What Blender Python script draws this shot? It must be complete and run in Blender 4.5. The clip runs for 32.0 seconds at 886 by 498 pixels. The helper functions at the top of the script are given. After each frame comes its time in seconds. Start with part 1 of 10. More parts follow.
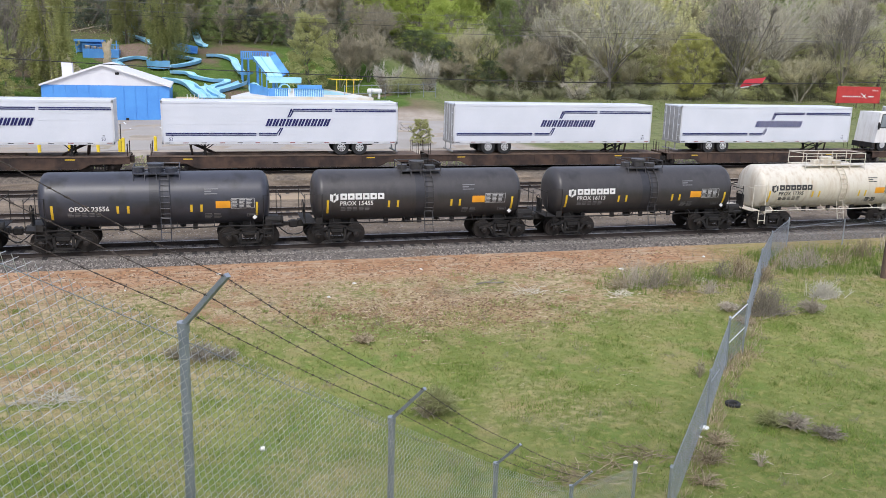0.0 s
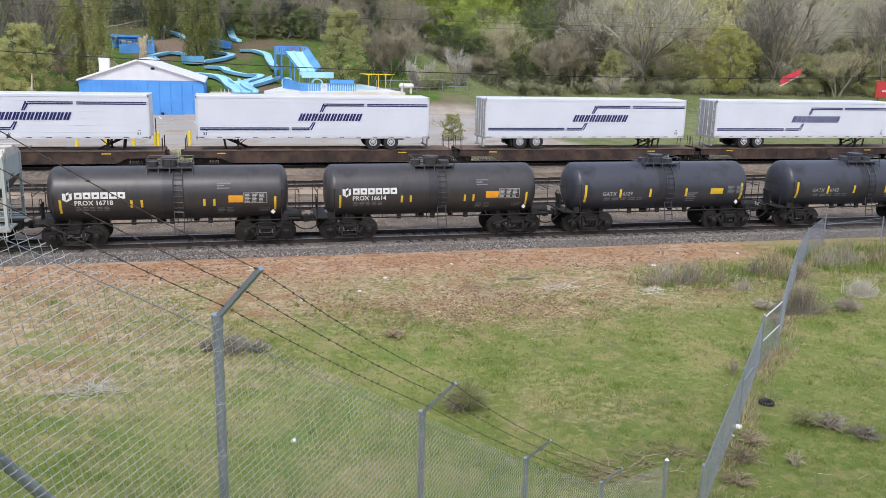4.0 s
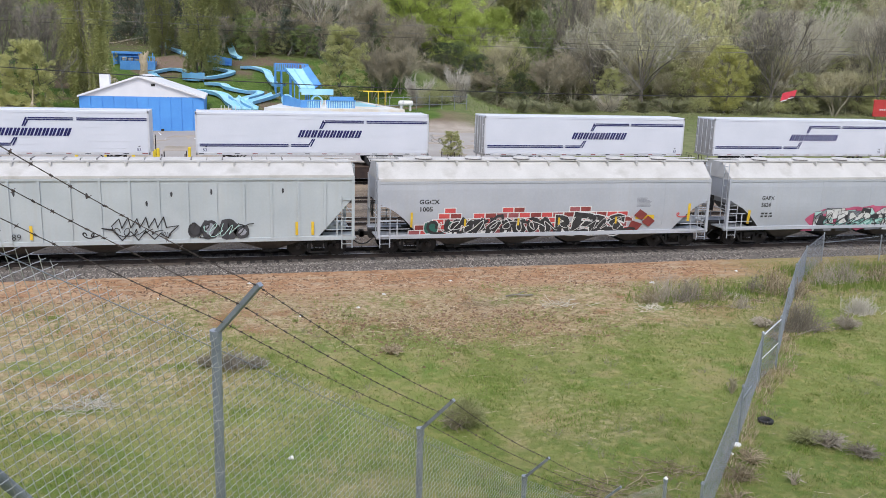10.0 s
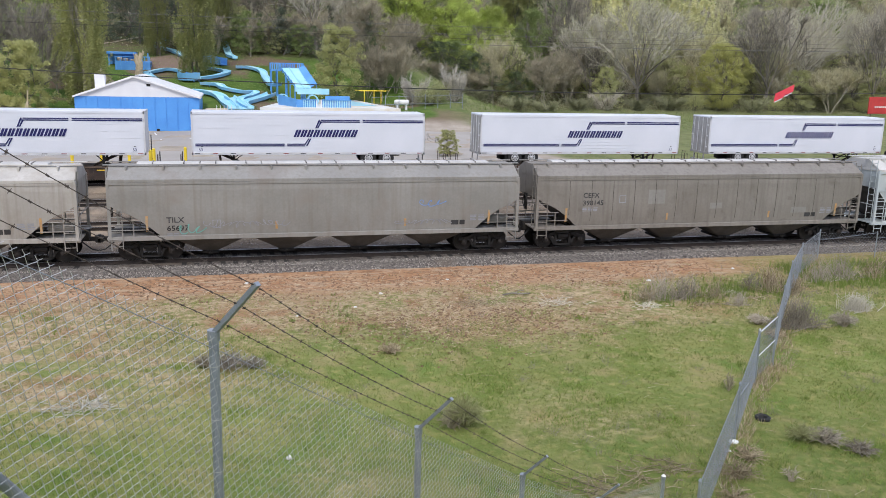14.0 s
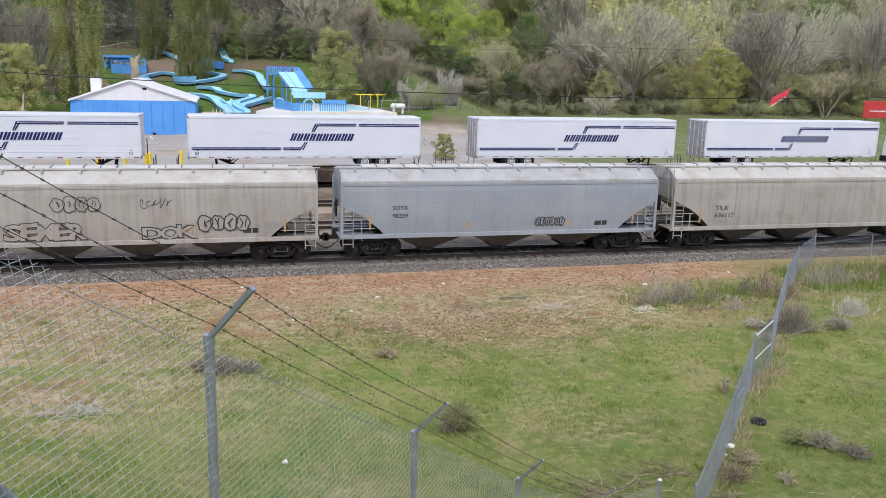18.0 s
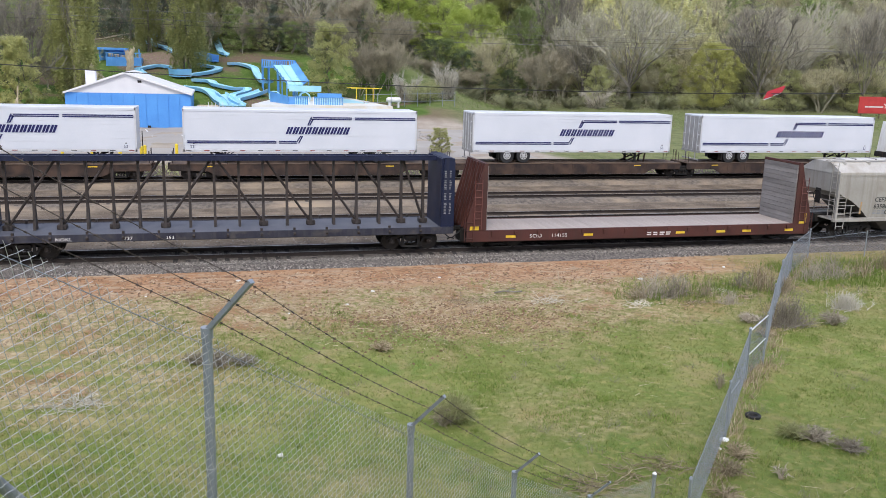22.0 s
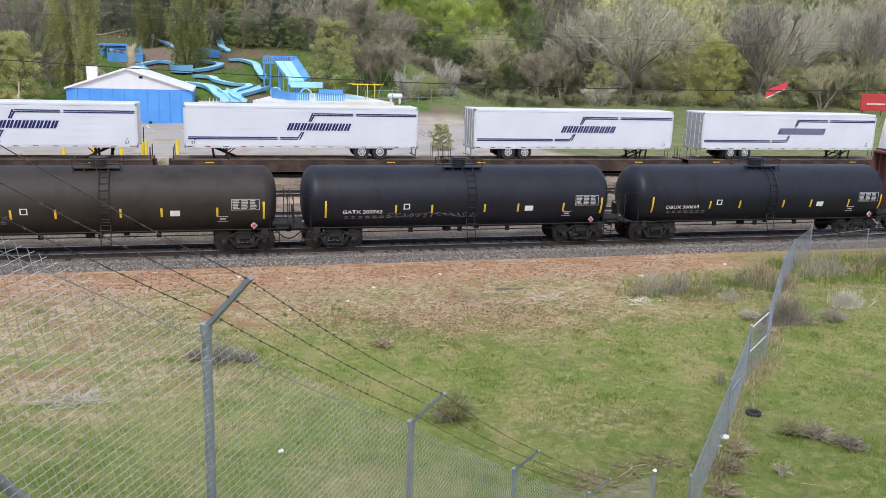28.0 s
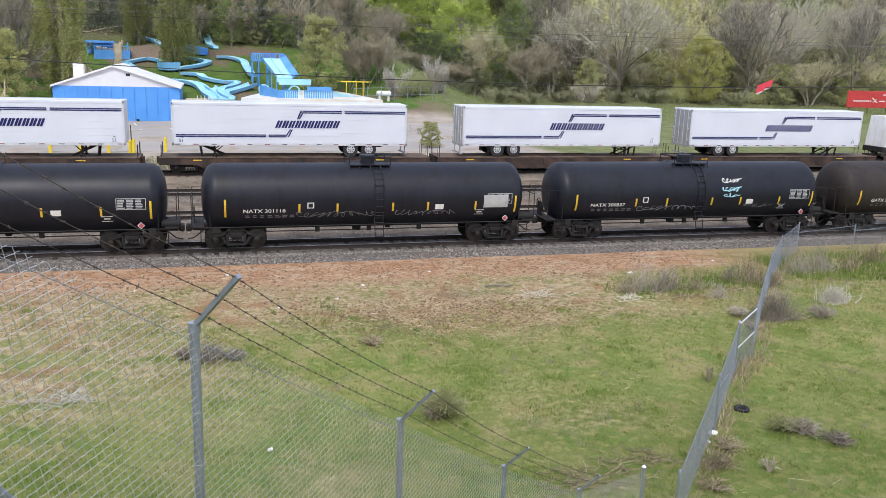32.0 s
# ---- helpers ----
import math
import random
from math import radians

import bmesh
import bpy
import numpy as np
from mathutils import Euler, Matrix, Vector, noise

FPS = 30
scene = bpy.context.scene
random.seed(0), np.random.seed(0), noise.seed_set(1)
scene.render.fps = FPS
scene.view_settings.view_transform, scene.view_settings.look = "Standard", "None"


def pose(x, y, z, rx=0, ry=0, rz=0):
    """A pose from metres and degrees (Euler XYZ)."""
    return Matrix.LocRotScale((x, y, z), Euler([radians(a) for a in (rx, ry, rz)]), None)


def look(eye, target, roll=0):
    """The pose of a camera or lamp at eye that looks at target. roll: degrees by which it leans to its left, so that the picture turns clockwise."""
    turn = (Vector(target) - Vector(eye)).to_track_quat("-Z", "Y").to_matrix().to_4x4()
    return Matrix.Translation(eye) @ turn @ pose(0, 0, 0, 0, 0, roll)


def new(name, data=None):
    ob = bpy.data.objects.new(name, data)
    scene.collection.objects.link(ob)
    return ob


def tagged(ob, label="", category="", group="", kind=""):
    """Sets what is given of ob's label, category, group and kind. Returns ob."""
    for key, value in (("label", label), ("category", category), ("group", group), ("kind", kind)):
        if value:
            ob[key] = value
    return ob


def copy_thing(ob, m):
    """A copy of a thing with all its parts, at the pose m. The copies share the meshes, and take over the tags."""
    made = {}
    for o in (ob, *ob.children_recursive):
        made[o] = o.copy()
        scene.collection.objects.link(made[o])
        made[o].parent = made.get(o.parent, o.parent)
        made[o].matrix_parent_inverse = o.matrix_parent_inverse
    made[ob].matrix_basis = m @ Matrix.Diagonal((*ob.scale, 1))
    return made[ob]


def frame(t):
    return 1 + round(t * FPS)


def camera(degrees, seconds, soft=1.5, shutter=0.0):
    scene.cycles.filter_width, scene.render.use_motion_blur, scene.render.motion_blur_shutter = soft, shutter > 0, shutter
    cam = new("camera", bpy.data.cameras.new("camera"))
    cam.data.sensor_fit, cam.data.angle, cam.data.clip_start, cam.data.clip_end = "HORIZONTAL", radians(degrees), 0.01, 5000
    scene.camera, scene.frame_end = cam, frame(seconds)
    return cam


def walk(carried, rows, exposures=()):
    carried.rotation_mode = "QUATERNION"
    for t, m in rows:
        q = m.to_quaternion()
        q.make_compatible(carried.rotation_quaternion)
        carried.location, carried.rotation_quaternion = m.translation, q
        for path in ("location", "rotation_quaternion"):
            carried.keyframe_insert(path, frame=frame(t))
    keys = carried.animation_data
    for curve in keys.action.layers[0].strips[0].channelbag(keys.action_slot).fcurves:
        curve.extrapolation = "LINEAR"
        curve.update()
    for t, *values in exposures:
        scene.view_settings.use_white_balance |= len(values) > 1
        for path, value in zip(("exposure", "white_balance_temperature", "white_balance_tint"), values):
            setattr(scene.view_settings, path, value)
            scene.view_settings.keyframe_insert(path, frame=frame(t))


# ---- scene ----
cam = camera(55.19, 32.0, 0.75)
PATH = [
    (0, 0.004, -0.001, 8.636, 77.052, -1.472, -15.748),
    (0.5, 0.003, -0.003, 8.634, 77.017, -1.478, -15.875),
    (1, 0.003, 0.003, 8.637, 76.890, -1.589, -15.734),
    (1.5, 0.004, -0.006, 8.635, 76.856, -1.517, -15.193),
    (2, -0.002, -0.002, 8.637, 76.692, -1.546, -15.060),
    (2.5, -0.004, -0.004, 8.633, 76.717, -1.470, -14.856),
    (3, -0.005, -0.009, 8.638, 76.696, -1.206, -14.078),
    (3.5, -0.005, 0.000, 8.635, 76.649, -1.292, -13.729),
    (5.5, -0.006, -0.003, 8.632, 76.813, -1.430, -13.564),
    (6, -0.014, -0.008, 8.633, 76.959, -1.414, -13.367),
    (6.5, -0.010, -0.006, 8.635, 77.218, -1.480, -13.196),
    (7, -0.009, -0.008, 8.631, 77.536, -1.589, -13.044),
    (7.5, -0.011, -0.021, 8.633, 77.737, -1.556, -12.958),
    (8, -0.009, -0.019, 8.634, 77.742, -1.321, -12.979),
    (8.5, -0.011, -0.014, 8.632, 77.699, -1.224, -13.039),
    (9, -0.010, -0.018, 8.636, 77.714, -1.268, -13.246),
    (9.5, -0.008, -0.016, 8.633, 77.833, -1.438, -13.637),
    (10, -0.009, -0.017, 8.637, 77.793, -1.556, -13.684),
    (10.5, -0.010, -0.014, 8.631, 77.683, -1.553, -13.573),
    (11, -0.016, -0.011, 8.637, 77.606, -1.433, -13.272),
    (11.5, -0.013, -0.005, 8.635, 77.606, -1.447, -13.227),
    (12, -0.014, -0.005, 8.633, 77.587, -1.493, -13.671),
    (12.5, -0.015, -0.009, 8.635, 77.531, -1.583, -13.603),
    (13, -0.015, -0.011, 8.635, 77.525, -1.523, -13.291),
    (13.5, -0.014, -0.015, 8.637, 77.716, -1.410, -13.472),
    (14, -0.015, -0.013, 8.633, 77.733, -1.337, -13.969),
    (14.5, -0.017, -0.014, 8.635, 77.778, -1.324, -13.894),
    (16.5, -0.019, -0.012, 8.632, 77.861, -1.353, -13.717),
    (17, -0.015, -0.017, 8.637, 77.908, -1.166, -13.865),
    (17.5, -0.011, -0.012, 8.633, 77.930, -1.205, -14.030),
    (18, -0.012, -0.013, 8.637, 77.989, -1.386, -14.213),
    (18.5, -0.015, -0.016, 8.636, 78.071, -1.503, -14.326),
    (19, -0.030, -0.012, 8.632, 77.721, -1.562, -14.306),
    (19.5, -0.063, -0.018, 8.638, 76.278, -1.111, -13.878),
    (20, -0.051, -0.012, 8.634, 75.763, -1.298, -13.899),
    (20.5, -0.043, -0.012, 8.628, 76.727, -1.615, -14.932),
    (21, -0.027, -0.013, 8.629, 77.591, -1.702, -15.027),
    (21.5, -0.027, -0.017, 8.635, 77.783, -1.678, -14.817),
    (22, -0.033, -0.019, 8.635, 77.602, -1.615, -14.485),
    (22.5, -0.033, -0.014, 8.633, 77.560, -1.478, -14.012),
    (23, -0.034, -0.011, 8.633, 77.647, -1.265, -12.960),
    (23.5, -0.036, -0.006, 8.633, 77.533, -1.366, -13.062),
    (24, -0.037, -0.004, 8.632, 77.447, -1.591, -13.654),
    (24.5, -0.040, -0.017, 8.634, 77.786, -1.826, -14.324),
    (26.5, -0.032, -0.010, 8.632, 77.719, -1.772, -14.308),
    (27, -0.026, -0.010, 8.631, 77.624, -1.816, -14.476),
    (27.5, -0.028, -0.012, 8.633, 77.595, -1.867, -14.706),
    (28, -0.020, -0.008, 8.634, 77.361, -1.714, -14.385),
    (28.5, -0.010, 0.004, 8.632, 77.414, -1.554, -13.852),
    (29, -0.014, -0.001, 8.632, 77.424, -1.561, -13.835),
    (29.5, -0.017, 0.003, 8.634, 77.393, -1.499, -13.712),
    (30, -0.023, 0.001, 8.637, 77.279, -1.654, -13.852),
    (30.5, -0.018, -0.005, 8.633, 77.241, -1.672, -14.356),
    (31, -0.015, -0.002, 8.632, 77.165, -1.582, -14.932),
    (31.5, -0.019, -0.008, 8.637, 77.073, -1.646, -15.034),
    (32, -0.015, -0.001, 8.636, 77.203, -1.700, -15.128),
]

walk(cam, [(t, pose(x, y, z, rx, ry, rz)) for t, x, y, z, rx, ry, rz in PATH],
     exposures=((0.0, 0.05), (4.0, 0.04), (6.5, -0.05), (12.0, -0.06), (18.5, -0.04), (20.5, 0.0), (23.5, 0.03), (27.0, 0.06), (32.0, 0.09)))

# ---- world and light: bright thin overcast, soft sun high behind the camera ----
SUN_ELEV, SUN_AZ = 52.0, 200.0
world = bpy.data.worlds.new("sky")
scene.world = world
world.use_nodes = True
wn = world.node_tree
sky = wn.nodes.new("ShaderNodeTexSky")
sky.sky_type, sky.sun_disc = "NISHITA", False
sky.sun_elevation, sky.sun_rotation = radians(SUN_ELEV), radians(SUN_AZ)
sky.air_density, sky.dust_density, sky.ozone_density = 1.0, 4.0, 1.0
veil = wn.nodes.new("ShaderNodeMixRGB")
veil.inputs[0].default_value = 0.55
veil.inputs[2].default_value = (6.3, 6.95, 9.2, 1)
wn.links.new(sky.outputs[0], veil.inputs[1])
background = wn.nodes["Background"]
background.inputs[1].default_value = 0.165
wn.links.new(veil.outputs[0], background.inputs[0])
sun = new("sun", bpy.data.lights.new("sun", "SUN"))
sun.data.energy, sun.data.angle, sun.data.color = 1.9, radians(14), (1.0, 0.985, 0.98)
sun.matrix_world = look((0, 0, 0), (-math.sin(radians(SUN_AZ)) * math.cos(radians(SUN_ELEV)),
                                    -math.cos(radians(SUN_AZ)) * math.cos(radians(SUN_ELEV)), -math.sin(radians(SUN_ELEV))))

# ---- plan: rails run along x, y leads away from the camera, z = 0 at the top of the near rails ----
GAUGE = 1.435
NEAR_RAIL = 38.22
TRAIN_Y = NEAR_RAIL + GAUGE / 2
TRACKS = [(NEAR_RAIL, 0.0), (46.05, 0.02), (53.60, 0.05), (60.48, 0.32)]
TRAILER_SIDE = 59.92
SPEED = 11.41


# ---- materials ----
def mat(name, a, b, scale=2.0, rough=0.7, metal=0.0, bump=0.0, fine=30.0, streak=None, dirt=None, random_tint=0.0, spec=0.5,
        stretch=(1, 1, 1), contrast=0.5):
    """A surface in two tones: a broad and a fine noise, with optional run-down streaks and blotches of dirt."""
    m = bpy.data.materials.new(name)
    m.use_nodes = True
    nt = m.node_tree
    n, l = nt.nodes, nt.links
    bs = n["Principled BSDF"]
    bs.inputs["Roughness"].default_value = rough
    bs.inputs["Metallic"].default_value = metal
    bs.inputs["Specular IOR Level"].default_value = spec
    tc = n.new("ShaderNodeTexCoord")
    mp = n.new("ShaderNodeMapping")
    mp.inputs["Scale"].default_value = stretch
    l.new(tc.outputs["Object"], mp.inputs[0])

    def tex(s, detail=4.0, vec=None):
        t = n.new("ShaderNodeTexNoise")
        t.inputs["Scale"].default_value, t.inputs["Detail"].default_value = s, detail
        l.new(vec or mp.outputs[0], t.inputs["Vector"])
        return t.outputs["Fac"]

    def ramp(v, lo, hi):
        r = n.new("ShaderNodeMapRange")
        r.inputs[1].default_value, r.inputs[2].default_value = lo, hi
        l.new(v, r.inputs[0])
        return r.outputs[0]

    def mix(f, c, d):
        x = n.new("ShaderNodeMix")
        x.data_type = "RGBA"
        for sock, v in ((x.inputs[0], f), (x.inputs[6], c), (x.inputs[7], d)):
            if isinstance(v, tuple):
                sock.default_value = (*v, 1)
            elif isinstance(v, float):
                sock.default_value = v
            else:
                l.new(v, sock)
        return x.outputs[2]

    broad, small = tex(scale), tex(fine, 3.0)
    lo, hi = 0.5 - contrast * 0.4, 0.5 + contrast * 0.4
    add = n.new("ShaderNodeMath")
    add.operation = "MULTIPLY_ADD"
    l.new(small, add.inputs[0])
    add.inputs[1].default_value = 0.35
    l.new(broad, add.inputs[2])
    sub = n.new("ShaderNodeMath")
    sub.operation = "SUBTRACT"
    l.new(add.outputs[0], sub.inputs[0])
    sub.inputs[1].default_value = 0.175
    col = mix(ramp(sub.outputs[0], lo, hi), a, b)
    if dirt:
        colour, s, amount = dirt
        col = mix(ramp(tex(s, 6.0), 0.75 - amount, 0.95 - amount), col, colour)
    if streak:
        colour, amount = streak
        sm = n.new("ShaderNodeMapping")
        sm.inputs["Scale"].default_value = (3.2, 3.2, 0.16)
        l.new(tc.outputs["Object"], sm.inputs[0])
        f = ramp(tex(1.6, 5.0, sm.outputs[0]), 0.48, 0.78)
        k = n.new("ShaderNodeMath")
        k.operation = "MULTIPLY"
        l.new(f, k.inputs[0])
        k.inputs[1].default_value = amount
        col = mix(k.outputs[0], col, colour)
    if random_tint:
        oi = n.new("ShaderNodeObjectInfo")
        hs = n.new("ShaderNodeHueSaturation")
        l.new(ramp(oi.outputs["Random"], 0.0, 1.0), hs.inputs["Value"])
        rr = hs.inputs["Value"].links[0].from_node
        rr.inputs[3].default_value, rr.inputs[4].default_value = 1 - random_tint, 1 + random_tint
        l.new(col, hs.inputs["Color"])
        col = hs.outputs[0]
    l.new(col, bs.inputs["Base Color"])
    if bump:
        bp = n.new("ShaderNodeBump")
        bp.inputs["Strength"].default_value, bp.inputs["Distance"].default_value = min(1.0, bump), 0.03
        l.new(small, bp.inputs["Height"])
        l.new(bp.outputs[0], bs.inputs["Normal"])
    rv = n.new("ShaderNodeMapRange")
    rv.inputs[3].default_value, rv.inputs[4].default_value = max(0.02, rough - 0.12), min(1.0, rough + 0.12)
    l.new(broad, rv.inputs[0])
    l.new(rv.outputs[0], bs.inputs["Roughness"])
    return m


def leaf_mat(name, a, b, trans=0.35):
    """Foliage: two greens by island, some light through the leaf."""
    m = bpy.data.materials.new(name)
    m.use_nodes = True
    n, l = m.node_tree.nodes, m.node_tree.links
    bs = n["Principled BSDF"]
    bs.inputs["Roughness"].default_value = 0.65
    bs.inputs["Specular IOR Level"].default_value = 0.25
    geo = n.new("ShaderNodeNewGeometry")
    oi = n.new("ShaderNodeObjectInfo")
    x = n.new("ShaderNodeMix")
    x.data_type = "RGBA"
    x.inputs[6].default_value, x.inputs[7].default_value = (*a, 1), (*b, 1)
    l.new(geo.outputs["Random Per Island"], x.inputs[0])
    hs = n.new("ShaderNodeHueSaturation")
    mr = n.new("ShaderNodeMapRange")
    mr.inputs[3].default_value, mr.inputs[4].default_value = 0.8, 1.2
    l.new(oi.outputs["Random"], mr.inputs[0])
    l.new(mr.outputs[0], hs.inputs["Value"])
    l.new(x.outputs[2], hs.inputs["Color"])
    l.new(hs.outputs[0], bs.inputs["Base Color"])
    tr = n.new("ShaderNodeBsdfTranslucent")
    l.new(hs.outputs[0], tr.inputs[0])
    ms = n.new("ShaderNodeMixShader")
    ms.inputs[0].default_value = trans
    l.new(bs.outputs[0], ms.inputs[1])
    l.new(tr.outputs[0], ms.inputs[2])
    l.new(ms.outputs[0], n["Material Output"].inputs[0])
    return m


STEEL = mat("galvanised_steel", (0.30, 0.33, 0.37), (0.42, 0.45, 0.49), 3, 0.45, 0.7, 0.05, 60)
WIRE = mat("galvanised_wire", (0.42, 0.425, 0.42), (0.63, 0.63, 0.62), 3, 0.38, 0.6)
RUSTWIRE = mat("rusty_wire", (0.06, 0.048, 0.042), (0.14, 0.11, 0.095), 5, 0.8, 0.3)
BLACK = mat("black_tank_paint", (0.036, 0.0375, 0.049), (0.050, 0.052, 0.066), 0.6, 0.4, 0, 0.02, 14, ((0.05, 0.049, 0.052), 0.45), ((0.017, 0.017, 0.018), 1.1, 0.22), spec=0.5)
WARMBLACK = mat("sooty_tank_paint", (0.036, 0.033, 0.034), (0.053, 0.049, 0.049), 0.6, 0.4, 0, 0.02, 14, ((0.066, 0.060, 0.057), 0.45), ((0.024, 0.022, 0.022), 1.1, 0.22), spec=0.5)
DEEPBLACK = mat("blue_black_tank_paint", (0.0105, 0.0115, 0.0175), (0.0165, 0.0175, 0.0255), 0.6, 0.45, 0, 0.02, 14, ((0.026, 0.026, 0.03), 0.4), ((0.0095, 0.0095, 0.0115), 1.1, 0.22), spec=0.27)
BROWNBLACK = mat("faded_black_paint", (0.026, 0.021, 0.018), (0.037, 0.030, 0.025), 0.6, 0.6, 0, 0.02, 14, ((0.048, 0.037, 0.03), 0.45), ((0.018, 0.014, 0.012), 1.0, 0.25), spec=0.3)
GREASE = mat("greasy_steel", (0.008, 0.0073, 0.007), (0.022, 0.0195, 0.018), 4, 0.75, 0.1, 0.3, 40, dirt=((0.03, 0.025, 0.021), 2, 0.2))
WHEEL = mat("wheel_steel", (0.016, 0.0135, 0.012), (0.036, 0.029, 0.025), 5, 0.65, 0.3)
RAILTOP = mat("rail_steel", (0.35, 0.33, 0.31), (0.5, 0.48, 0.46), 3, 0.35, 0.9)
# rust, darkened so that the colour also holds the shade under the train
RAILSIDE = mat("rusty_rail", (0.02, 0.015, 0.013), (0.045, 0.033, 0.027), 6, 0.85, 0.1, 0.3)
TIE = mat("weathered_tie", (0.036, 0.029, 0.025), (0.095, 0.079, 0.066), 3, 0.9, 0, 0.5, 25, random_tint=0.25, stretch=(1, 0.2, 1))
WHITEPAINT = mat("white_paint", (0.72, 0.71, 0.68), (0.82, 0.81, 0.79), 1.2, 0.5, 0, 0.02, 20, ((0.45, 0.38, 0.3), 0.35))
CREAM = mat("stained_white_tank", (0.58, 0.53, 0.435), (0.68, 0.635, 0.54), 0.5, 0.45, 0, 0.02, 14, ((0.42, 0.31, 0.19), 0.7), ((0.50, 0.42, 0.31), 0.35, 0.14))
DECAL = mat("white_lettering", (0.62, 0.62, 0.60), (0.76, 0.76, 0.74), 3, 0.6)
OILRUN = mat("oil_run", (0.022, 0.022, 0.026), (0.034, 0.034, 0.041), 2.5, 0.4, spec=0.45)
DULLDECAL = mat("faded_small_print", (0.13, 0.13, 0.135), (0.20, 0.20, 0.205), 3, 0.6)
GREYDECAL = mat("dull_white_lettering", (0.36, 0.36, 0.355), (0.48, 0.48, 0.475), 3, 0.6)
DARKDECAL = mat("black_lettering", (0.02, 0.02, 0.022), (0.05, 0.05, 0.052), 3, 0.6)
YELLOW = mat("reflector_yellow", (0.62, 0.40, 0.02), (0.78, 0.53, 0.05), 3, 0.5)
AMBER = mat("dull_amber_reflector", (0.42, 0.22, 0.07), (0.60, 0.34, 0.12), 6, 0.6, dirt=((0.36, 0.30, 0.22), 5, 0.3))
ORANGE = mat("orange_panel", (0.72, 0.30, 0.02), (0.82, 0.38, 0.03), 3, 0.5)
REDDECAL = mat("red_placard", (0.36, 0.05, 0.06), (0.48, 0.09, 0.1), 3, 0.5)
HOPGREEN = mat("pale_green_hopper_paint", (0.355, 0.41, 0.385), (0.43, 0.485, 0.455), 0.7, 0.55, 0, 0.03, 12, ((0.331, 0.304, 0.248), 0.35), ((0.368, 0.350, 0.294), 0.8, 0.15))
HOPGREY = mat("light_grey_hopper_paint", (0.385, 0.408, 0.445), (0.459, 0.483, 0.515), 0.5, 0.45, 0, 0.02, 12, ((0.42, 0.41, 0.40), 0.35))
HOPWHITE = mat("white_hopper_paint", (0.405, 0.45, 0.465), (0.475, 0.52, 0.53), 0.6, 0.5, 0, 0.02, 12, ((0.427, 0.418, 0.380), 0.3))
HOPTAN = mat("weathered_tan_hopper_paint", (0.188, 0.171, 0.147), (0.25, 0.231, 0.204), 0.45, 0.65, 0, 0.05, 10, ((0.115, 0.097, 0.080), 0.5), ((0.138, 0.118, 0.100), 1.4, 0.16))
HOPTAN2 = mat("dusty_grey_hopper_paint", (0.216, 0.209, 0.190), (0.291, 0.281, 0.259), 0.5, 0.6, 0, 0.04, 10, ((0.197, 0.171, 0.145), 0.65), ((0.231, 0.205, 0.180), 0.7, 0.22))
HOPCREAM = mat("off_white_hopper_paint", (0.325, 0.306, 0.277), (0.405, 0.384, 0.35), 0.5, 0.55, 0, 0.03, 10, ((0.225, 0.198, 0.163), 0.75), ((0.27, 0.243, 0.203), 0.7, 0.22))
HOPBLUE = mat("pale_blue_hopper_paint", (0.252, 0.280, 0.314), (0.32, 0.347, 0.379), 0.5, 0.42, 0, 0.03, 10, ((0.22, 0.224, 0.226), 0.4))
ROOFWHITE = mat("chalky_white_roof", (0.46, 0.448, 0.42), (0.56, 0.548, 0.52), 1.0, 0.65, 0, 0.04, 15, dirt=((0.378, 0.360, 0.324), 0.9, 0.16))
# two roof tones lighter than the sides: light from above is in the colour
ROOFGREY = mat("pale_grey_roof", (0.33, 0.335, 0.335), (0.43, 0.43, 0.425), 1.0, 0.65, 0, 0.04, 15, ((0.27, 0.25, 0.22), 0.5), ((0.29, 0.27, 0.24), 0.9, 0.2))
ROOFCREAM = mat("pale_cream_roof", (0.41, 0.39, 0.355), (0.51, 0.49, 0.45), 1.0, 0.65, 0, 0.04, 15, ((0.33, 0.29, 0.24), 0.5), ((0.36, 0.32, 0.27), 0.9, 0.2))
ROOFRUST = mat("rust_stained_roof", (0.50, 0.455, 0.385), (0.63, 0.59, 0.525), 1.0, 0.7, 0, 0.04, 15, dirt=((0.42, 0.30, 0.20), 1.6, 0.14))
SLOPEDARK = mat("dark_slope_sheet", (0.063, 0.0595, 0.056), (0.126, 0.119, 0.112), 1.2, 0.7, 0, 0.05, 12, dirt=((0.07, 0.06, 0.05), 1, 0.3))
CHUTE = mat("dirty_hopper_chute", (0.056, 0.049, 0.043), (0.13, 0.114, 0.10), 1.5, 0.75, 0, 0.05, 15, dirt=((0.07, 0.06, 0.05), 2, 0.3))
NAVY = mat("navy_car_paint", (0.006, 0.0095, 0.032), (0.012, 0.018, 0.052), 0.8, 0.5, 0, 0.02, 14, ((0.035, 0.035, 0.045), 0.5), spec=0.35)
NAVYSILL = mat("dusty_navy_sill", (0.016, 0.018, 0.034), (0.042, 0.043, 0.058), 1.2, 0.6, 0, 0.03, 14, ((0.075, 0.070, 0.070), 0.6), ((0.09, 0.08, 0.072), 1.6, 0.2), spec=0.35)
NAVYDECK = mat("worn_blue_deck", (0.062, 0.068, 0.090), (0.115, 0.118, 0.138), 1.5, 0.65, 0, 0.05, 14)
REDCAR = mat("faded_red_car_paint", (0.115, 0.037, 0.031), (0.175, 0.064, 0.052), 0.8, 0.6, 0, 0.04, 14, ((0.14, 0.07, 0.055), 0.5))
REDDECK = mat("worn_red_deck", (0.306, 0.158, 0.141), (0.432, 0.264, 0.238), 1.2, 0.65, 0, 0.04, 14)
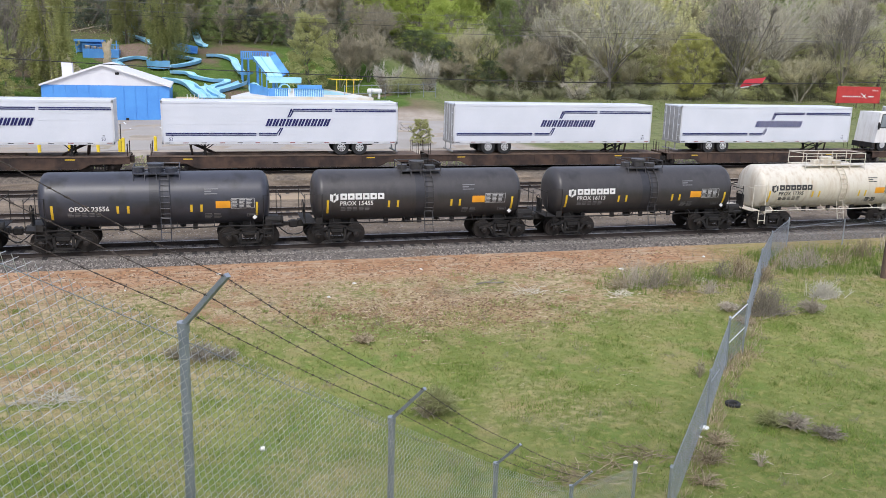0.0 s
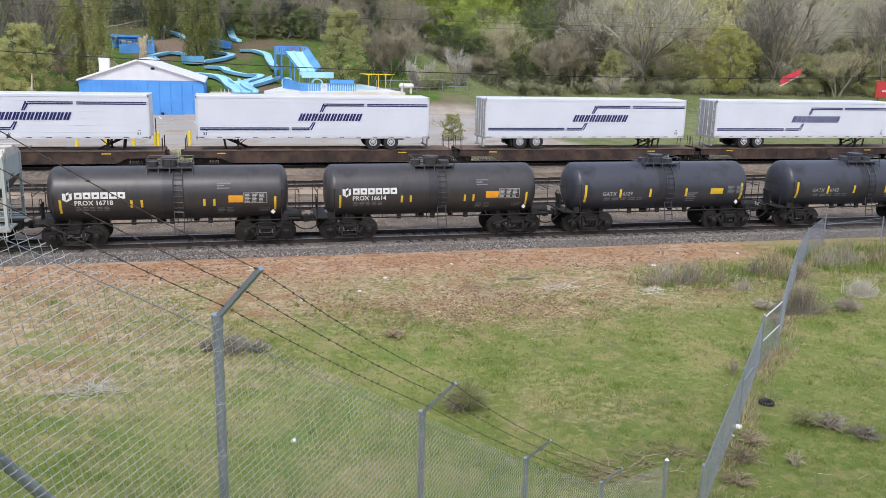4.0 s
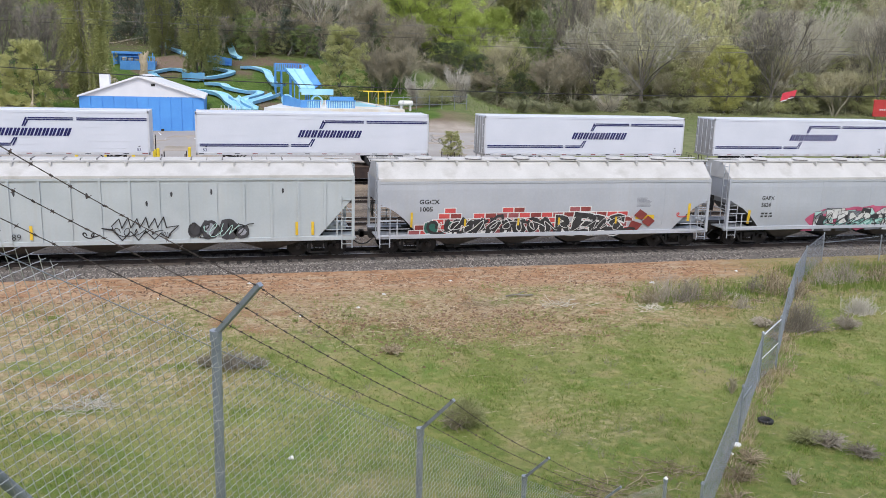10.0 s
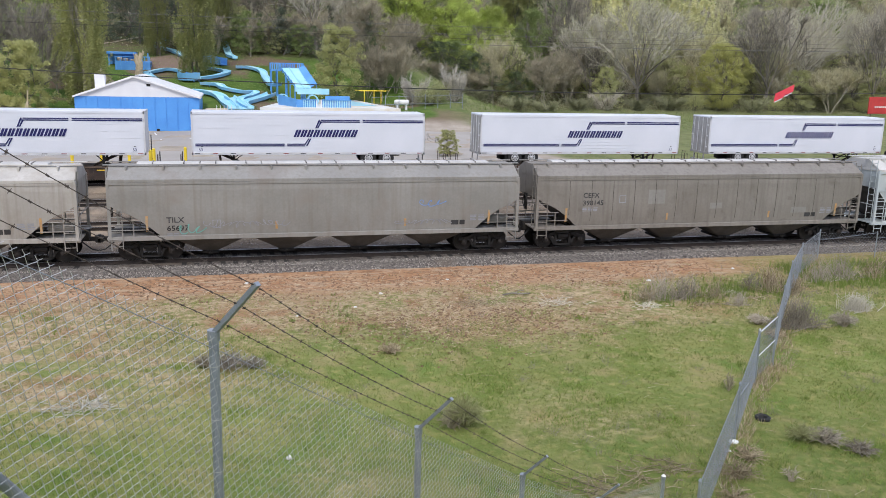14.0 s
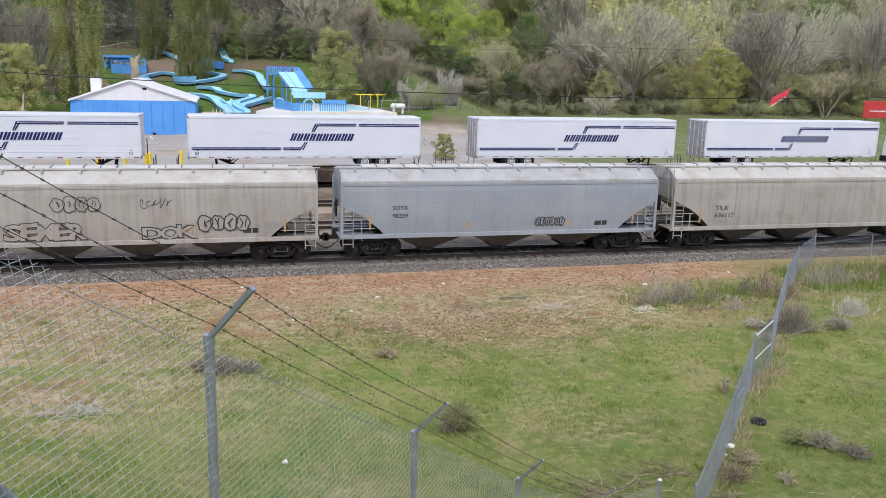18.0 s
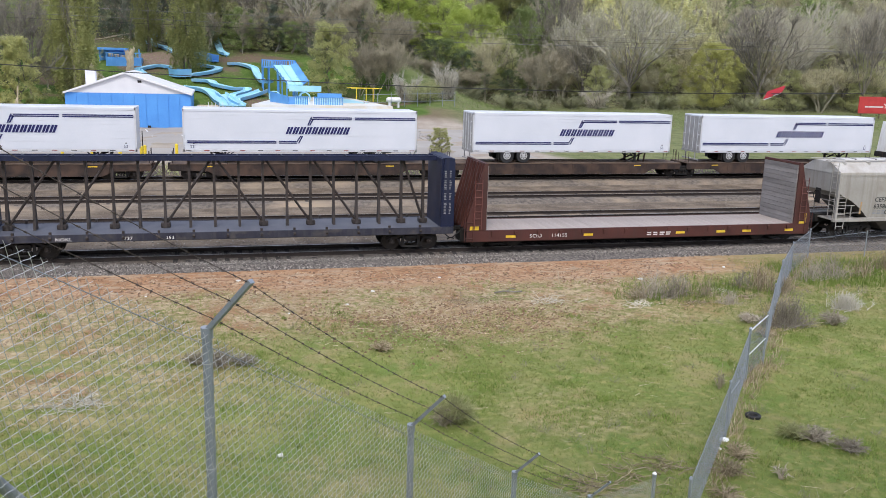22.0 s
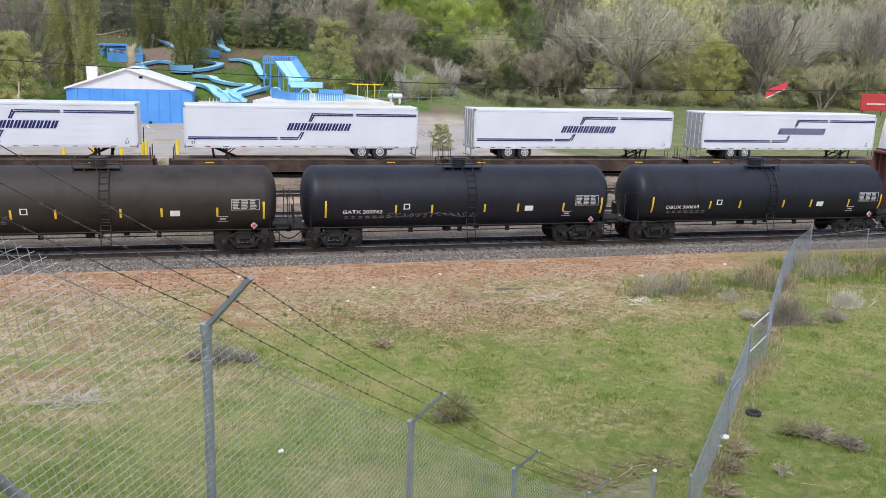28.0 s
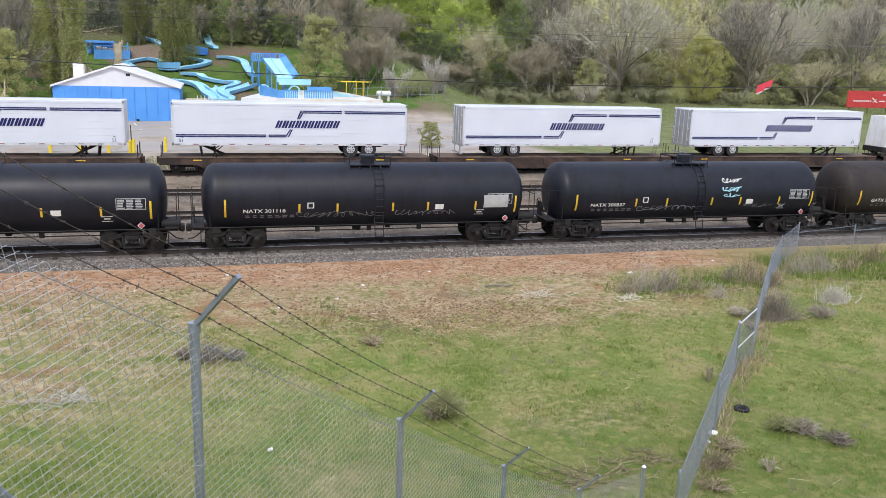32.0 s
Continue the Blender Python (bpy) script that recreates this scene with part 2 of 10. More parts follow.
MAROON = mat("maroon_car_paint", (0.052, 0.0145, 0.011), (0.088, 0.026, 0.019), 0.8, 0.6, 0, 0.04, 14, ((0.05, 0.025, 0.02), 0.6))
BEAMDARK = mat("dark_beam_steel", (0.021, 0.0162, 0.0144), (0.045, 0.033, 0.0288), 2, 0.65, 0, 0.03, 20)
DECKWOOD = mat("bleached_deck_planks", (0.25, 0.212, 0.185), (0.39, 0.335, 0.30), 1.6, 0.85, 0, 0.3, 20, random_tint=0.06, stretch=(1, 0.15, 1))
PLANKGREY = mat("grey_bulkhead_planks", (0.15, 0.137, 0.13), (0.26, 0.243, 0.232), 2, 0.85, 0, 0.3, 20, random_tint=0.15, stretch=(1, 0.15, 1))
TRAILERWHITE = mat("white_trailer_skin", (0.661, 0.69, 0.736), (0.713, 0.735, 0.782), 0.6, 0.35, 0, 0.01, 10)
TRAILERRAIL = mat("aluminium_rail", (0.62, 0.63, 0.65), (0.74, 0.75, 0.76), 2, 0.4, 0.3)
TRAILERDOOR = mat("weathered_trailer_door", (0.29, 0.29, 0.285), (0.43, 0.43, 0.42), 1.5, 0.5, 0.1, 0.03, 15, ((0.25, 0.22, 0.19), 0.6))
BLUESTRIPE = mat("dark_blue_stripe", (0.008, 0.010, 0.085), (0.014, 0.018, 0.12), 2, 0.4)
RUBBER = mat("black_rubber", (0.012, 0.012, 0.013), (0.03, 0.03, 0.03), 6, 0.8, 0, 0.1)
ALLOY = mat("polished_wheel", (0.62, 0.62, 0.62), (0.8, 0.8, 0.8), 6, 0.35, 0.6)
RUSTBROWN = mat("rusty_flatcar_steel", (0.011, 0.008, 0.0075), (0.046, 0.028, 0.021), 1.2, 0.8, 0, 0.1, 18, ((0.055, 0.036, 0.027), 0.6), ((0.085, 0.05, 0.034), 0.9, 0.3))
RUSTDECK = mat("rusty_deck_plate", (0.07, 0.048, 0.036), (0.17, 0.118, 0.085), 1.3, 0.85, 0, 0.1, 18)
SHEDBLUE = mat("bright_blue_siding", (0.0765, 0.276, 0.684), (0.099, 0.34, 0.76), 0.5, 0.5, 0, 0.02, 10)
SHEDWHITE = mat("white_siding", (0.67, 0.67, 0.694), (0.744, 0.744, 0.76), 0.7, 0.6)
ROOFPALE = mat("white_metal_roof", (0.744, 0.744, 0.741), (0.818, 0.818, 0.817), 0.5, 0.5)
SLIDEBLUE = mat("pale_turquoise_flume", (0.30, 0.62, 0.76), (0.42, 0.72, 0.83), 0.6, 0.35, dirt=((0.55, 0.68, 0.70), 0.5, 0.18))
SLIDEDEEP = mat("blue_flume", (0.07, 0.25, 0.60), (0.12, 0.35, 0.70), 0.6, 0.4)
SLIDESHELL = mat("shaded_blue_flume_shell", (0.13, 0.37, 0.62), (0.22, 0.47, 0.70), 0.6, 0.45, dirt=((0.30, 0.42, 0.50), 0.6, 0.2))
POOLPALE = mat("bleached_pool_deck", (0.60, 0.62, 0.60), (0.74, 0.75, 0.72), 0.4, 0.7, dirt=((0.62, 0.52, 0.36), 0.3, 0.25))
YELLOWPAINT = mat("yellow_paint", (0.75, 0.55, 0.03), (0.85, 0.65, 0.06), 1.5, 0.5)
WOODGREY = mat("weathered_pole_wood", (0.085, 0.06, 0.042), (0.15, 0.11, 0.08), 3, 0.9, 0, 0.4, 25, stretch=(1, 1, 0.1))
BARK = mat("grey_bark", (0.12, 0.108, 0.09), (0.22, 0.20, 0.168), 2.0, 0.9, 0, 0.3, 12, random_tint=0.2)
TWIGBARK = mat("olive_brown_twigs", (0.22, 0.20, 0.15), (0.37, 0.34, 0.26), 2.0, 0.9, 0, 0.2, 12, random_tint=0.2)
PALEBARK = mat("pale_twig_bark", (0.36, 0.335, 0.275), (0.52, 0.485, 0.40), 2.0, 0.9, 0, 0.2, 12, random_tint=0.15)
ASPHALT = mat("old_pavement", (0.30, 0.275, 0.245), (0.40, 0.37, 0.335), 0.12, 0.95, 0, 0.2, 6, dirt=((0.24, 0.22, 0.19), 0.06, 0.22))
LINEPAINT = mat("faded_line_paint", (0.6, 0.6, 0.58), (0.7, 0.7, 0.68), 2, 0.8)
REDSIGN = mat("red_sign_paint", (0.42, 0.03, 0.03), (0.52, 0.05, 0.045), 1, 0.5)
REDCLOTH = mat("red_banner_cloth", (0.62, 0.04, 0.06), (0.75, 0.07, 0.09), 2, 0.8)
STUMP = mat("bleached_stump_wood", (0.42, 0.34, 0.22), (0.6, 0.5, 0.36), 1.5, 0.9, 0, 0.4, 8)
CABLE = mat("cable_rubber", (0.015, 0.015, 0.016), (0.03, 0.03, 0.032), 3, 0.7)
PALECABLE = mat("weathered_cable", (0.15, 0.15, 0.15), (0.21, 0.21, 0.21), 3, 0.7)
SPRAYS = {"cloud": HOPBLUE, "sand": HOPCREAM, "mist": mat("faded_chalk", (0.15, 0.15, 0.155), (0.25, 0.25, 0.255), 3, 0.6), "black": DARKDECAL, "white": DECAL, "pine": mat("pine_spray", (0.02, 0.12, 0.095), (0.04, 0.18, 0.14), 3, 0.6), "brick": mat("brick_spray", (0.27, 0.07, 0.075), (0.36, 0.11, 0.11), 3, 0.6), "cream": mat("cream_spray", (0.52, 0.48, 0.38), (0.62, 0.58, 0.47), 3, 0.6), "yellow": mat("yellow_spray", (0.6, 0.46, 0.08), (0.7, 0.55, 0.14), 3, 0.6),
          "red": mat("red_spray", (0.48, 0.06, 0.06), (0.62, 0.1, 0.09), 3, 0.6), "rose": mat("rose_spray", (0.45, 0.075, 0.15), (0.58, 0.13, 0.22), 3, 0.6),
          "teal": mat("teal_spray", (0.12, 0.34, 0.30), (0.2, 0.46, 0.40), 3, 0.6), "mint": mat("mint_spray", (0.44, 0.68, 0.62), (0.56, 0.78, 0.72), 3, 0.6),
          "green": mat("green_spray", (0.08, 0.36, 0.10), (0.16, 0.5, 0.16), 3, 0.6), "grey": mat("grey_spray", (0.22, 0.23, 0.26), (0.34, 0.35, 0.38), 3, 0.6),
          "blue": mat("blue_spray", (0.10, 0.22, 0.52), (0.18, 0.32, 0.62), 3, 0.6), "cyan": mat("cyan_spray", (0.35, 0.65, 0.72), (0.45, 0.75, 0.8), 3, 0.6),
          "maroon": mat("maroon_spray", (0.2, 0.035, 0.035), (0.28, 0.06, 0.05), 3, 0.6), "brown": mat("brown_spray", (0.14, 0.06, 0.035), (0.24, 0.10, 0.05), 3, 0.6),
          "charcoal": mat("charcoal_spray", (0.035, 0.035, 0.04), (0.06, 0.06, 0.065), 3, 0.6)}


# ---- mesh helpers ----
def link(name, me, material, parent=None, label=""):
    ob = new(name, me)
    if material is not None and not me.materials:
        me.materials.append(material)
    if parent is not None:
        ob.parent = parent
    if label:
        ob["label"] = label
    return ob


def part(name, bm, material, parent, label="", smooth=False):
    """Links a bmesh as one mesh object under a thing or a part."""
    me = bpy.data.meshes.new(name)
    bmesh.ops.recalc_face_normals(bm, faces=bm.faces)
    if smooth:
        for f in bm.faces:
            f.smooth = True
    bm.to_mesh(me)
    bm.free()
    return link(name, me, material, parent, label)


def thing(name, label, category, group="", at=(0, 0, 0)):
    ob = new(name)
    ob.location = at
    ob.empty_display_size = 0.3
    return tagged(ob, label, category, group)


def raw(name, verts, faces, material, parent=None, label=""):
    me = bpy.data.meshes.new(name)
    me.from_pydata([tuple(v) for v in verts], [], [tuple(int(i) for i in f) for f in faces])
    return link(name, me, material, parent, label)


def box(bm, x0, x1, y0, y1, z0, z1, bevel=0.0):
    v = [bm.verts.new((x, y, z)) for z in (z0, z1) for y in (y0, y1) for x in (x0, x1)]
    fs = [bm.faces.new([v[i] for i in q]) for q in ((0, 2, 3, 1), (4, 5, 7, 6), (0, 1, 5, 4), (2, 6, 7, 3), (0, 4, 6, 2), (1, 3, 7, 5))]
    if bevel:
        es = {e for f in fs for e in f.edges}
        bmesh.ops.bevel(bm, geom=list(es), offset=bevel, segments=1, affect="EDGES")
    return bm


def rod(bm, p, q, r, sides=6, r2=None):
    """A straight tube from p to q."""
    p, q = Vector(p), Vector(q)
    d = (q - p).normalized()
    a = d.orthogonal().normalized()
    b = d.cross(a)
    rings = []
    for c, rr in ((p, r), (q, r if r2 is None else r2)):
        rings.append([bm.verts.new(c + rr * (math.cos(2 * math.pi * i / sides) * a + math.sin(2 * math.pi * i / sides) * b)) for i in range(sides)])
    for i in range(sides):
        bm.faces.new((rings[0][i], rings[0][(i + 1) % sides], rings[1][(i + 1) % sides], rings[1][i]))
    bm.faces.new(rings[0][::-1])
    bm.faces.new(rings[1])
    return bm


def bent(bm, pts, r, sides=6):
    """One tube that bends through the points."""
    P = [Vector(p) for p in pts]
    rings, a = [], None
    for i, p in enumerate(P):
        d = (P[min(i + 1, len(P) - 1)] - P[max(i - 1, 0)]).normalized()
        a = d.orthogonal().normalized() if a is None else (a - d * a.dot(d)).normalized()
        b = d.cross(a)
        rings.append([bm.verts.new(p + r * (math.cos(2 * math.pi * k / sides) * a + math.sin(2 * math.pi * k / sides) * b)) for k in range(sides)])
    for u, v in zip(rings, rings[1:]):
        for k in range(sides):
            bm.faces.new((u[k], u[(k + 1) % sides], v[(k + 1) % sides], v[k]))
    bm.faces.new(rings[0][::-1])
    bm.faces.new(rings[-1])
    return bm


def lathe_x(bm, profile, sides=40, cy=0.0, cz=0.0):
    """Turns (x, radius) pairs round the x axis."""
    rings = []
    for x, r in profile:
        rings.append([bm.verts.new((x, cy + r * math.sin(2 * math.pi * i / sides), cz + r * math.cos(2 * math.pi * i / sides))) for i in range(sides)])
    for a, b in zip(rings, rings[1:]):
        for i in range(sides):
            bm.faces.new((a[i], a[(i + 1) % sides], b[(i + 1) % sides], b[i]))
    bm.faces.new(rings[0])
    bm.faces.new(rings[-1][::-1])
    return bm


def disc_y(bm, x, y0, y1, z, r, sides=24, inner=0.0):
    """A wheel-like disc with its axle along y."""
    rod(bm, (x, y0, z), (x, y1, z), r, sides)
    return bm


def prism(bm, outline, y0, y1):
    """An outline in x, z, drawn out in y."""
    a = [bm.verts.new((x, y0, z)) for x, z in outline]
    b = [bm.verts.new((x, y1, z)) for x, z in outline]
    n = len(a)
    for i in range(n):
        bm.faces.new((a[i], a[(i + 1) % n], b[(i + 1) % n], b[i]))
    bm.faces.new(a)
    bm.faces.new(b[::-1])
    return bm


TEXTS = {}


def text_mesh(body, size, bold=0.0):
    key = (body, size, bold)
    if key not in TEXTS:
        cu = bpy.data.curves.new("lettering", "FONT")
        cu.body, cu.size, cu.offset = body, size, bold
        cu.resolution_u = 2
        ob = bpy.data.objects.new("lettering", cu)
        TEXTS[key] = bpy.data.meshes.new_from_object(ob)
        bpy.data.objects.remove(ob)
        bpy.data.curves.remove(cu)
    return TEXTS[key]


def lettering(body, x, z, size, material, parent, surf, wide=1.0, bold=0.0, slant=0.0):
    """Writing on the near side of a thing, laid on the surface y = surf(z)."""
    src = text_mesh(body, size / 0.7, bold)
    me = src.copy()
    me.materials.clear()
    for v in me.vertices:
        tx, ty = v.co.x, v.co.y
        zz = z + ty
        v.co = (x + tx * wide + ty * slant, surf(zz) - 0.008, zz)
    return link("lettering", me, material, parent)


def decal(name, quads, material, parent, surf, strips=3, lift=0.006, label=""):
    """Flat marks (x0, x1, z0, z1) on the near side, following its curve."""
    vs, fs = [], []
    for x0, x1, z0, z1 in quads:
        i = len(vs)
        for k in range(strips + 1):
            z = z0 + (z1 - z0) * k / strips
            vs += [(x0, surf(z) - lift, z), (x1, surf(z) - lift, z)]
        fs += [(i + 2 * k, i + 2 * k + 1, i + 2 * k + 3, i + 2 * k + 2) for k in range(strips)]
    ob = raw(name, vs, fs, material, parent, label)
    return tagged(ob, kind="stuff") if len(quads) > 1 else ob


def polys(name, outlines, material, parent, surf, lift):
    """Convex outlines (lists of x, z) on the near side."""
    vs, fs = [], []
    for o in outlines:
        i = len(vs)
        vs += [(x, surf(z) - lift, z) for x, z in o]
        fs.append(tuple(range(i, i + len(o))))
    ob = raw(name, vs, fs, material, parent)
    return tagged(ob, kind="stuff") if len(outlines) > 1 else ob


def ribbon(pts, w):
    """Outlines of a stroke of width w along points in x, z."""
    out = []
    for (x0, z0), (x1, z1) in zip(pts, pts[1:]):
        d = math.hypot(x1 - x0, z1 - z0) or 1e-6
        nx, nz = -(z1 - z0) / d * w / 2, (x1 - x0) / d * w / 2
        ex, ez = (x1 - x0) / d * w * 0.3, (z1 - z0) / d * w * 0.3
        out.append([(x0 + nx - ex, z0 + nz - ez), (x0 - nx - ex, z0 - nz - ez), (x1 - nx + ex, z1 - nz + ez), (x1 + nx + ex, z1 + nz + ez)])
    return out


def scrawl(rnd, x0, x1, z0, z1, letters, loops=5):
    """A wandering pen line made of letter-sized zigzags and loops."""
    out = []
    w = (x1 - x0) / letters
    for k in range(letters):
        a = x0 + k * w
        pts = [(a + rnd.uniform(0, 0.35) * w, z0 + rnd.random() * (z1 - z0))]
        for j in range(loops):
            pts.append((a + rnd.uniform(0.02, 0.98) * w, (z0, z1)[j % 2] + rnd.uniform(-0.25, 0.25) * (z1 - z0) * (1 if j % 2 == 0 else -1) * -0.5))
        sm = []
        for (ax, az), (bx, bz), (cx, cz) in zip(pts, pts[1:], pts[2:]):
            for i in range(5):
                t = i / 5
                p0, p1 = ((ax + bx) / 2, (az + bz) / 2), ((bx + cx) / 2, (bz + cz) / 2)
                sm.append(((1 - t) ** 2 * p0[0] + 2 * t * (1 - t) * bx + t * t * p1[0], (1 - t) ** 2 * p0[1] + 2 * t * (1 - t) * bz + t * t * p1[1]))
        out.append(sm)
    return out


def cursive(rnd, x0, x1, z0, z1, letters):
    """One running pen line of uneven loops, broken here and there."""
    w, zc, out, line = (x1 - x0) / letters, (z0 + z1) / 2, [], []
    for k in range(letters):
        tall, lean, fat = rnd.uniform(0.45, 1.0), rnd.uniform(-0.2, 0.35), rnd.uniform(0.25, 0.6)
        drop, turn = rnd.uniform(-0.2, 0.2), rnd.choice((1, 1, -1))
        for i in range(10):
            t = i / 10
            z = math.sin(2 * math.pi * t + 0.6 * k) * tall
            line.append((x0 + (k + t) * w + fat * w * math.cos(2 * math.pi * t * turn) + lean * w * z, zc + (z + drop) * (z1 - z0) * 0.42))
        if rnd.random() < 0.25:
            out.append(line)
            line = []
    return [g for g in out + [line] if len(g) > 3]


def tag_paint(parent, surf, x0, x1, z0, z1, letters, colour, seed, w=0.05, lift=0.012):
    rnd = random.Random(seed)
    o = []
    for line in cursive(rnd, x0, x1, z0, z1, letters):
        o += ribbon(line, w)
    return polys("graffiti", o, SPRAYS[colour], parent, surf, lift)


def blob(rnd, cx, cz, rx, rz, n=14, rough=0.18):
    return [(cx + rx * (1 + rnd.uniform(-rough, rough)) * math.cos(2 * math.pi * i / n), cz + rz * (1 + rnd.uniform(-rough, rough)) * math.sin(2 * math.pi * i / n)) for i in range(n)]


def piece(parent, surf, x0, x1, z0, z1, letters, fills, edge, seed, cloud=None, halo=None, pen=0.03):
    """A large painted piece: a cloud of colour behind, block letters filled in several colours, thick outlines."""
    rnd = random.Random(seed)
    w = (x1 - x0) / letters
    if cloud:
        o = [blob(rnd, x0 + (x1 - x0) * (i + 0.5) / 16, z0 + (z1 - z0) * (0.5 + 0.12 * rnd.random()), w * 0.5, (z1 - z0) * (0.34 + 0.22 * math.sin(math.pi * (i + 0.5) / 16)), rough=0.12) for i in range(16)]
        polys("graffiti", o, SPRAYS[cloud], parent, surf, 0.010)
    shapes = {c: [] for c in fills}
    lines, halos = [], []
    for k in range(letters):
        a = x0 + k * w
        for j in range(7):
            c = fills[(k + j * 2 + rnd.randrange(2)) % len(fills)]
            cx, cz = a + w * rnd.uniform(0.12, 0.95), z0 + (z1 - z0) * rnd.uniform(0.14, 0.86)
            rot, ln, th = rnd.choice((1.45, 1.7, 0.9, 2.2, 0.15)), (z1 - z0) * rnd.uniform(0.28, 0.5), w * rnd.uniform(0.16, 0.28)
            ux, uz = math.cos(rot), math.sin(rot)
            q = [(cx + s * ux * ln - t * uz * th, min(z1 + 0.06, max(z0 - 0.06, cz + s * uz * ln + t * ux * th))) for s, t in ((-1, -1), (1, -0.8), (1.1, 0.7), (-0.9, 1))]
            shapes[c].append(q)
            lines += ribbon(q + q[:1], pen)
            halos += ribbon(q + q[:1], 0.12)
        for line in scrawl(rnd, a, a + w, z0 + 0.1 * (z1 - z0), z1 - 0.1 * (z1 - z0), 1, 4):
            if pen > 0.02:
                lines += ribbon(line, pen)
    if halo:
        polys("graffiti", halos, SPRAYS[halo], parent, surf, 0.014)
    for i, c in enumerate(shapes):
        if shapes[c]:
            polys("graffiti", shapes[c], SPRAYS[c], parent, surf, 0.018 + 0.004 * i)
    polys("graffiti", lines, SPRAYS[edge], parent, surf, 0.040)


def spray_word(parent, surf, text, x0, x1, z0, z1, fill, edge, seed, fat=0.03, rim=0.05, lift=0.03):
    """Fat painted letters that fill their cells, each with a rim of another colour behind."""
    rnd = random.Random(seed)
    w = (x1 - x0) / len(text)
    for k, ch in enumerate(text):
        a, b = x0 + (k - 0.06) * w, x0 + (k + 1.06) * w
        lo, hi = z0 + rnd.uniform(-0.06, 0.06) * (z1 - z0), z1 + rnd.uniform(-0.1, 0.06) * (z1 - z0)
        skew, tilt = rnd.uniform(-0.12, 0.16), rnd.uniform(-0.12, 0.12)
        for grow_by, bold, m, up in ((rim, fat + 0.04, edge, lift), (0.0, fat, fill, lift + 0.006)):
            me = text_mesh(ch, 1.0, bold).copy()
            me.materials.clear()
            xs, zs = [v.co.x for v in me.vertices], [v.co.y for v in me.vertices]
            for v in me.vertices:
                u = (v.co.x - min(xs)) / (max(xs) - min(xs))
                q = (v.co.y - min(zs)) / (max(zs) - min(zs))
                z = lo - grow_by + q * (hi - lo + 2 * grow_by)
                v.co = (a - grow_by + u * (b - a + 2 * grow_by) + (q - 0.5) * skew * (z1 - z0), 0, z + (u - 0.5) * tilt * (z1 - z0))
            for v in me.vertices:
                v.co.y = surf(v.co.z) - up - 0.0012 * (k % 3)
            link("graffiti", me, m, parent)


def bubbles(parent, surf, x0, x1, z0, z1, n, fills, edge, seed, pen=0.022, lift=0.02):
    """Round throw-up shapes side by side, pale inside with thin outlines and a few inner strokes."""
    rnd = random.Random(seed)
    w, zc, rz = (x1 - x0) / n, (z0 + z1) / 2, (z1 - z0) / 2
    lines = []
    for k in range(n):
        o = blob(rnd, x0 + (k + 0.5) * w, zc + rnd.uniform(-0.1, 0.1) * rz, w * 0.56, rz * rnd.uniform(0.8, 1.05), 16, 0.16)
        polys("graffiti", [o], SPRAYS[fills[k % len(fills)]], parent, surf, lift + 0.002 * (k % 4))
        lines += ribbon(o + o[:1], pen)
        for _ in range(2):
            a, h = x0 + (k + rnd.uniform(0.3, 0.7)) * w, rnd.uniform(0.3, 0.6) * rz
            lines += ribbon([(a, zc - h), (a + rnd.uniform(-0.2, 0.2) * w, zc), (a + rnd.uniform(-0.25, 0.25) * w, zc + h)], pen)
    polys("graffiti", lines, SPRAYS[edge], parent, surf, lift + 0.012)


def wildstyle(parent, surf, x0, x1, z0, z1, n, fill, edge, seed, wide=0.2, rim=0.05, lift=0.03):
    """Flowing fat strokes woven into one another, each with a rim."""
    rnd = random.Random(seed)
    w, pad = (x1 - x0) / n, wide / 2 + rim
    for k in range(n):
        line = scrawl(rnd, x0 + (k - 0.1) * w, x0 + (k + 1.1) * w, z0 + pad, z1 - pad, 1, 5)[0]
        line = [(x, min(z1 - pad, max(z0 + pad, z))) for x, z in line]
        polys("graffiti", ribbon(line, wide + 2 * rim), SPRAYS[edge], parent, surf, lift + 0.004 * (k % 4))
        polys("graffiti", ribbon(line, wide), SPRAYS[fill], parent, surf, lift + 0.004 * (k % 4) + 0.002)


# ---- ground ----
def ease(a, b, v):
    t = np.clip((v - a) / (b - a), 0, 1)
    return t * t * (3 - 2 * t)


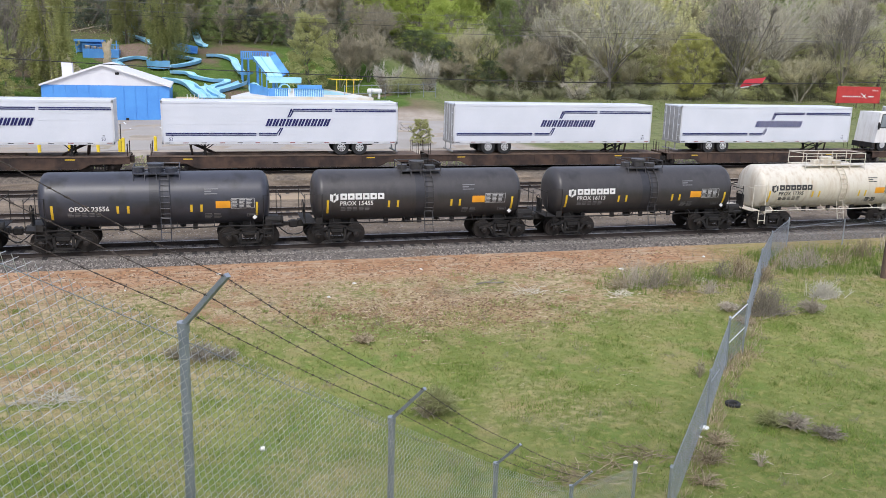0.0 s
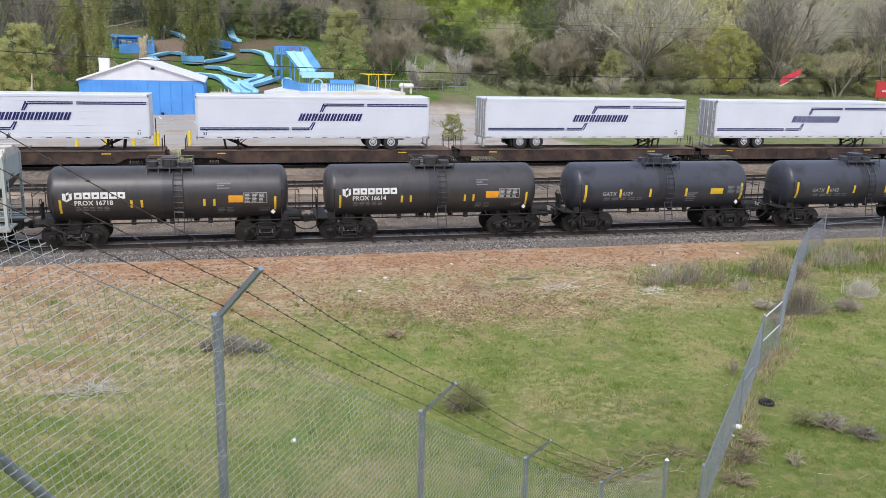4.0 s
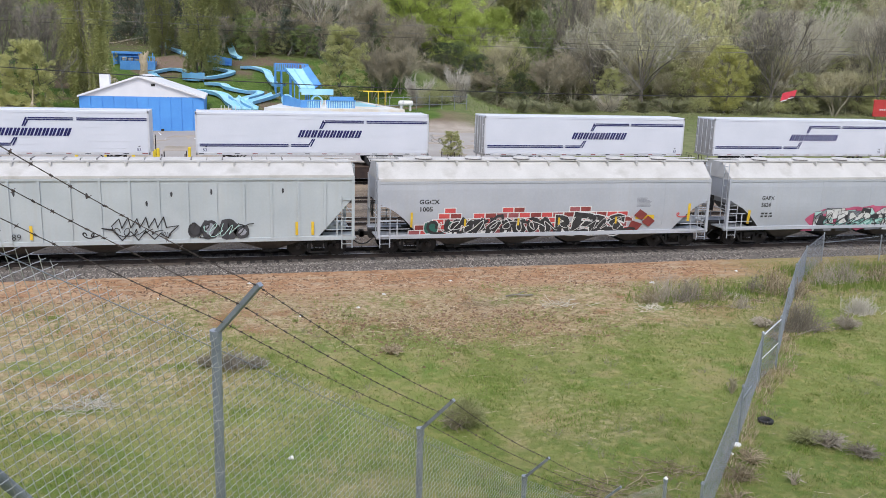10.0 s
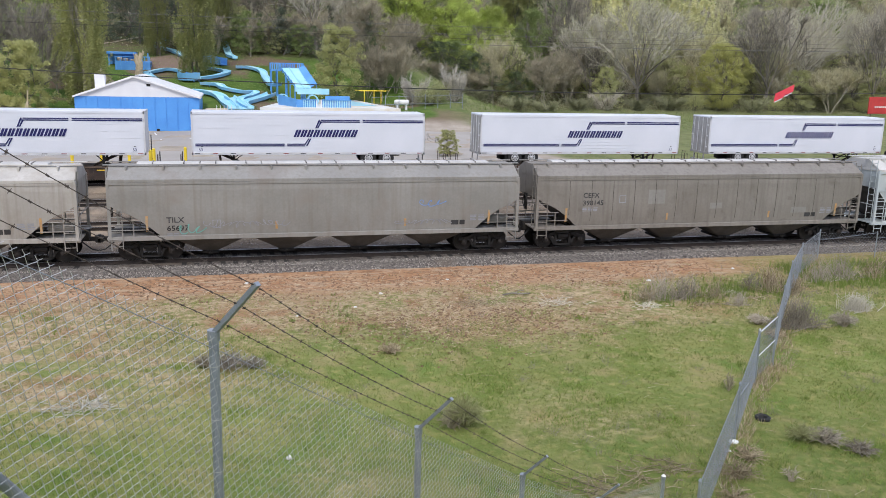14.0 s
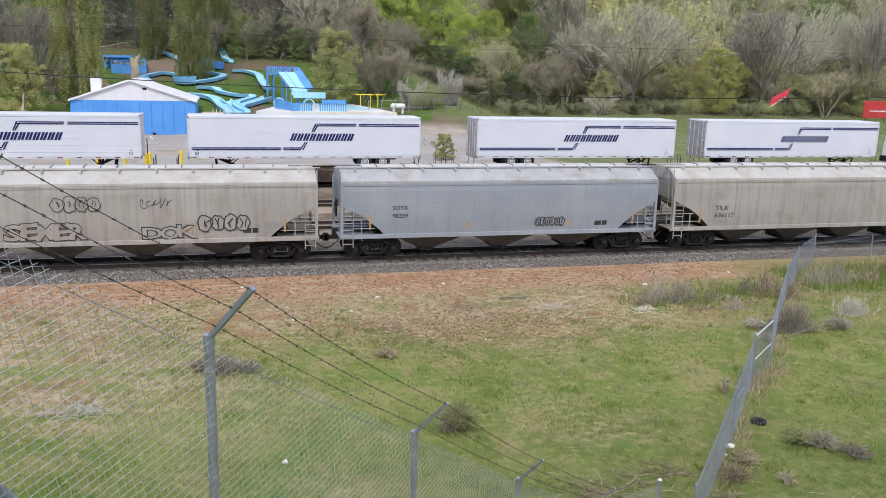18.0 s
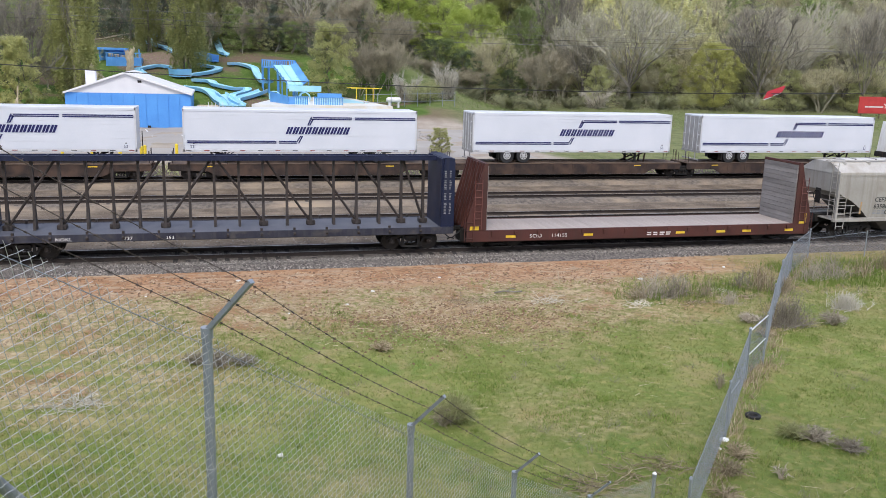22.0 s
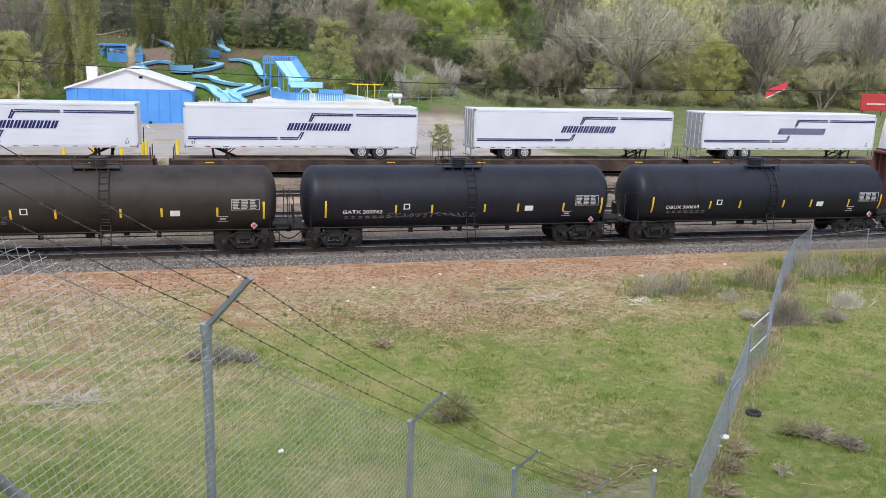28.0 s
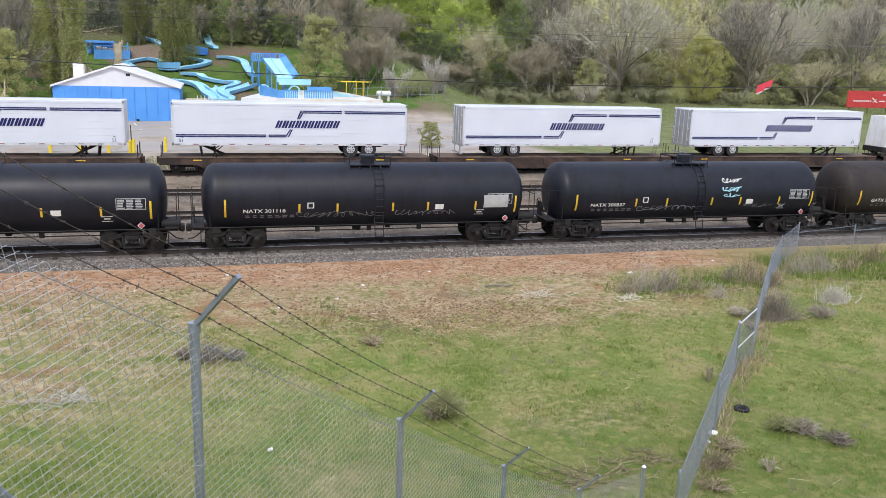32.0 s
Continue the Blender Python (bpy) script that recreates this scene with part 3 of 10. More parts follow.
def gz(x, y):
    """Height of the ground: a bank below the camera, the field, the yard, the lot, then the wooded hillside."""
    x, y = np.asarray(x, float), np.asarray(y, float)
    down = np.interp(0.68 * x + 0.74 * y, [0, 1.37, 13.23, 30], [0, 3.9, 12.35, 24])
    yb = np.where(y < 16, np.minimum(16, np.maximum(y, down)), y)
    z = np.interp(yb, [-60, 0, 3.9, 6.14, 8.38, 10.63, 12.6, 14.5, 33, 36.2, 37, 41, 52, 56, 59, 63.5, 70, 78, 100, 104],
                  [7.6, 7.0, 6.3, 4.84, 2.92, 1.02, -0.45, -0.6, -0.56, -0.46, -0.42, -0.38, -0.33, -0.30, -0.12, 0.0, 0.25, 0.3, 0.74, 0.8])
    left = 1 - ease(24, 48, x)
    hill_l = np.interp(y, [103, 108, 115, 150, 240, 420, 900, 3000], [0, 1.3, 2.6, 10.2, 44, 95, 130, 160])
    hill_r = np.interp(y, [140, 160, 240, 420, 900, 3000], [0, 2.0, 34, 95, 130, 160])
    roll = 0.07 * np.sin(x * 0.31 + 1.3) * np.sin(y * 0.27) + 0.04 * np.sin(x * 0.83 + y * 0.6)
    roll = roll * (ease(13, 17, y) * (1 - ease(31, 35, y)) + ease(64, 80, y))
    h = z + left * hill_l + (1 - left) * hill_r + roll
    terrace = ease(5, 8, x) * (1 - ease(24, 30, x)) * ease(102, 104, y) * (1 - ease(127, 135, y))
    return h + (np.minimum(h, 2.75) - h) * terrace


def ground_material():
    m = bpy.data.materials.new("field_ground")
    m.use_nodes = True
    n, l = m.node_tree.nodes, m.node_tree.links
    bs = n["Principled BSDF"]
    bs.inputs["Roughness"].default_value = 0.95
    bs.inputs["Specular IOR Level"].default_value = 0.15
    tc = n.new("ShaderNodeTexCoord")
    sep = n.new("ShaderNodeSeparateXYZ")
    l.new(tc.outputs["Object"], sep.inputs[0])

    def tex(s, detail=5.0, stretch=None):
        t = n.new("ShaderNodeTexNoise")
        t.inputs["Scale"].default_value, t.inputs["Detail"].default_value = s, detail
        src = tc.outputs["Object"]
        if stretch:
            mp = n.new("ShaderNodeMapping")
            mp.inputs["Scale"].default_value = stretch
            l.new(src, mp.inputs[0])
            src = mp.outputs[0]
        l.new(src, t.inputs["Vector"])
        return t.outputs["Fac"]

    def ramp(v, a, b):
        r = n.new("ShaderNodeMapRange")
        r.interpolation_type = "SMOOTHSTEP"
        r.inputs[1].default_value, r.inputs[2].default_value = a, b
        if a > b:
            r.inputs[1].default_value, r.inputs[2].default_value, r.inputs[3].default_value, r.inputs[4].default_value = b, a, 1, 0
        l.new(v, r.inputs[0])
        return r.outputs[0]

    def op(kind, a, b):
        k = n.new("ShaderNodeMath")
        k.operation = kind
        for s, v in ((k.inputs[0], a), (k.inputs[1], b)):
            if isinstance(v, (int, float)):
                s.default_value = v
            else:
                l.new(v, s)
        return k.outputs[0]

    def mix(f, c, d):
        x = n.new("ShaderNodeMix")
        x.data_type = "RGBA"
        for s, v in ((x.inputs[0], f), (x.inputs[6], c), (x.inputs[7], d)):
            if isinstance(v, tuple):
                s.default_value = (*v, 1)
            else:
                l.new(v, s)
        return x.outputs[2]

    X, Y = sep.outputs[0], sep.outputs[1]
    wob = op("MULTIPLY", op("SUBTRACT", tex(0.35, 4.0), 0.5), 5.0)
    Yw = op("ADD", Y, wob)
    big, mid, fine, tiny = tex(0.16, 4), tex(0.7, 5), tex(4.0, 5), tex(22.0, 3)
    green = mix(ramp(mid, 0.35, 0.65), (0.165, 0.205, 0.05), (0.232, 0.250, 0.08))
    green = mix(ramp(tex(0.42, 6), 0.5, 0.68), green, (0.148, 0.213, 0.048))
    green = mix(op("MULTIPLY", ramp(tex(0.9, 6), 0.5, 0.68), 0.75), green, (0.325, 0.27, 0.127))
    green = mix(ramp(fine, 0.5, 0.75), green, (0.305, 0.29, 0.105))
    # the green darkens towards the near bank by distance, to bring its tone down
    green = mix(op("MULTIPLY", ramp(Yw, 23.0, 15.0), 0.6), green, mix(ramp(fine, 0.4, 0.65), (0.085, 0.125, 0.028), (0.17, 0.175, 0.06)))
    straw = mix(ramp(fine, 0.35, 0.65), (0.35, 0.25, 0.14), (0.48, 0.38, 0.235))
    straw = mix(ramp(mid, 0.5, 0.72), straw, (0.30, 0.17, 0.085))
    straw = mix(ramp(tex(9.0, 4), 0.52, 0.7), straw, (0.19, 0.135, 0.08))
    dirt = mix(ramp(mid, 0.35, 0.65), (0.40, 0.226, 0.122), (0.475, 0.312, 0.188))
    dirt = mix(ramp(fine, 0.45, 0.7), dirt, (0.275, 0.155, 0.09))
    dirt = mix(ramp(tex(7.0, 5, (0.6, 1.5, 1)), 0.54, 0.7), dirt, (0.19, 0.105, 0.065))
    dirt = mix(op("MULTIPLY", ramp(tex(1.6, 6, (0.5, 1.6, 1)), 0.52, 0.66), 0.6), dirt, (0.48, 0.39, 0.28))
    # dry patches: strong near the track, scattered over the field
    dry = op("ADD", ramp(Yw, 24.5, 31.0), op("MULTIPLY", ramp(big, 0.50, 0.66), 0.4))
    dry = op("MULTIPLY", op("MINIMUM", dry, 1.0), ramp(op("ADD", fine, op("MULTIPLY", mid, 0.8)), 0.55, 1.0))
    leftdry = op("MULTIPLY", ramp(op("ADD", X, wob), 4.0, -4.0), ramp(Yw, 19.0, 25.0))
    dry = op("MAXIMUM", dry, op("MULTIPLY", leftdry, ramp(op("ADD", op("MULTIPLY", tex(0.8, 6, (0.6, 1.5, 1)), 0.75), op("MULTIPLY", fine, 0.25)), 0.36, 0.58)))
    right = ramp(op("SUBTRACT", X, op("MULTIPLY", Y, 0.22)), 8.0, 14.0)
    dry = op("MULTIPLY", dry, op("SUBTRACT", 1.0, op("MULTIPLY", right, 0.55)))
    col = mix(dry, green, straw)
    # a scraped red-brown patch
    dx, dy = op("MULTIPLY", op("SUBTRACT", X, 9.2), 0.24), op("MULTIPLY", op("SUBTRACT", Y, 28.6), 0.42)
    d2 = op("ADD", op("MULTIPLY", dx, dx), op("MULTIPLY", dy, dy))
    col = mix(op("MULTIPLY", ramp(op("ADD", d2, op("MULTIPLY", fine, 0.9)), 1.5, 0.65), 0.55), col, (0.42, 0.275, 0.165))
    band = op("MULTIPLY", ramp(op("ADD", Y, op("MULTIPLY", wob, 0.28)), 32.6, 34.4), op("SUBTRACT", 1.0, op("MULTIPLY", ramp(X, 21.0, 27.0), 0.8)))
    col = mix(band, col, dirt)
    yard = mix(ramp(mid, 0.35, 0.65), (0.118, 0.09, 0.064), (0.235, 0.186, 0.134))
    yard = mix(ramp(tex(1.2, 5, (0.12, 1, 1)), 0.45, 0.7), yard, (0.13, 0.105, 0.083))
    yard = mix(ramp(tiny, 0.5, 0.75), yard, (0.29, 0.25, 0.205))
    col = mix(ramp(Y, 37.2, 37.8), col, yard)
    far = mix(ramp(mid, 0.35, 0.65), (0.12, 0.15, 0.055), (0.19, 0.21, 0.085))
    far = mix(ramp(fine, 0.45, 0.75), far, (0.25, 0.225, 0.13))
    lot = mix(ramp(mid, 0.3, 0.7), (0.34, 0.29, 0.235), (0.42, 0.365, 0.30))
    meadow = mix(ramp(op("ADD", big, op("MULTIPLY", ramp(X, 27, 36), 0.7)), 0.55, 0.95), lot, far)
    col = mix(ramp(op("ADD", Y, op("MULTIPLY", wob, 0.5)), 68.0, 71.0), col, meadow)
    wood = mix(ramp(mid, 0.4, 0.65), (0.13, 0.11, 0.07), (0.12, 0.14, 0.05))
    lawn = mix(ramp(mid, 0.35, 0.65), (0.07, 0.125, 0.022), (0.105, 0.165, 0.035))
    lawn = mix(ramp(tex(0.12, 4), 0.50, 0.62), lawn, (0.17, 0.125, 0.085))
    slope = mix(ramp(Yw, 137, 147), lawn, wood)
    hx, hy = op("MULTIPLY", op("ADD", X, 8.2), 0.24), op("MULTIPLY", op("SUBTRACT", Y, 136.5), 0.19)
    scar = op("ADD", op("ADD", op("MULTIPLY", hx, hx), op("MULTIPLY", hy, hy)), op("MULTIPLY", mid, 0.7))
    slope = mix(ramp(scar, 1.4, 0.9), slope, mix(ramp(fine, 0.4, 0.65), (0.19, 0.135, 0.10), (0.28, 0.21, 0.165)))
    col = mix(ramp(Y, 104, 108), col, mix(ramp(X, 24, 34), slope, mix(ramp(Yw, 140, 152), far, wood)))
    l.new(col, bs.inputs["Base Color"])
    bp = n.new("ShaderNodeBump")
    bp.inputs["Strength"].default_value, bp.inputs["Distance"].default_value = 0.8, 0.12
    l.new(op("ADD", op("ADD", fine, op("MULTIPLY", tiny, 0.4)), op("MULTIPLY", tex(1.7, 4), 1.6)), bp.inputs["Height"])
    l.new(bp.outputs[0], bs.inputs["Normal"])
    return m


def build_ground():
    xs = np.concatenate([np.linspace(-3000, -80, 8), np.arange(-75, 150, 1.5), np.linspace(160, 3000, 9)])
    ys = np.concatenate([np.linspace(-400, -12, 5), np.arange(-10, 66, 0.7), np.arange(66, 200, 2.5), np.arange(205, 430, 12), [500, 700, 1000, 3000]])
    gx, gy = np.meshgrid(xs, ys)
    h = gz(gx, gy)
    verts = np.stack([gx, gy, h], -1).reshape(-1, 3)
    nx, ny = len(xs), len(ys)
    faces = [(j * nx + i, j * nx + i + 1, (j + 1) * nx + i + 1, (j + 1) * nx + i) for j in range(ny - 1) for i in range(nx - 1)]
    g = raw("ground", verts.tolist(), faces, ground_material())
    for f in g.data.polygons:
        f.use_smooth = True
    tagged(g, "sloping field of patchy spring grass, straw and orange dirt", "ground", kind="structure")


build_ground()

BALLAST = mat("crushed_rock_ballast", (0.036, 0.031, 0.027), (0.205, 0.182, 0.16), 9.0, 0.95, 0, 1.0, 26, contrast=0.55, dirt=((0.13, 0.10, 0.075), 0.35, 0.2))
YARDBED = mat("muddy_yard_ballast", (0.05, 0.041, 0.033), (0.235, 0.195, 0.155), 4.0, 0.95, 0, 1.0, 16, contrast=0.7, dirt=((0.33, 0.255, 0.175), 0.22, 0.3))
X0, X1 = -430.0, 430.0


def build_tracks():
    tie_bm = bmesh.new()
    box(tie_bm, -0.11, 0.11, -1.28, 1.28, -0.36, -0.165, 0.012)
    tie_me = bpy.data.meshes.new("tie")
    tie_bm.to_mesh(tie_me)
    tie_bm.free()
    tie_me.materials.append(TIE)
    # near-track ties: oil, plus the shade under the train put into the colour
    near_tie_me = tie_me.copy()
    near_tie_me.materials.clear()
    near_tie_me.materials.append(mat("oily_shaded_tie", (0.012, 0.0105, 0.0095), (0.036, 0.031, 0.027), 3, 0.85, 0, 0.5, 25, random_tint=0.25, stretch=(1, 0.2, 1)))
    for k, (y, z) in enumerate(TRACKS):
        mid = y + GAUGE / 2
        bed = bmesh.new()
        n = 240
        half, toe, low = (1.9, 2.55, -0.62) if k == 0 else (1.75, 2.5, -0.5)
        rows = []
        rnd = random.Random(k)
        for i in range(n + 1):
            x = X0 + (X1 - X0) * i / n
            j = rnd.uniform(-0.12, 0.12)
            rows.append([bed.verts.new((x, mid + w + (j if abs(w) > 2 else 0), z + h)) for w, h in ((-toe, low), (-half, -0.20), (-0.9, -0.185), (0.9, -0.185), (half, -0.20), (toe, low))])
        for a, b in zip(rows, rows[1:]):
            for i in range(5):
                bed.faces.new((a[i], b[i], b[i + 1], a[i + 1]))
        ob = part("ballast", bed, BALLAST if k == 0 else YARDBED, None)
        tagged(ob, "grey crushed-rock ballast bed under the rails" if k == 0 else "muddy gravel bed of a yard track", "ballast", kind="structure")
        tr = thing("railway_track", "railway track with worn steel rails on weathered timber ties", "railway track", "parallel tracks", (0, mid, z))
        for s in (-1, 1):
            bm = bmesh.new()
            c = s * (GAUGE / 2 + 0.035)
            prof = [(-0.07, -0.17), (0.07, -0.17), (0.07, -0.155), (0.012, -0.13), (0.012, -0.045), (0.035, -0.035), (0.035, -0.004), (-0.035, -0.004), (-0.035, -0.035), (-0.012, -0.045), (-0.012, -0.13), (-0.07, -0.155)]
            a = [bm.verts.new((X0, c + p, q)) for p, q in prof]
            b = [bm.verts.new((X1, c + p, q)) for p, q in prof]
            for i in range(len(prof)):
                bm.faces.new((a[i], a[(i + 1) % len(prof)], b[(i + 1) % len(prof)], b[i]))
            bm.faces.new(a)
            bm.faces.new(b[::-1])
            r = part("rail", bm, RAILSIDE, tr, "rusty steel rail with a bright running surface")
            bm = bmesh.new()
            box(bm, X0, X1, c - 0.028, c + 0.028, -0.004, 0.0)
            part("rail_head", bm, RAILTOP, r)
        # ties one by one where they can be seen, the rest in one mesh
        rnd = random.Random(50 + k)
        near = [(-36.0, 86.0), (-22, 62), (-24, 66), (-10, 50)][k]
        step = 0.55 if k == 0 else 0.56
        rest = bmesh.new()
        x = X0
        while x < X1:
            if near[0] <= x <= near[1]:
                o = link("tie", near_tie_me if k == 0 else tie_me, None, tr)
                o.location = (x + rnd.uniform(-0.04, 0.04), rnd.uniform(-0.05, 0.05), rnd.uniform(-0.03, -0.008) if k == 0 else rnd.uniform(-0.05, -0.012))
                o.rotation_euler = (0, 0, rnd.uniform(-0.02, 0.02))
            elif -60 < x < 160:
                box(rest, x - 0.11, x + 0.11, -1.28, 1.28, -0.3, -0.168)
            x += step
        tagged(part("ties", rest, TIE, tr), kind="stuff")


build_tracks()


# ---- rolling stock: every car is built round its own middle, x along the track, near side at -y, z from the rail top ----
def truck(parent, x, base=1.78):
    """A two-axle bogie."""
    bm = bmesh.new()
    box(bm, x - 0.2, x + 0.2, -1.05, 1.05, 0.42, 0.72, 0.03)
    t = part("truck", bm, GREASE, parent, "greasy cast-steel two-axle truck")
    h = base / 2
    for s in (-1, 1):
        bm = bmesh.new()
        y0, y1 = s * 0.95, s * 1.07
        for e in (-1, 1):
            # top chord from the bearing to the crown, tension member below, column beside the springs
            prism(bm, [(x + e * (h + 0.26), 0.50), (x + e * (h + 0.24), 0.64), (x + e * (h - 0.1), 0.68), (x + e * 0.36, 0.86), (x + e * 0.34, 0.74), (x + e * (h - 0.16), 0.56)], y0, y1)
            prism(bm, [(x + e * (h - 0.18), 0.56), (x + e * (h - 0.30), 0.44), (x + e * 0.46, 0.20), (x + e * 0.30, 0.20), (x + e * 0.42, 0.32), (x + e * (h - 0.36), 0.56)], y0, y1)
            prism(bm, [(x + e * 0.30, 0.20), (x + e * 0.44, 0.20), (x + e * 0.42, 0.80), (x + e * 0.32, 0.80)], y0, y1)
        box(bm, x - 0.36, x + 0.36, min(y0, y1), max(y0, y1), 0.74, 0.86)
        box(bm, x - 0.40, x + 0.40, min(y0, y1) - 0.01, max(y0, y1) + 0.01, 0.17, 0.25)
        frame_part = part("side_frame", bm, GREASE, t)
        for e in (-1, 1):
            bm = bmesh.new()
            rod(bm, (x + e * h, s * 0.98, 0.45), (x + e * h, s * 1.16, 0.45), 0.135, 14)
            rod(bm, (x + e * h, s * 1.16, 0.45), (x + e * h, s * 1.20, 0.45), 0.10, 12, 0.06)
            part("bearing_cap", bm, WHEEL, frame_part)
        for i in (-1, 0, 1):
            bm = bmesh.new()
            coil = [(x + i * 0.19 + 0.065 * math.cos(k * 1.05), s * 1.0 + 0.065 * math.sin(k * 1.05), 0.25 + 0.30 * k / 24) for k in range(25)]
            bent(bm, coil, 0.018, 4)
            part("coil_spring", bm, WHEEL, frame_part)
        bm = bmesh.new()
        box(bm, x - 0.28, x + 0.28, min(s * 0.9, s * 1.12), max(s * 0.9, s * 1.12), 0.55, 0.72, 0.02)
        part("bolster_end", bm, GREASE, frame_part)
    wheels = []
    for e in (-1, 1):
        bm = bmesh.new()
        for s in (-1, 1):
            c = s * (GAUGE / 2 + 0.02)
            disc_y(bm, 0, c - s * 0.07, c - s * 0.04, 0, 0.47, 24)
            disc_y(bm, 0, c - s * 0.04, c + s * 0.07, 0, 0.43, 24)
            disc_y(bm, 0, c + s * 0.07, c + s * 0.09, 0, 0.34, 24)
        rod(bm, (0, -0.95, 0), (0, 0.95, 0), 0.085, 10)
        for s in (-1, 1):
            for i in range(4):
                a = i * math.pi / 2
                box(bm, 0.2 * math.cos(a) - 0.04, 0.2 * math.cos(a) + 0.04, s * 0.82 - 0.008, s * 0.82 + 0.012, 0.2 * math.sin(a) - 0.04, 0.2 * math.sin(a) + 0.04)
        w = part("wheelset", bm, WHEEL, t)
        w.location = (x + e * base / 2, 0, 0.43)
        wheels.append(w)
    return wheels


def coupler(parent, x, s):
    bm = bmesh.new()
    box(bm, min(x, x - s * 0.75), max(x, x - s * 0.75), -0.09, 0.09, 0.74, 0.92, 0.02)
    box(bm, min(x - s * 0.16, x + s * 0.10), max(x - s * 0.16, x + s * 0.10), -0.17, 0.15, 0.68, 0.98, 0.04)
    box(bm, x - 0.05, x + 0.05, -0.05, 0.19, 0.64, 1.0, 0.02)
    c = part("coupler", bm, GREASE, parent)
    bm = bmesh.new()
    pts = [(x - s * 0.7, -0.25, 0.80), (x - s * 0.5, -0.30, 0.62), (x - s * 0.25, -0.30, 0.42), (x, -0.28, 0.36), (x + s * 0.02, -0.28, 0.4)]
    bent(bm, pts, 0.03, 6)
    part("air_hose", bm, RUBBER, c)


def ladder(parent, x, y, z0, z1, width, material, along="x", rungs=6, name="ladder"):
    bm = bmesh.new()
    for s in (-1, 1):
        d = (s * width / 2, 0) if along == "x" else (0, s * width / 2)
        rod(bm, (x + d[0], y + d[1], z0), (x + d[0], y + d[1], z1), 0.022, 5)
    for i in range(rungs):
        z = z0 + (z1 - z0) * (i + 0.5) / rungs
        d = (width / 2, 0) if along == "x" else (0, width / 2)
        rod(bm, (x - d[0], y - d[1], z), (x + d[0], y + d[1], z), 0.017, 5)
    return part(name, bm, material, parent)


def tank_shell(L, R, zc):
    dish, power = (R * 0.33, 0.6) if L < 12 else (R * 0.42, 0.72)
    prof = [(-L / 2, 0.05)]
    for i in range(1, 9):
        a = math.pi / 2 * i / 8
        prof.append((-L / 2 + dish * (1 - math.cos(a)), R * math.sin(a) ** power))
    prof += [(-x, r) for x, r in prof[::-1]]
    # loops that keep the barrel straight between its dished ends
    out = prof[:9]
    a, b = out[-1][0], -out[-1][0]
    for x in (a + 0.06, a + 0.12, b - 0.12, b - 0.06):
        out.append((x, R))
    out += prof[9:]
    return out


def bar_rows(x0, x1, z0, z1, rows, cols=1, gap=0.3, seed=0):
    """Rows of unreadable small print as plain bars."""
    rnd = random.Random(seed)
    q = []
    for r in range(rows):
        h = (z1 - z0) / rows
        a = z0 + r * h
        for c in range(cols):
            w = (x1 - x0) / cols
            b = x0 + c * w
            q.append((b, b + w * (1 - gap * rnd.uniform(0.4, 1.0)), a + h * 0.2, a + h * 0.8))
    return q


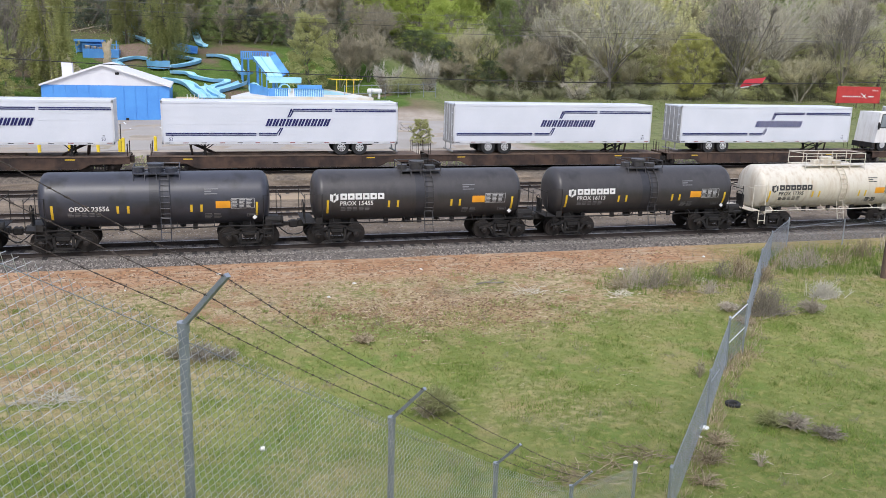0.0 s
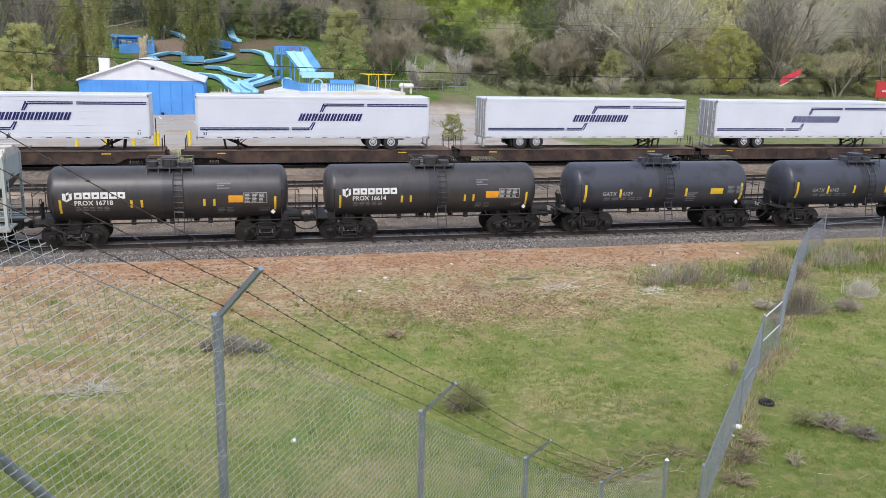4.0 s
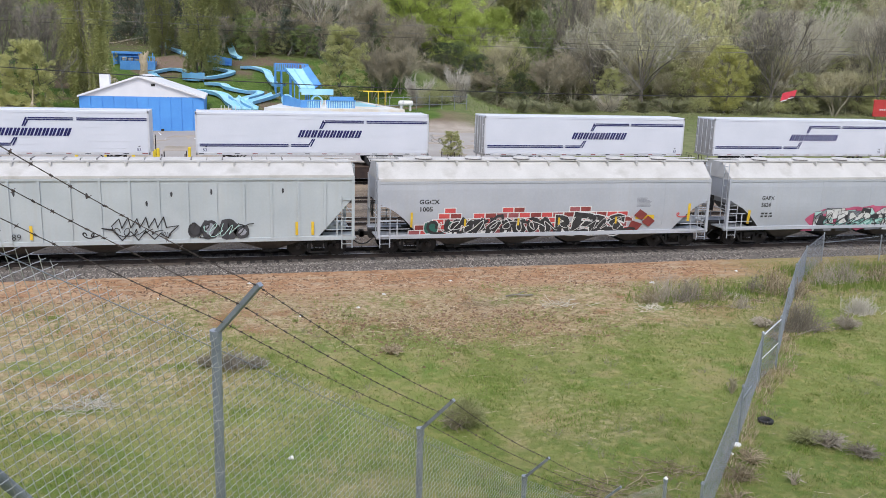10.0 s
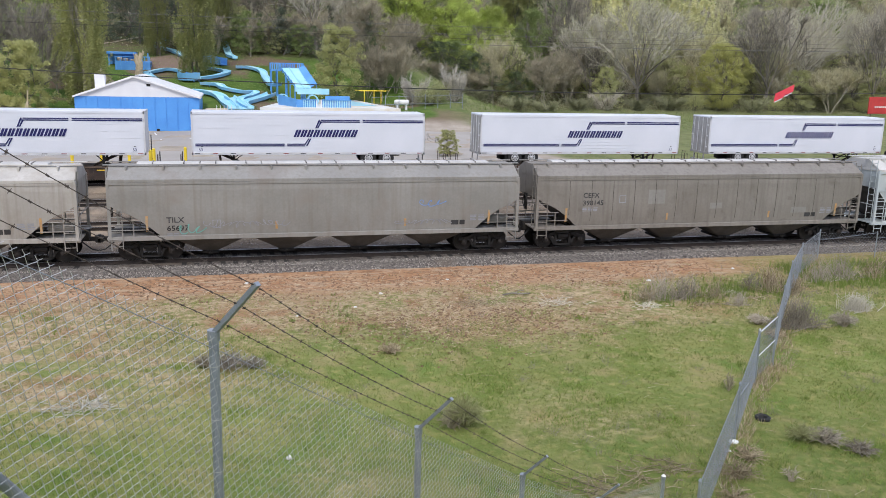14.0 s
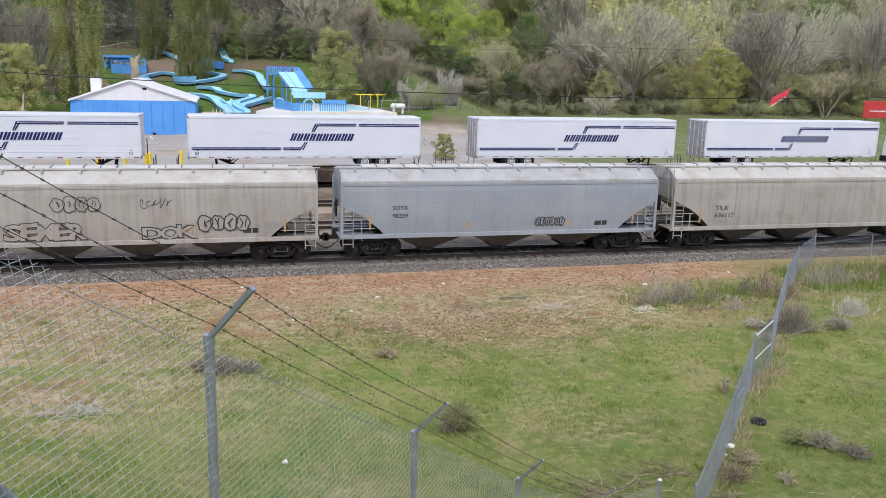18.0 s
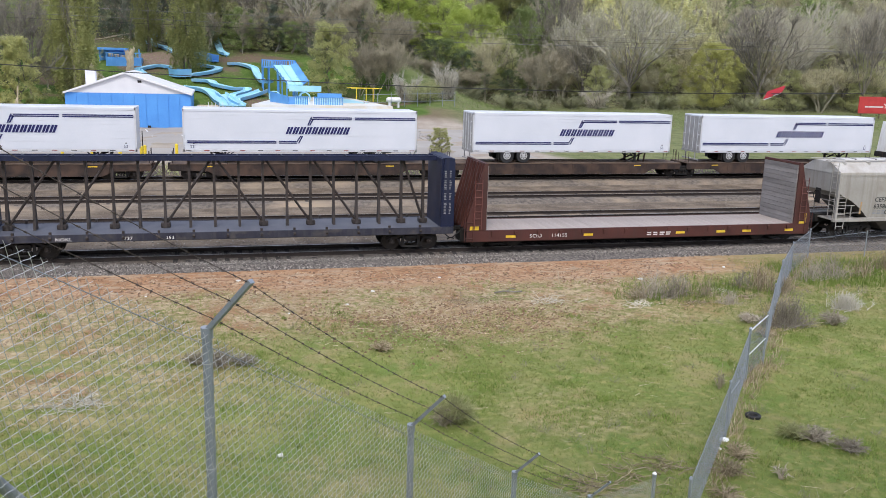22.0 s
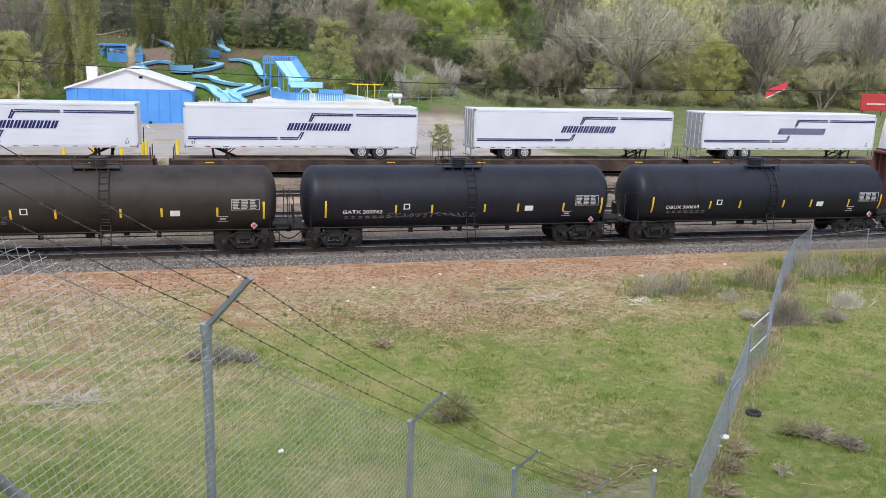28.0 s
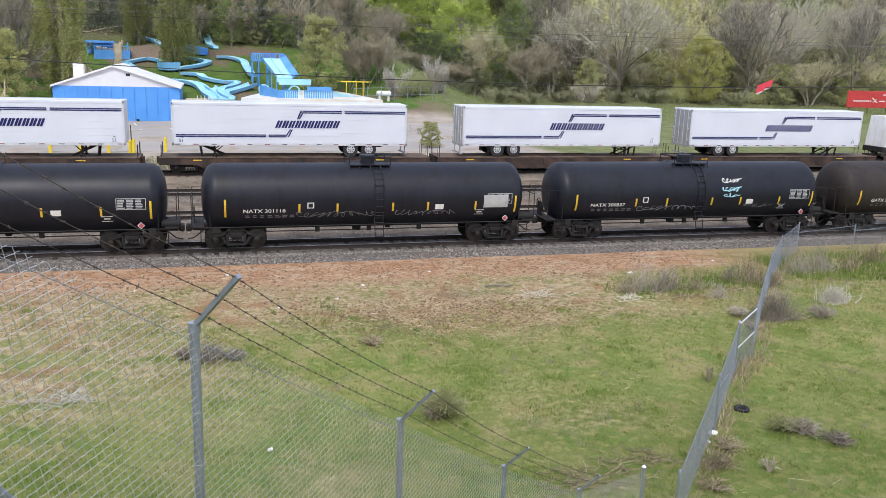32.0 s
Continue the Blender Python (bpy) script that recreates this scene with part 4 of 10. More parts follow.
def tank_car(kind, material, label, store={}):
    """A tank car without its markings. kind: short, long or white."""
    L, R, zc, tx = {"short": (9.6, 1.19, 2.12, 3.82), "medium": (10.1, 1.19, 2.12, 4.0), "long": (15.0, 1.49, 2.22, 6.05), "white": (9.8, 1.19, 2.14, 3.85)}[kind]
    root = thing("tank_car", label, "tank car", "cars of the freight train")
    key = (kind, material.name)
    if key in store:
        src = store[key]
        root_new = copy_thing(src, Matrix.Identity(4))
        bpy.data.objects.remove(root)
        root_new["label"] = label
        for o in list(root_new.children_recursive):
            if o.name.split(".")[0] in ("lettering", "marking", "graffiti", "reflector", "placard", "orange_panel"):
                bpy.data.objects.remove(o)
        return root_new, L, R, zc
    store[key] = root
    pale = kind == "white"
    fit = CREAM if pale else material
    part("tank_shell", lathe_x(bmesh.new(), tank_shell(L, R, zc), 48, 0, zc), material, root, smooth=True)
    # saddles, stub sills, body bolsters
    for s in (-1, 1):
        bm = bmesh.new()
        box(bm, s * tx - 0.28, s * tx + 0.28, -R * 0.5, R * 0.5, 0.74, zc - R * 0.75, 0.03)
        part("saddle", bm, fit if pale else GREASE, root)
        bm = bmesh.new()
        a, b = s * (tx - 0.9), s * (L / 2 + (0.62 if kind != "long" else 0.42))
        box(bm, min(a, b), max(a, b), -0.24, 0.24, 0.72, 1.02, 0.02)
        part("stub_sill", bm, GREASE, root)
        coupler(root, s * (5.82 if kind != "long" else L / 2 + 0.6), s)
        truck(root, s * tx)
        # end platform, hand rails, step
        bm = bmesh.new()
        e = s * (L / 2 + 0.2)
        box(bm, e - 0.28, e + 0.28, -1.25, 1.25, 1.02, 1.06)
        part("end_platform", bm, fit if pale else GREASE, root)
        bm = bmesh.new()
        for yy in (-1.25, 1.25):
            bent(bm, [(e - s * 0.55, yy, 1.04), (e - s * 0.55, yy, zc + 0.25), (e + s * 0.22, yy, zc + 0.25), (e + s * 0.22, yy, 1.04)], 0.02, 5)
        bent(bm, [(e + s * 0.22, -1.25, zc + 0.1), (e + s * 0.22, 1.25, zc + 0.1)], 0.02, 5)
        part("end_handrail", bm, fit if pale else GREASE, root)
        ladder(root, s * (L / 2 - 0.15), -1.32, 0.34, 1.05, 0.4, fit if pale else GREASE, rungs=2, name="step")
        # placard holder at the end
        bm = bmesh.new()
        a = s * (tx + 0.85)
        box(bm, a - 0.14, a + 0.14, -R * 0.62 - 0.56, -R * 0.62 - 0.53, zc - R * 0.93, zc - R * 0.93 + 0.28)
        part("placard_holder", bm, GREASE, root)
    # brake reservoir and hand brake at one end
    bm = bmesh.new()
    rod(bm, (L / 2 - 0.25, -0.72, 1.16), (L / 2 + 0.55, -0.72, 1.16), 0.19, 14)
    part("air_reservoir", bm, GREASE, root, smooth=False)
    bm = bmesh.new()
    e = -(L / 2 + 0.32)
    box(bm, e - 0.02, e + 0.02, -0.3, 0.3, 1.0, 1.75)
    bent(bm, [(e - 0.06, 0.3 * math.cos(a), 1.62 + 0.3 * math.sin(a)) for a in [i * math.pi / 6 for i in range(13)]], 0.02, 5)
    part("hand_brake", bm, GREASE, root)
    # side running pipes and brackets under the tank
    bm = bmesh.new()
    for yy in (-1.22, 1.22):
        rod(bm, (-L / 2, yy, 1.02), (L / 2, yy, 1.02), 0.026, 5)
        for i in range(6):
            x = -L / 2 + 0.9 + i * (L - 1.8) / 5
            rod(bm, (x, yy, 1.02), (x, yy * 0.72, zc - R * 0.80), 0.022, 5)
    part("side_handrail", bm, fit if pale else GREASE, root)
    # fittings on top: housing with lid, walkway and rails
    top = zc + R
    bm = bmesh.new()
    rod(bm, (0.0 if kind == "long" else -0.05, 0, top - 0.1), (0.0 if kind == "long" else -0.05, 0, top + 0.30), 0.33, 18)
    h = part("fittings_housing", bm, fit, root)
    bm = bmesh.new()
    rod(bm, (0.0 if kind == "long" else -0.05, 0, top + 0.30), (0.0 if kind == "long" else -0.05, 0, top + 0.37), 0.37, 18)
    part("housing_lid", bm, fit, h)
    if kind != "long":
        bm = bmesh.new()
        rod(bm, (-0.75, 0, top - 0.1), (-0.75, 0, top + 0.2), 0.24, 14)
        rod(bm, (0.6, 0, top - 0.1), (0.6, 0, top + 0.16), 0.28, 14)
        part("manway", bm, fit, root)
    w = 0.95 if kind != "white" else 1.9
    bm = bmesh.new()
    for s in (-1, 1):
        box(bm, -w, w, s * 0.42 - (0.3 if s < 0 else 0), s * 0.42 + (0.3 if s > 0 else 0), top - 0.04, top + 0.0)
        for i in range(5):
            x = -w + i * w / 2
            rod(bm, (x, s * 0.7, top - 0.02), (x, s * 0.78, zc + math.sqrt(max(0.01, R * R - 0.61))), 0.025, 5)
    part("walkway", bm, fit, root)
    bm = bmesh.new()
    hr = 0.62 if pale else (0.28 if kind == "short" else 0.34)
    for s in (-1, 1):
        for i in range(5 if pale else 3):
            x = -w + i * (w / 2 if pale else w)
            rod(bm, (x, s * 0.72, top), (x, s * 0.72, top + hr), 0.022, 5)
        for zz in ((hr, hr * 0.5) if pale else (hr,)):
            rod(bm, (-w, s * 0.72, top + zz), (w, s * 0.72, top + zz), 0.022, 5)
    for e in (-w, w):
        rod(bm, (e, -0.72, top + hr), (e, 0.72, top + hr), 0.022, 5)
    part("top_handrail", bm, fit, root)
    # ladders over the side
    for s in (-1, 1):
        bm = bmesh.new()
        for xx in (0.12, 0.52):
            pts = []
            for i in range(9):
                a = math.radians(28 + i * 12)
                pts.append((xx, s * (R + 0.05) * math.sin(a), zc + (R + 0.05) * math.cos(a)))
            pts.append((xx, s * (R + 0.06), 0.45))
            bent(bm, pts, 0.022, 5)
        for i in range(9):
            a = math.radians(30 + i * 12)
            rod(bm, (0.12, s * (R + 0.06) * math.sin(a), zc + (R + 0.06) * math.cos(a)), (0.52, s * (R + 0.06) * math.sin(a), zc + (R + 0.06) * math.cos(a)), 0.016, 5)
        for i in range(4):
            z = 0.5 + i * 0.33
            rod(bm, (0.12, s * (R + 0.06), z), (0.52, s * (R + 0.06), z), 0.016, 5)
        part("side_ladder", bm, fit, root)
    # bottom outlet and a broad saddle band
    for x, drop, r in ((-0.5, 0.18, 0.2), (1.0, 0.1, 0.13)):
        bm = bmesh.new()
        rod(bm, (x, 0, zc - R - drop), (x, 0, zc - R + 0.1), r, 12)
        part("bottom_outlet", bm, GREASE, root)
    bm = bmesh.new()
    for i in range(5):
        x = -L * 0.32 + i * L * 0.16
        box(bm, x - 0.1, x + 0.1, -0.6, -0.5, zc - R - 0.12, zc - R * 0.8)
    rod(bm, (-L * 0.34, -0.55, zc - R - 0.06), (L * 0.34, -0.55, zc - R - 0.06), 0.025, 5)
    part("brake_rigging", bm, GREASE, root)
    return root, L, R, zc


def round_side(R, zc):
    return lambda z: -math.sqrt(max(0.02, (R + 0.004) ** 2 - (z - zc) ** 2))


def outline(x0, x1, z0, z1, material, root, S, t=0.022):
    """A thin painted frame round a table of small print."""
    for q in ((x0, x1, z0, z0 + t), (x0, x1, z1 - t, z1), (x0, x0 + t, z0, z1), (x1 - t, x1, z0, z1)):
        decal("marking", [q], material, root, S, 2)


def mark_tank(root, L, R, zc, mark, style, ink=None):
    """Markings on the near side of a tank car."""
    S = round_side(R, zc)
    small = ink or DULLDECAL
    ink = ink or DECAL
    if style in ("logo", "plain_orange", "white"):
        lx = -L / 2 + 0.72
        if style != "plain_orange":
            # company device and name as plain blocks
            dark = DARKDECAL if style == "white" else DECAL
            o = [[(lx, 2.06), (lx + 0.14, 1.98), (lx + 0.14, 2.32), (lx, 2.34)], [(lx + 0.16, 1.94), (lx + 0.26, 2.02), (lx + 0.26, 2.38), (lx + 0.16, 2.34)], [(lx + 0.28, 2.02), (lx + 0.38, 2.08), (lx + 0.38, 2.34), (lx + 0.28, 2.30)]]
            polys("marking", o, dark, root, S, 0.008)
            q = []
            for i in range(6):
                a = lx + 0.47 + i * 0.345
                z0, z1, t = 2.08, 2.36, 0.095
                q += [(a, a + t, z0, z1), (a + 0.30 - t, a + 0.30, z0, z1), (a + t, a + 0.30 - t, z1 - t, z1), (a + t, a + 0.30 - t, z0, z0 + t)]
            decal("marking", q, dark, root, S, 2, 0.008)
        lettering(mark, lx + (0.45 if style != "plain_orange" else 0.55), 1.81 if style != "plain_orange" else 1.80, 0.20, ink, root, S, 1.0, 0.006)
        decal("marking", bar_rows(lx + 0.5, lx + 1.9, 1.54, 1.74, 3, 5, 0.4, 3), small, root, S, 1)
        dull = small
        for x, z0, z1 in ((-L / 2 + 0.62, 1.44, 2.07), (-1.6, 1.67, 2.0), (-1.18, 1.67, 2.0), (1.4, 1.67, 2.0), (1.82, 1.67, 2.0), (L / 2 - 0.62, 1.44, 2.07)):
            decal("reflector", [(x - 0.05, x + 0.05, z0, z1)], YELLOW, root, S)
        decal("orange_panel", [(2.42, 3.04, 1.82, 2.14)], ORANGE, root, S)
        table = small if style == "white" else GREYDECAL
        decal("marking", bar_rows(3.12, 4.03, 1.83, 2.21, 6, 3, 0.45, 5), table, root, S, 1)
        outline(3.07, 4.08, 1.79, 2.25, table, root, S)
        decal("marking", [(1.95, 2.25, 2.54, 2.59), (1.95, 2.55, 2.64, 2.68), (1.95, 2.5, 2.44, 2.48)], dull, root, S, 1)
        decal("marking", bar_rows(1.95, 2.75, 1.32, 1.60, 4, 2, 0.4, 6), small, root, S, 1)
        decal("marking", [(3.75, 4.2, 1.38, 1.40), (3.75, 4.2, 1.52, 1.54), (3.75, 3.78, 1.40, 1.52), (4.17, 4.2, 1.40, 1.52), (3.84, 4.12, 1.43, 1.49)], dull, root, S, 1)
        if style == "white":
            pass
        bm = bmesh.new()
        x = L / 2 - 0.72
        for k in range(1):
            prism(bm, [(x, 1.26), (x + 0.11, 1.37), (x, 1.48), (x - 0.11, 1.37)], S(1.37) - 0.18, S(1.37) - 0.165)
        part("placard", bm, DECAL, root, "white diamond placard")
    elif style == "plain":
        lettering(mark.split()[0], -L / 2 + 1.5, 1.80, 0.19, GREYDECAL, root, S, 1.0)
        lettering(mark.split()[1], -L / 2 + 2.55, 1.80, 0.19, GREYDECAL, root, S, 1.0)
        decal("marking", bar_rows(-L / 2 + 1.6, -L / 2 + 3.8, 1.54, 1.72, 2, 5, 0.5, 7), small, root, S, 1)
        for x in (-L / 2 + 0.62, -L / 2 + 2.45, -0.75, 1.2, L / 2 - 0.5):
            e = 0.22 if abs(x) > L / 2 - 1 else 0.0
            decal("reflector", [(x - 0.06, x + 0.06, 1.70 - e, 2.12 + e)], YELLOW, root, S)
        decal("orange_panel", [(2.55, 3.25, 1.80, 2.10)], YELLOW, root, S)
        decal("marking", bar_rows(3.5, 4.5, 1.80, 2.22, 6, 2, 0.4, 8), small, root, S, 1)
        decal("marking", bar_rows(1.25, 1.95, 1.42, 1.92, 5, 1, 0.4, 9), small, root, S, 1)
        bm = bmesh.new()
        x = L / 2 - 0.72
        prism(bm, [(x, 1.26), (x + 0.11, 1.37), (x, 1.48), (x - 0.11, 1.37)], S(1.37) - 0.18, S(1.37) - 0.165)
        part("placard", bm, DECAL, root, "white diamond placard")
    elif style == "long":
        lettering(mark, -L / 2 + 1.75, 1.68, 0.165, ink, root, S, 1.3, 0.003)
        decal("marking", bar_rows(-L / 2 + 1.85, -L / 2 + 4.1, 1.42, 1.58, 2, 7, 0.6, 12), small, root, S, 1)
        for i, x in enumerate((-L / 2 + 1.0, -L / 2 + 4.2, -1.6, 0.95, 2.6, 4.9, L / 2 - 0.62)):
            a, b = (1.5, 2.3) if i in (0, 6) else (1.66, 2.06)
            decal("reflector", [(x - 0.045, x + 0.045, a, b)], YELLOW, root, S)
        decal("marking", bar_rows(L / 2 - 1.95, L / 2 - 0.85, 1.97, 2.38, 6, 3, 0.4, 14), GREYDECAL, root, S, 1)
        outline(L / 2 - 2.0, L / 2 - 0.8, 1.93, 2.42, GREYDECAL, root, S)
        decal("marking", [(L / 2 - 2.6, L / 2 - 2.15, 1.4, 1.43), (L / 2 - 2.6, L / 2 - 2.15, 1.62, 1.65), (L / 2 - 2.5, L / 2 - 2.25, 1.5, 1.56)], ink, root, S, 1)
        bm = bmesh.new()
        x = L / 2 - 1.05
        prism(bm, [(x, 1.05), (x + 0.15, 1.2), (x, 1.35), (x - 0.15, 1.2)], S(1.2) - 0.2, S(1.2) - 0.185)
        part("placard", bm, DECAL, root, "red and white diamond placard")
        bm = bmesh.new()
        prism(bm, [(x, 1.08), (x + 0.12, 1.2), (x, 1.32), (x - 0.12, 1.2)], S(1.2) - 0.21, S(1.2) - 0.2)
        part("placard", bm, REDDECAL, root, "red centre of the placard")
        decal("marking", [(-L / 2 + 4.55, -L / 2 + 4.6, 1.85, 2.12), (-L / 2 + 4.8, -L / 2 + 4.85, 1.85, 2.12), (-L / 2 + 4.6, -L / 2 + 4.8, 2.08, 2.12), (-L / 2 + 4.6, -L / 2 + 4.8, 1.85, 1.89)], ink, root, S, 1)
        decal("marking", [(2.95, 3.35, 1.7, 1.95)], WHITEPAINT, root, S, 2)


def hopper(name_label, L, zb, ze, zt, width, cut, mid, body, roofm, sidef, ribs=0, panels=0, chutes=4, round_end=False, ledge=0.0):
    """A covered hopper. sidef(z) is the half-width at z; cut and mid shape the sloping ends."""
    root = thing("hopper_car", name_label, "hopper car", "cars of the freight train")
    h = L / 2
    # the box: rings of half-length and half-width
    levels = [zb + (ze - zb) * i / 12 for i in range(13)]

    def half_len(z):
        if z >= mid:
            return h
        t = (mid - z) / (mid - zb)
        return h - cut * (t if not round_end else t ** 0.62)

    bm = bmesh.new()
    rings = []
    for z in levels:
        a, w = half_len(z), sidef(z)
        n = 10
        top = [(-a + 2 * a * i / n, -w) for i in range(n + 1)]
        rings.append([bm.verts.new((x, y, z)) for x, y in top + [(x, -y) for x, y in top[::-1]]])
    for p, q in zip(rings, rings[1:]):
        for i in range(len(p)):
            bm.faces.new((p[i], p[(i + 1) % len(p)], q[(i + 1) % len(p)], q[i]))
    bm.faces.new(rings[0][::-1])
    bm.faces.new(rings[-1])
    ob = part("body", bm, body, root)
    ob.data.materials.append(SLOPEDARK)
    # sloping ends below mid: their shade is put into a darker material
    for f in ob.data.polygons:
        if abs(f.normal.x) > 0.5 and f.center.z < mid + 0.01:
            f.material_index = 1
    # roof: eave beam, slope, flat top with running boards and hatches
    we = sidef(ze) + 0.03
    bm = bmesh.new()
    prof = [(-we, ze - 0.06), (-we, ze + 0.05), (-we * 0.93, ze + 0.10), (-we * 0.42, zt), (we * 0.42, zt), (we * 0.93, ze + 0.10), (we, ze + 0.05), (we, ze - 0.06)]
    a = [bm.verts.new((-h - 0.02, y, z)) for y, z in prof]
    b = [bm.verts.new((h + 0.02, y, z)) for y, z in prof]
    for i in range(len(prof)):
        bm.faces.new((a[i], a[(i + 1) % len(prof)], b[(i + 1) % len(prof)], b[i]))
    bm.faces.new(a)
    bm.faces.new(b[::-1])
    part("roof", bm, roofm, root, "chalky sloped roof")
    k = max(8, int(L / 1.45))
    for i in range(k):
        x = -h + 0.7 + i * (L - 1.4) / (k - 1)
        for s in (-1, 1):
            bm = bmesh.new()
            prism(bm, [(x - 0.025, zt - 0.17), (x + 0.025, zt - 0.17), (x + 0.05, zt + 0.02), (x - 0.05, zt + 0.02)], s * we * 0.62, s * we * 0.45)
            part("roof_bracket", bm, roofm, root)
    # long white trough covers end to end, with latches, and a running board on each side
    n = max(5, round((L - 2.2) / 2.6))
    for i in range(n):
        x0 = -h + 1.1 + i * (L - 2.2) / n
        x1 = x0 + (L - 2.2) / n - 0.05
        bm = bmesh.new()
        arch = [(-0.40, zt), (-0.40, zt + 0.05), (-0.28, zt + 0.11), (0.28, zt + 0.11), (0.40, zt + 0.05), (0.40, zt)]
        va, vb = [bm.verts.new((x0, y, z)) for y, z in arch], [bm.verts.new((x1, y, z)) for y, z in arch]
        for k in range(6):
            bm.faces.new((va[k], va[(k + 1) % 6], vb[(k + 1) % 6], vb[k]))
        bm.faces.new(va)
        bm.faces.new(vb[::-1])
        hatch = part("hatch_cover", bm, ROOFWHITE, root, "chalky white trough hatch cover")
        if round_end and zt > 4.2:
            bm = bmesh.new()
            x = (x0 + x1) / 2
            rod(bm, (x, -0.3, zt + 0.05), (x, -0.3, zt + 0.13), 0.40, 18)
            part("hatch_rim", bm, PLANKGREY, hatch)
            bm = bmesh.new()
            rod(bm, (x, -0.3, zt + 0.13), (x, -0.3, zt + 0.20), 0.44, 18, 0.36)
            part("hatch_lid", bm, ROOFWHITE, hatch)
        for k in range(0 if round_end and zt > 4.2 else 2):
            bm = bmesh.new()
            x = x0 + (x1 - x0) * (0.25 + 0.5 * k)
            box(bm, x - 0.025, x + 0.025, -0.42, 0.42, zt + 0.02, zt + 0.135, 0.01)
            part("hatch_latch", bm, PLANKGREY, hatch)
    for s in (-1, 1):
        bm = bmesh.new()
        box(bm, -h - 0.25, h + 0.25, min(s * we * 0.36, s * we * 0.47), max(s * we * 0.36, s * we * 0.47), zt + 0.04, zt + 0.075)
        for i in range(10):
            x = -h + i * L / 9
            rod(bm, (x, s * we * 0.42, zt - 0.08), (x, s * we * 0.42, zt + 0.05), 0.02, 4)
        part("running_board", bm, roofm, root)
    # side details
    side = lambda z: -sidef(min(max(z, zb), ze))
    for i in range(ribs):
        x = -h + cut * 0.42 + (i + 0.5) * (L - cut * 0.84) / ribs
        lo = zb
        if abs(x) > h - cut:
            lo = zb + (mid - zb) * (abs(x) - (h - cut)) / cut
        for s in (-1, 1):
            bm = bmesh.new()
            y = s * sidef(ze)
            box(bm, x - 0.05, x + 0.05, min(y, y + s * 0.06), max(y, y + s * 0.06), lo, ze - 0.06)
            part("side_rib", bm, body, root)
    for i in range(panels):
        x = -h + cut * 0.5 + (i + 0.5) * (L - cut) / panels
        vs = []
        bm = bmesh.new()
        for s in (-1, 1):
            zz = [zb + 0.3 + (ze - zb - 0.5) * j / 6 for j in range(7)]
            if abs(x) > h - cut:
                zz = [z for z in zz if half_len(z) > abs(x) + 0.05]
            for z0, z1 in zip(zz, zz[1:]):
                rod(bm, (x, s * sidef(z0), z0), (x, s * sidef(z1), z1), 0.014, 4)
        part("weld_seam", bm, CHUTE if ledge == 0 else body, root)
    for s in (-1, 1):
        y = s * sidef(ze)
        bm = bmesh.new()
        box(bm, -h, h, min(y, y + s * 0.055), max(y, y + s * 0.055), ze - 0.16, ze - 0.07)
        part("side_beam", bm, body, root)
        if ledge:
            bm = bmesh.new()
            box(bm, -h, h, min(y, y + s * 0.03), max(y, y + s * 0.03), ze - 0.34, ze - 0.26)
            part("side_beam", bm, body, root)
    for s in (-1, 1):
        bm = bmesh.new()
        y = s * (sidef(zb) + (0.09 if round_end else 0.03))
        box(bm, -h - 0.1, h + 0.1, min(y, y - s * 0.2), max(y, y - s * 0.2), zb - 0.12, zb + 0.07, 0.01)
        part("side_sill", bm, body, root)
    bm = bmesh.new()
    box(bm, -h - 0.25, h + 0.25, -0.26, 0.26, zb - 0.28, zb + 0.12)
    part("centre_sill", bm, GREASE, root)
    # hopper chutes
    span = L - 2 * cut - 0.6
    for i in range(chutes):
        x = -span / 2 + (i + 0.5) * span / chutes
        w = span / chutes * 0.47
        bm = bmesh.new()
        o = [(x - w, zb - 0.05), (x + w, zb - 0.05), (x + 0.32, 0.34), (x - 0.32, 0.34)]
        pr = [[bm.verts.new((xx, yy, zz)) for xx, zz in o] for yy in (-width / 2 + 0.12, width / 2 - 0.12)]
        pr[0][2].co.y, pr[0][3].co.y, pr[1][2].co.y, pr[1][3].co.y = -0.75, -0.75, 0.75, 0.75
        for j in range(4):
            bm.faces.new((pr[0][j], pr[0][(j + 1) % 4], pr[1][(j + 1) % 4], pr[1][j]))
        bm.faces.new(pr[0])
        bm.faces.new(pr[1][::-1])
        c = part("hopper_chute", bm, CHUTE, root)
        bm = bmesh.new()
        box(bm, x - 0.36, x + 0.36, -0.85, 0.85, 0.22, 0.34, 0.02)
        rod(bm, (x, -1.1, 0.28), (x, -0.8, 0.28), 0.05, 8)
        part("outlet_gate", bm, GREASE, c)
    # ends: corner posts, ladders, platforms, brake gear
    for s in (-1, 1):
        w = sidef(ze)
        for yy in (-1, 1):
            bm = bmesh.new()
            box(bm, s * h - 0.06, s * h + 0.06, yy * w - 0.06, yy * w + 0.06, zb - 0.05, ze)
            part("corner_post", bm, body, root)
            bm = bmesh.new()
            rod(bm, (s * (h - cut * 0.45), yy * (w - 0.03), zb), (s * (h - cut * 0.45), yy * (w - 0.03), mid - (mid - zb) * 0.45), 0.03, 5)
            part("platform_post", bm, body, root)
        for yy in (-1, 1):
            ladder(root, s * (h - 0.28), yy * (w + 0.04), zb - 0.5, mid + 0.1, 0.46, body, rungs=6, name="side_ladder")
        ladder(root, s * (h + 0.05), -w + 0.35, zb, zt, 0.42, body, "y", 10, "end_ladder")
        bm = bmesh.new()
        e = s * (h + 0.12)
        box(bm, min(s * (h - cut * 0.8), e), max(s * (h - cut * 0.8), e), -w, w, zb - 0.04, zb + 0.02)
        part("end_platform", bm, body, root)
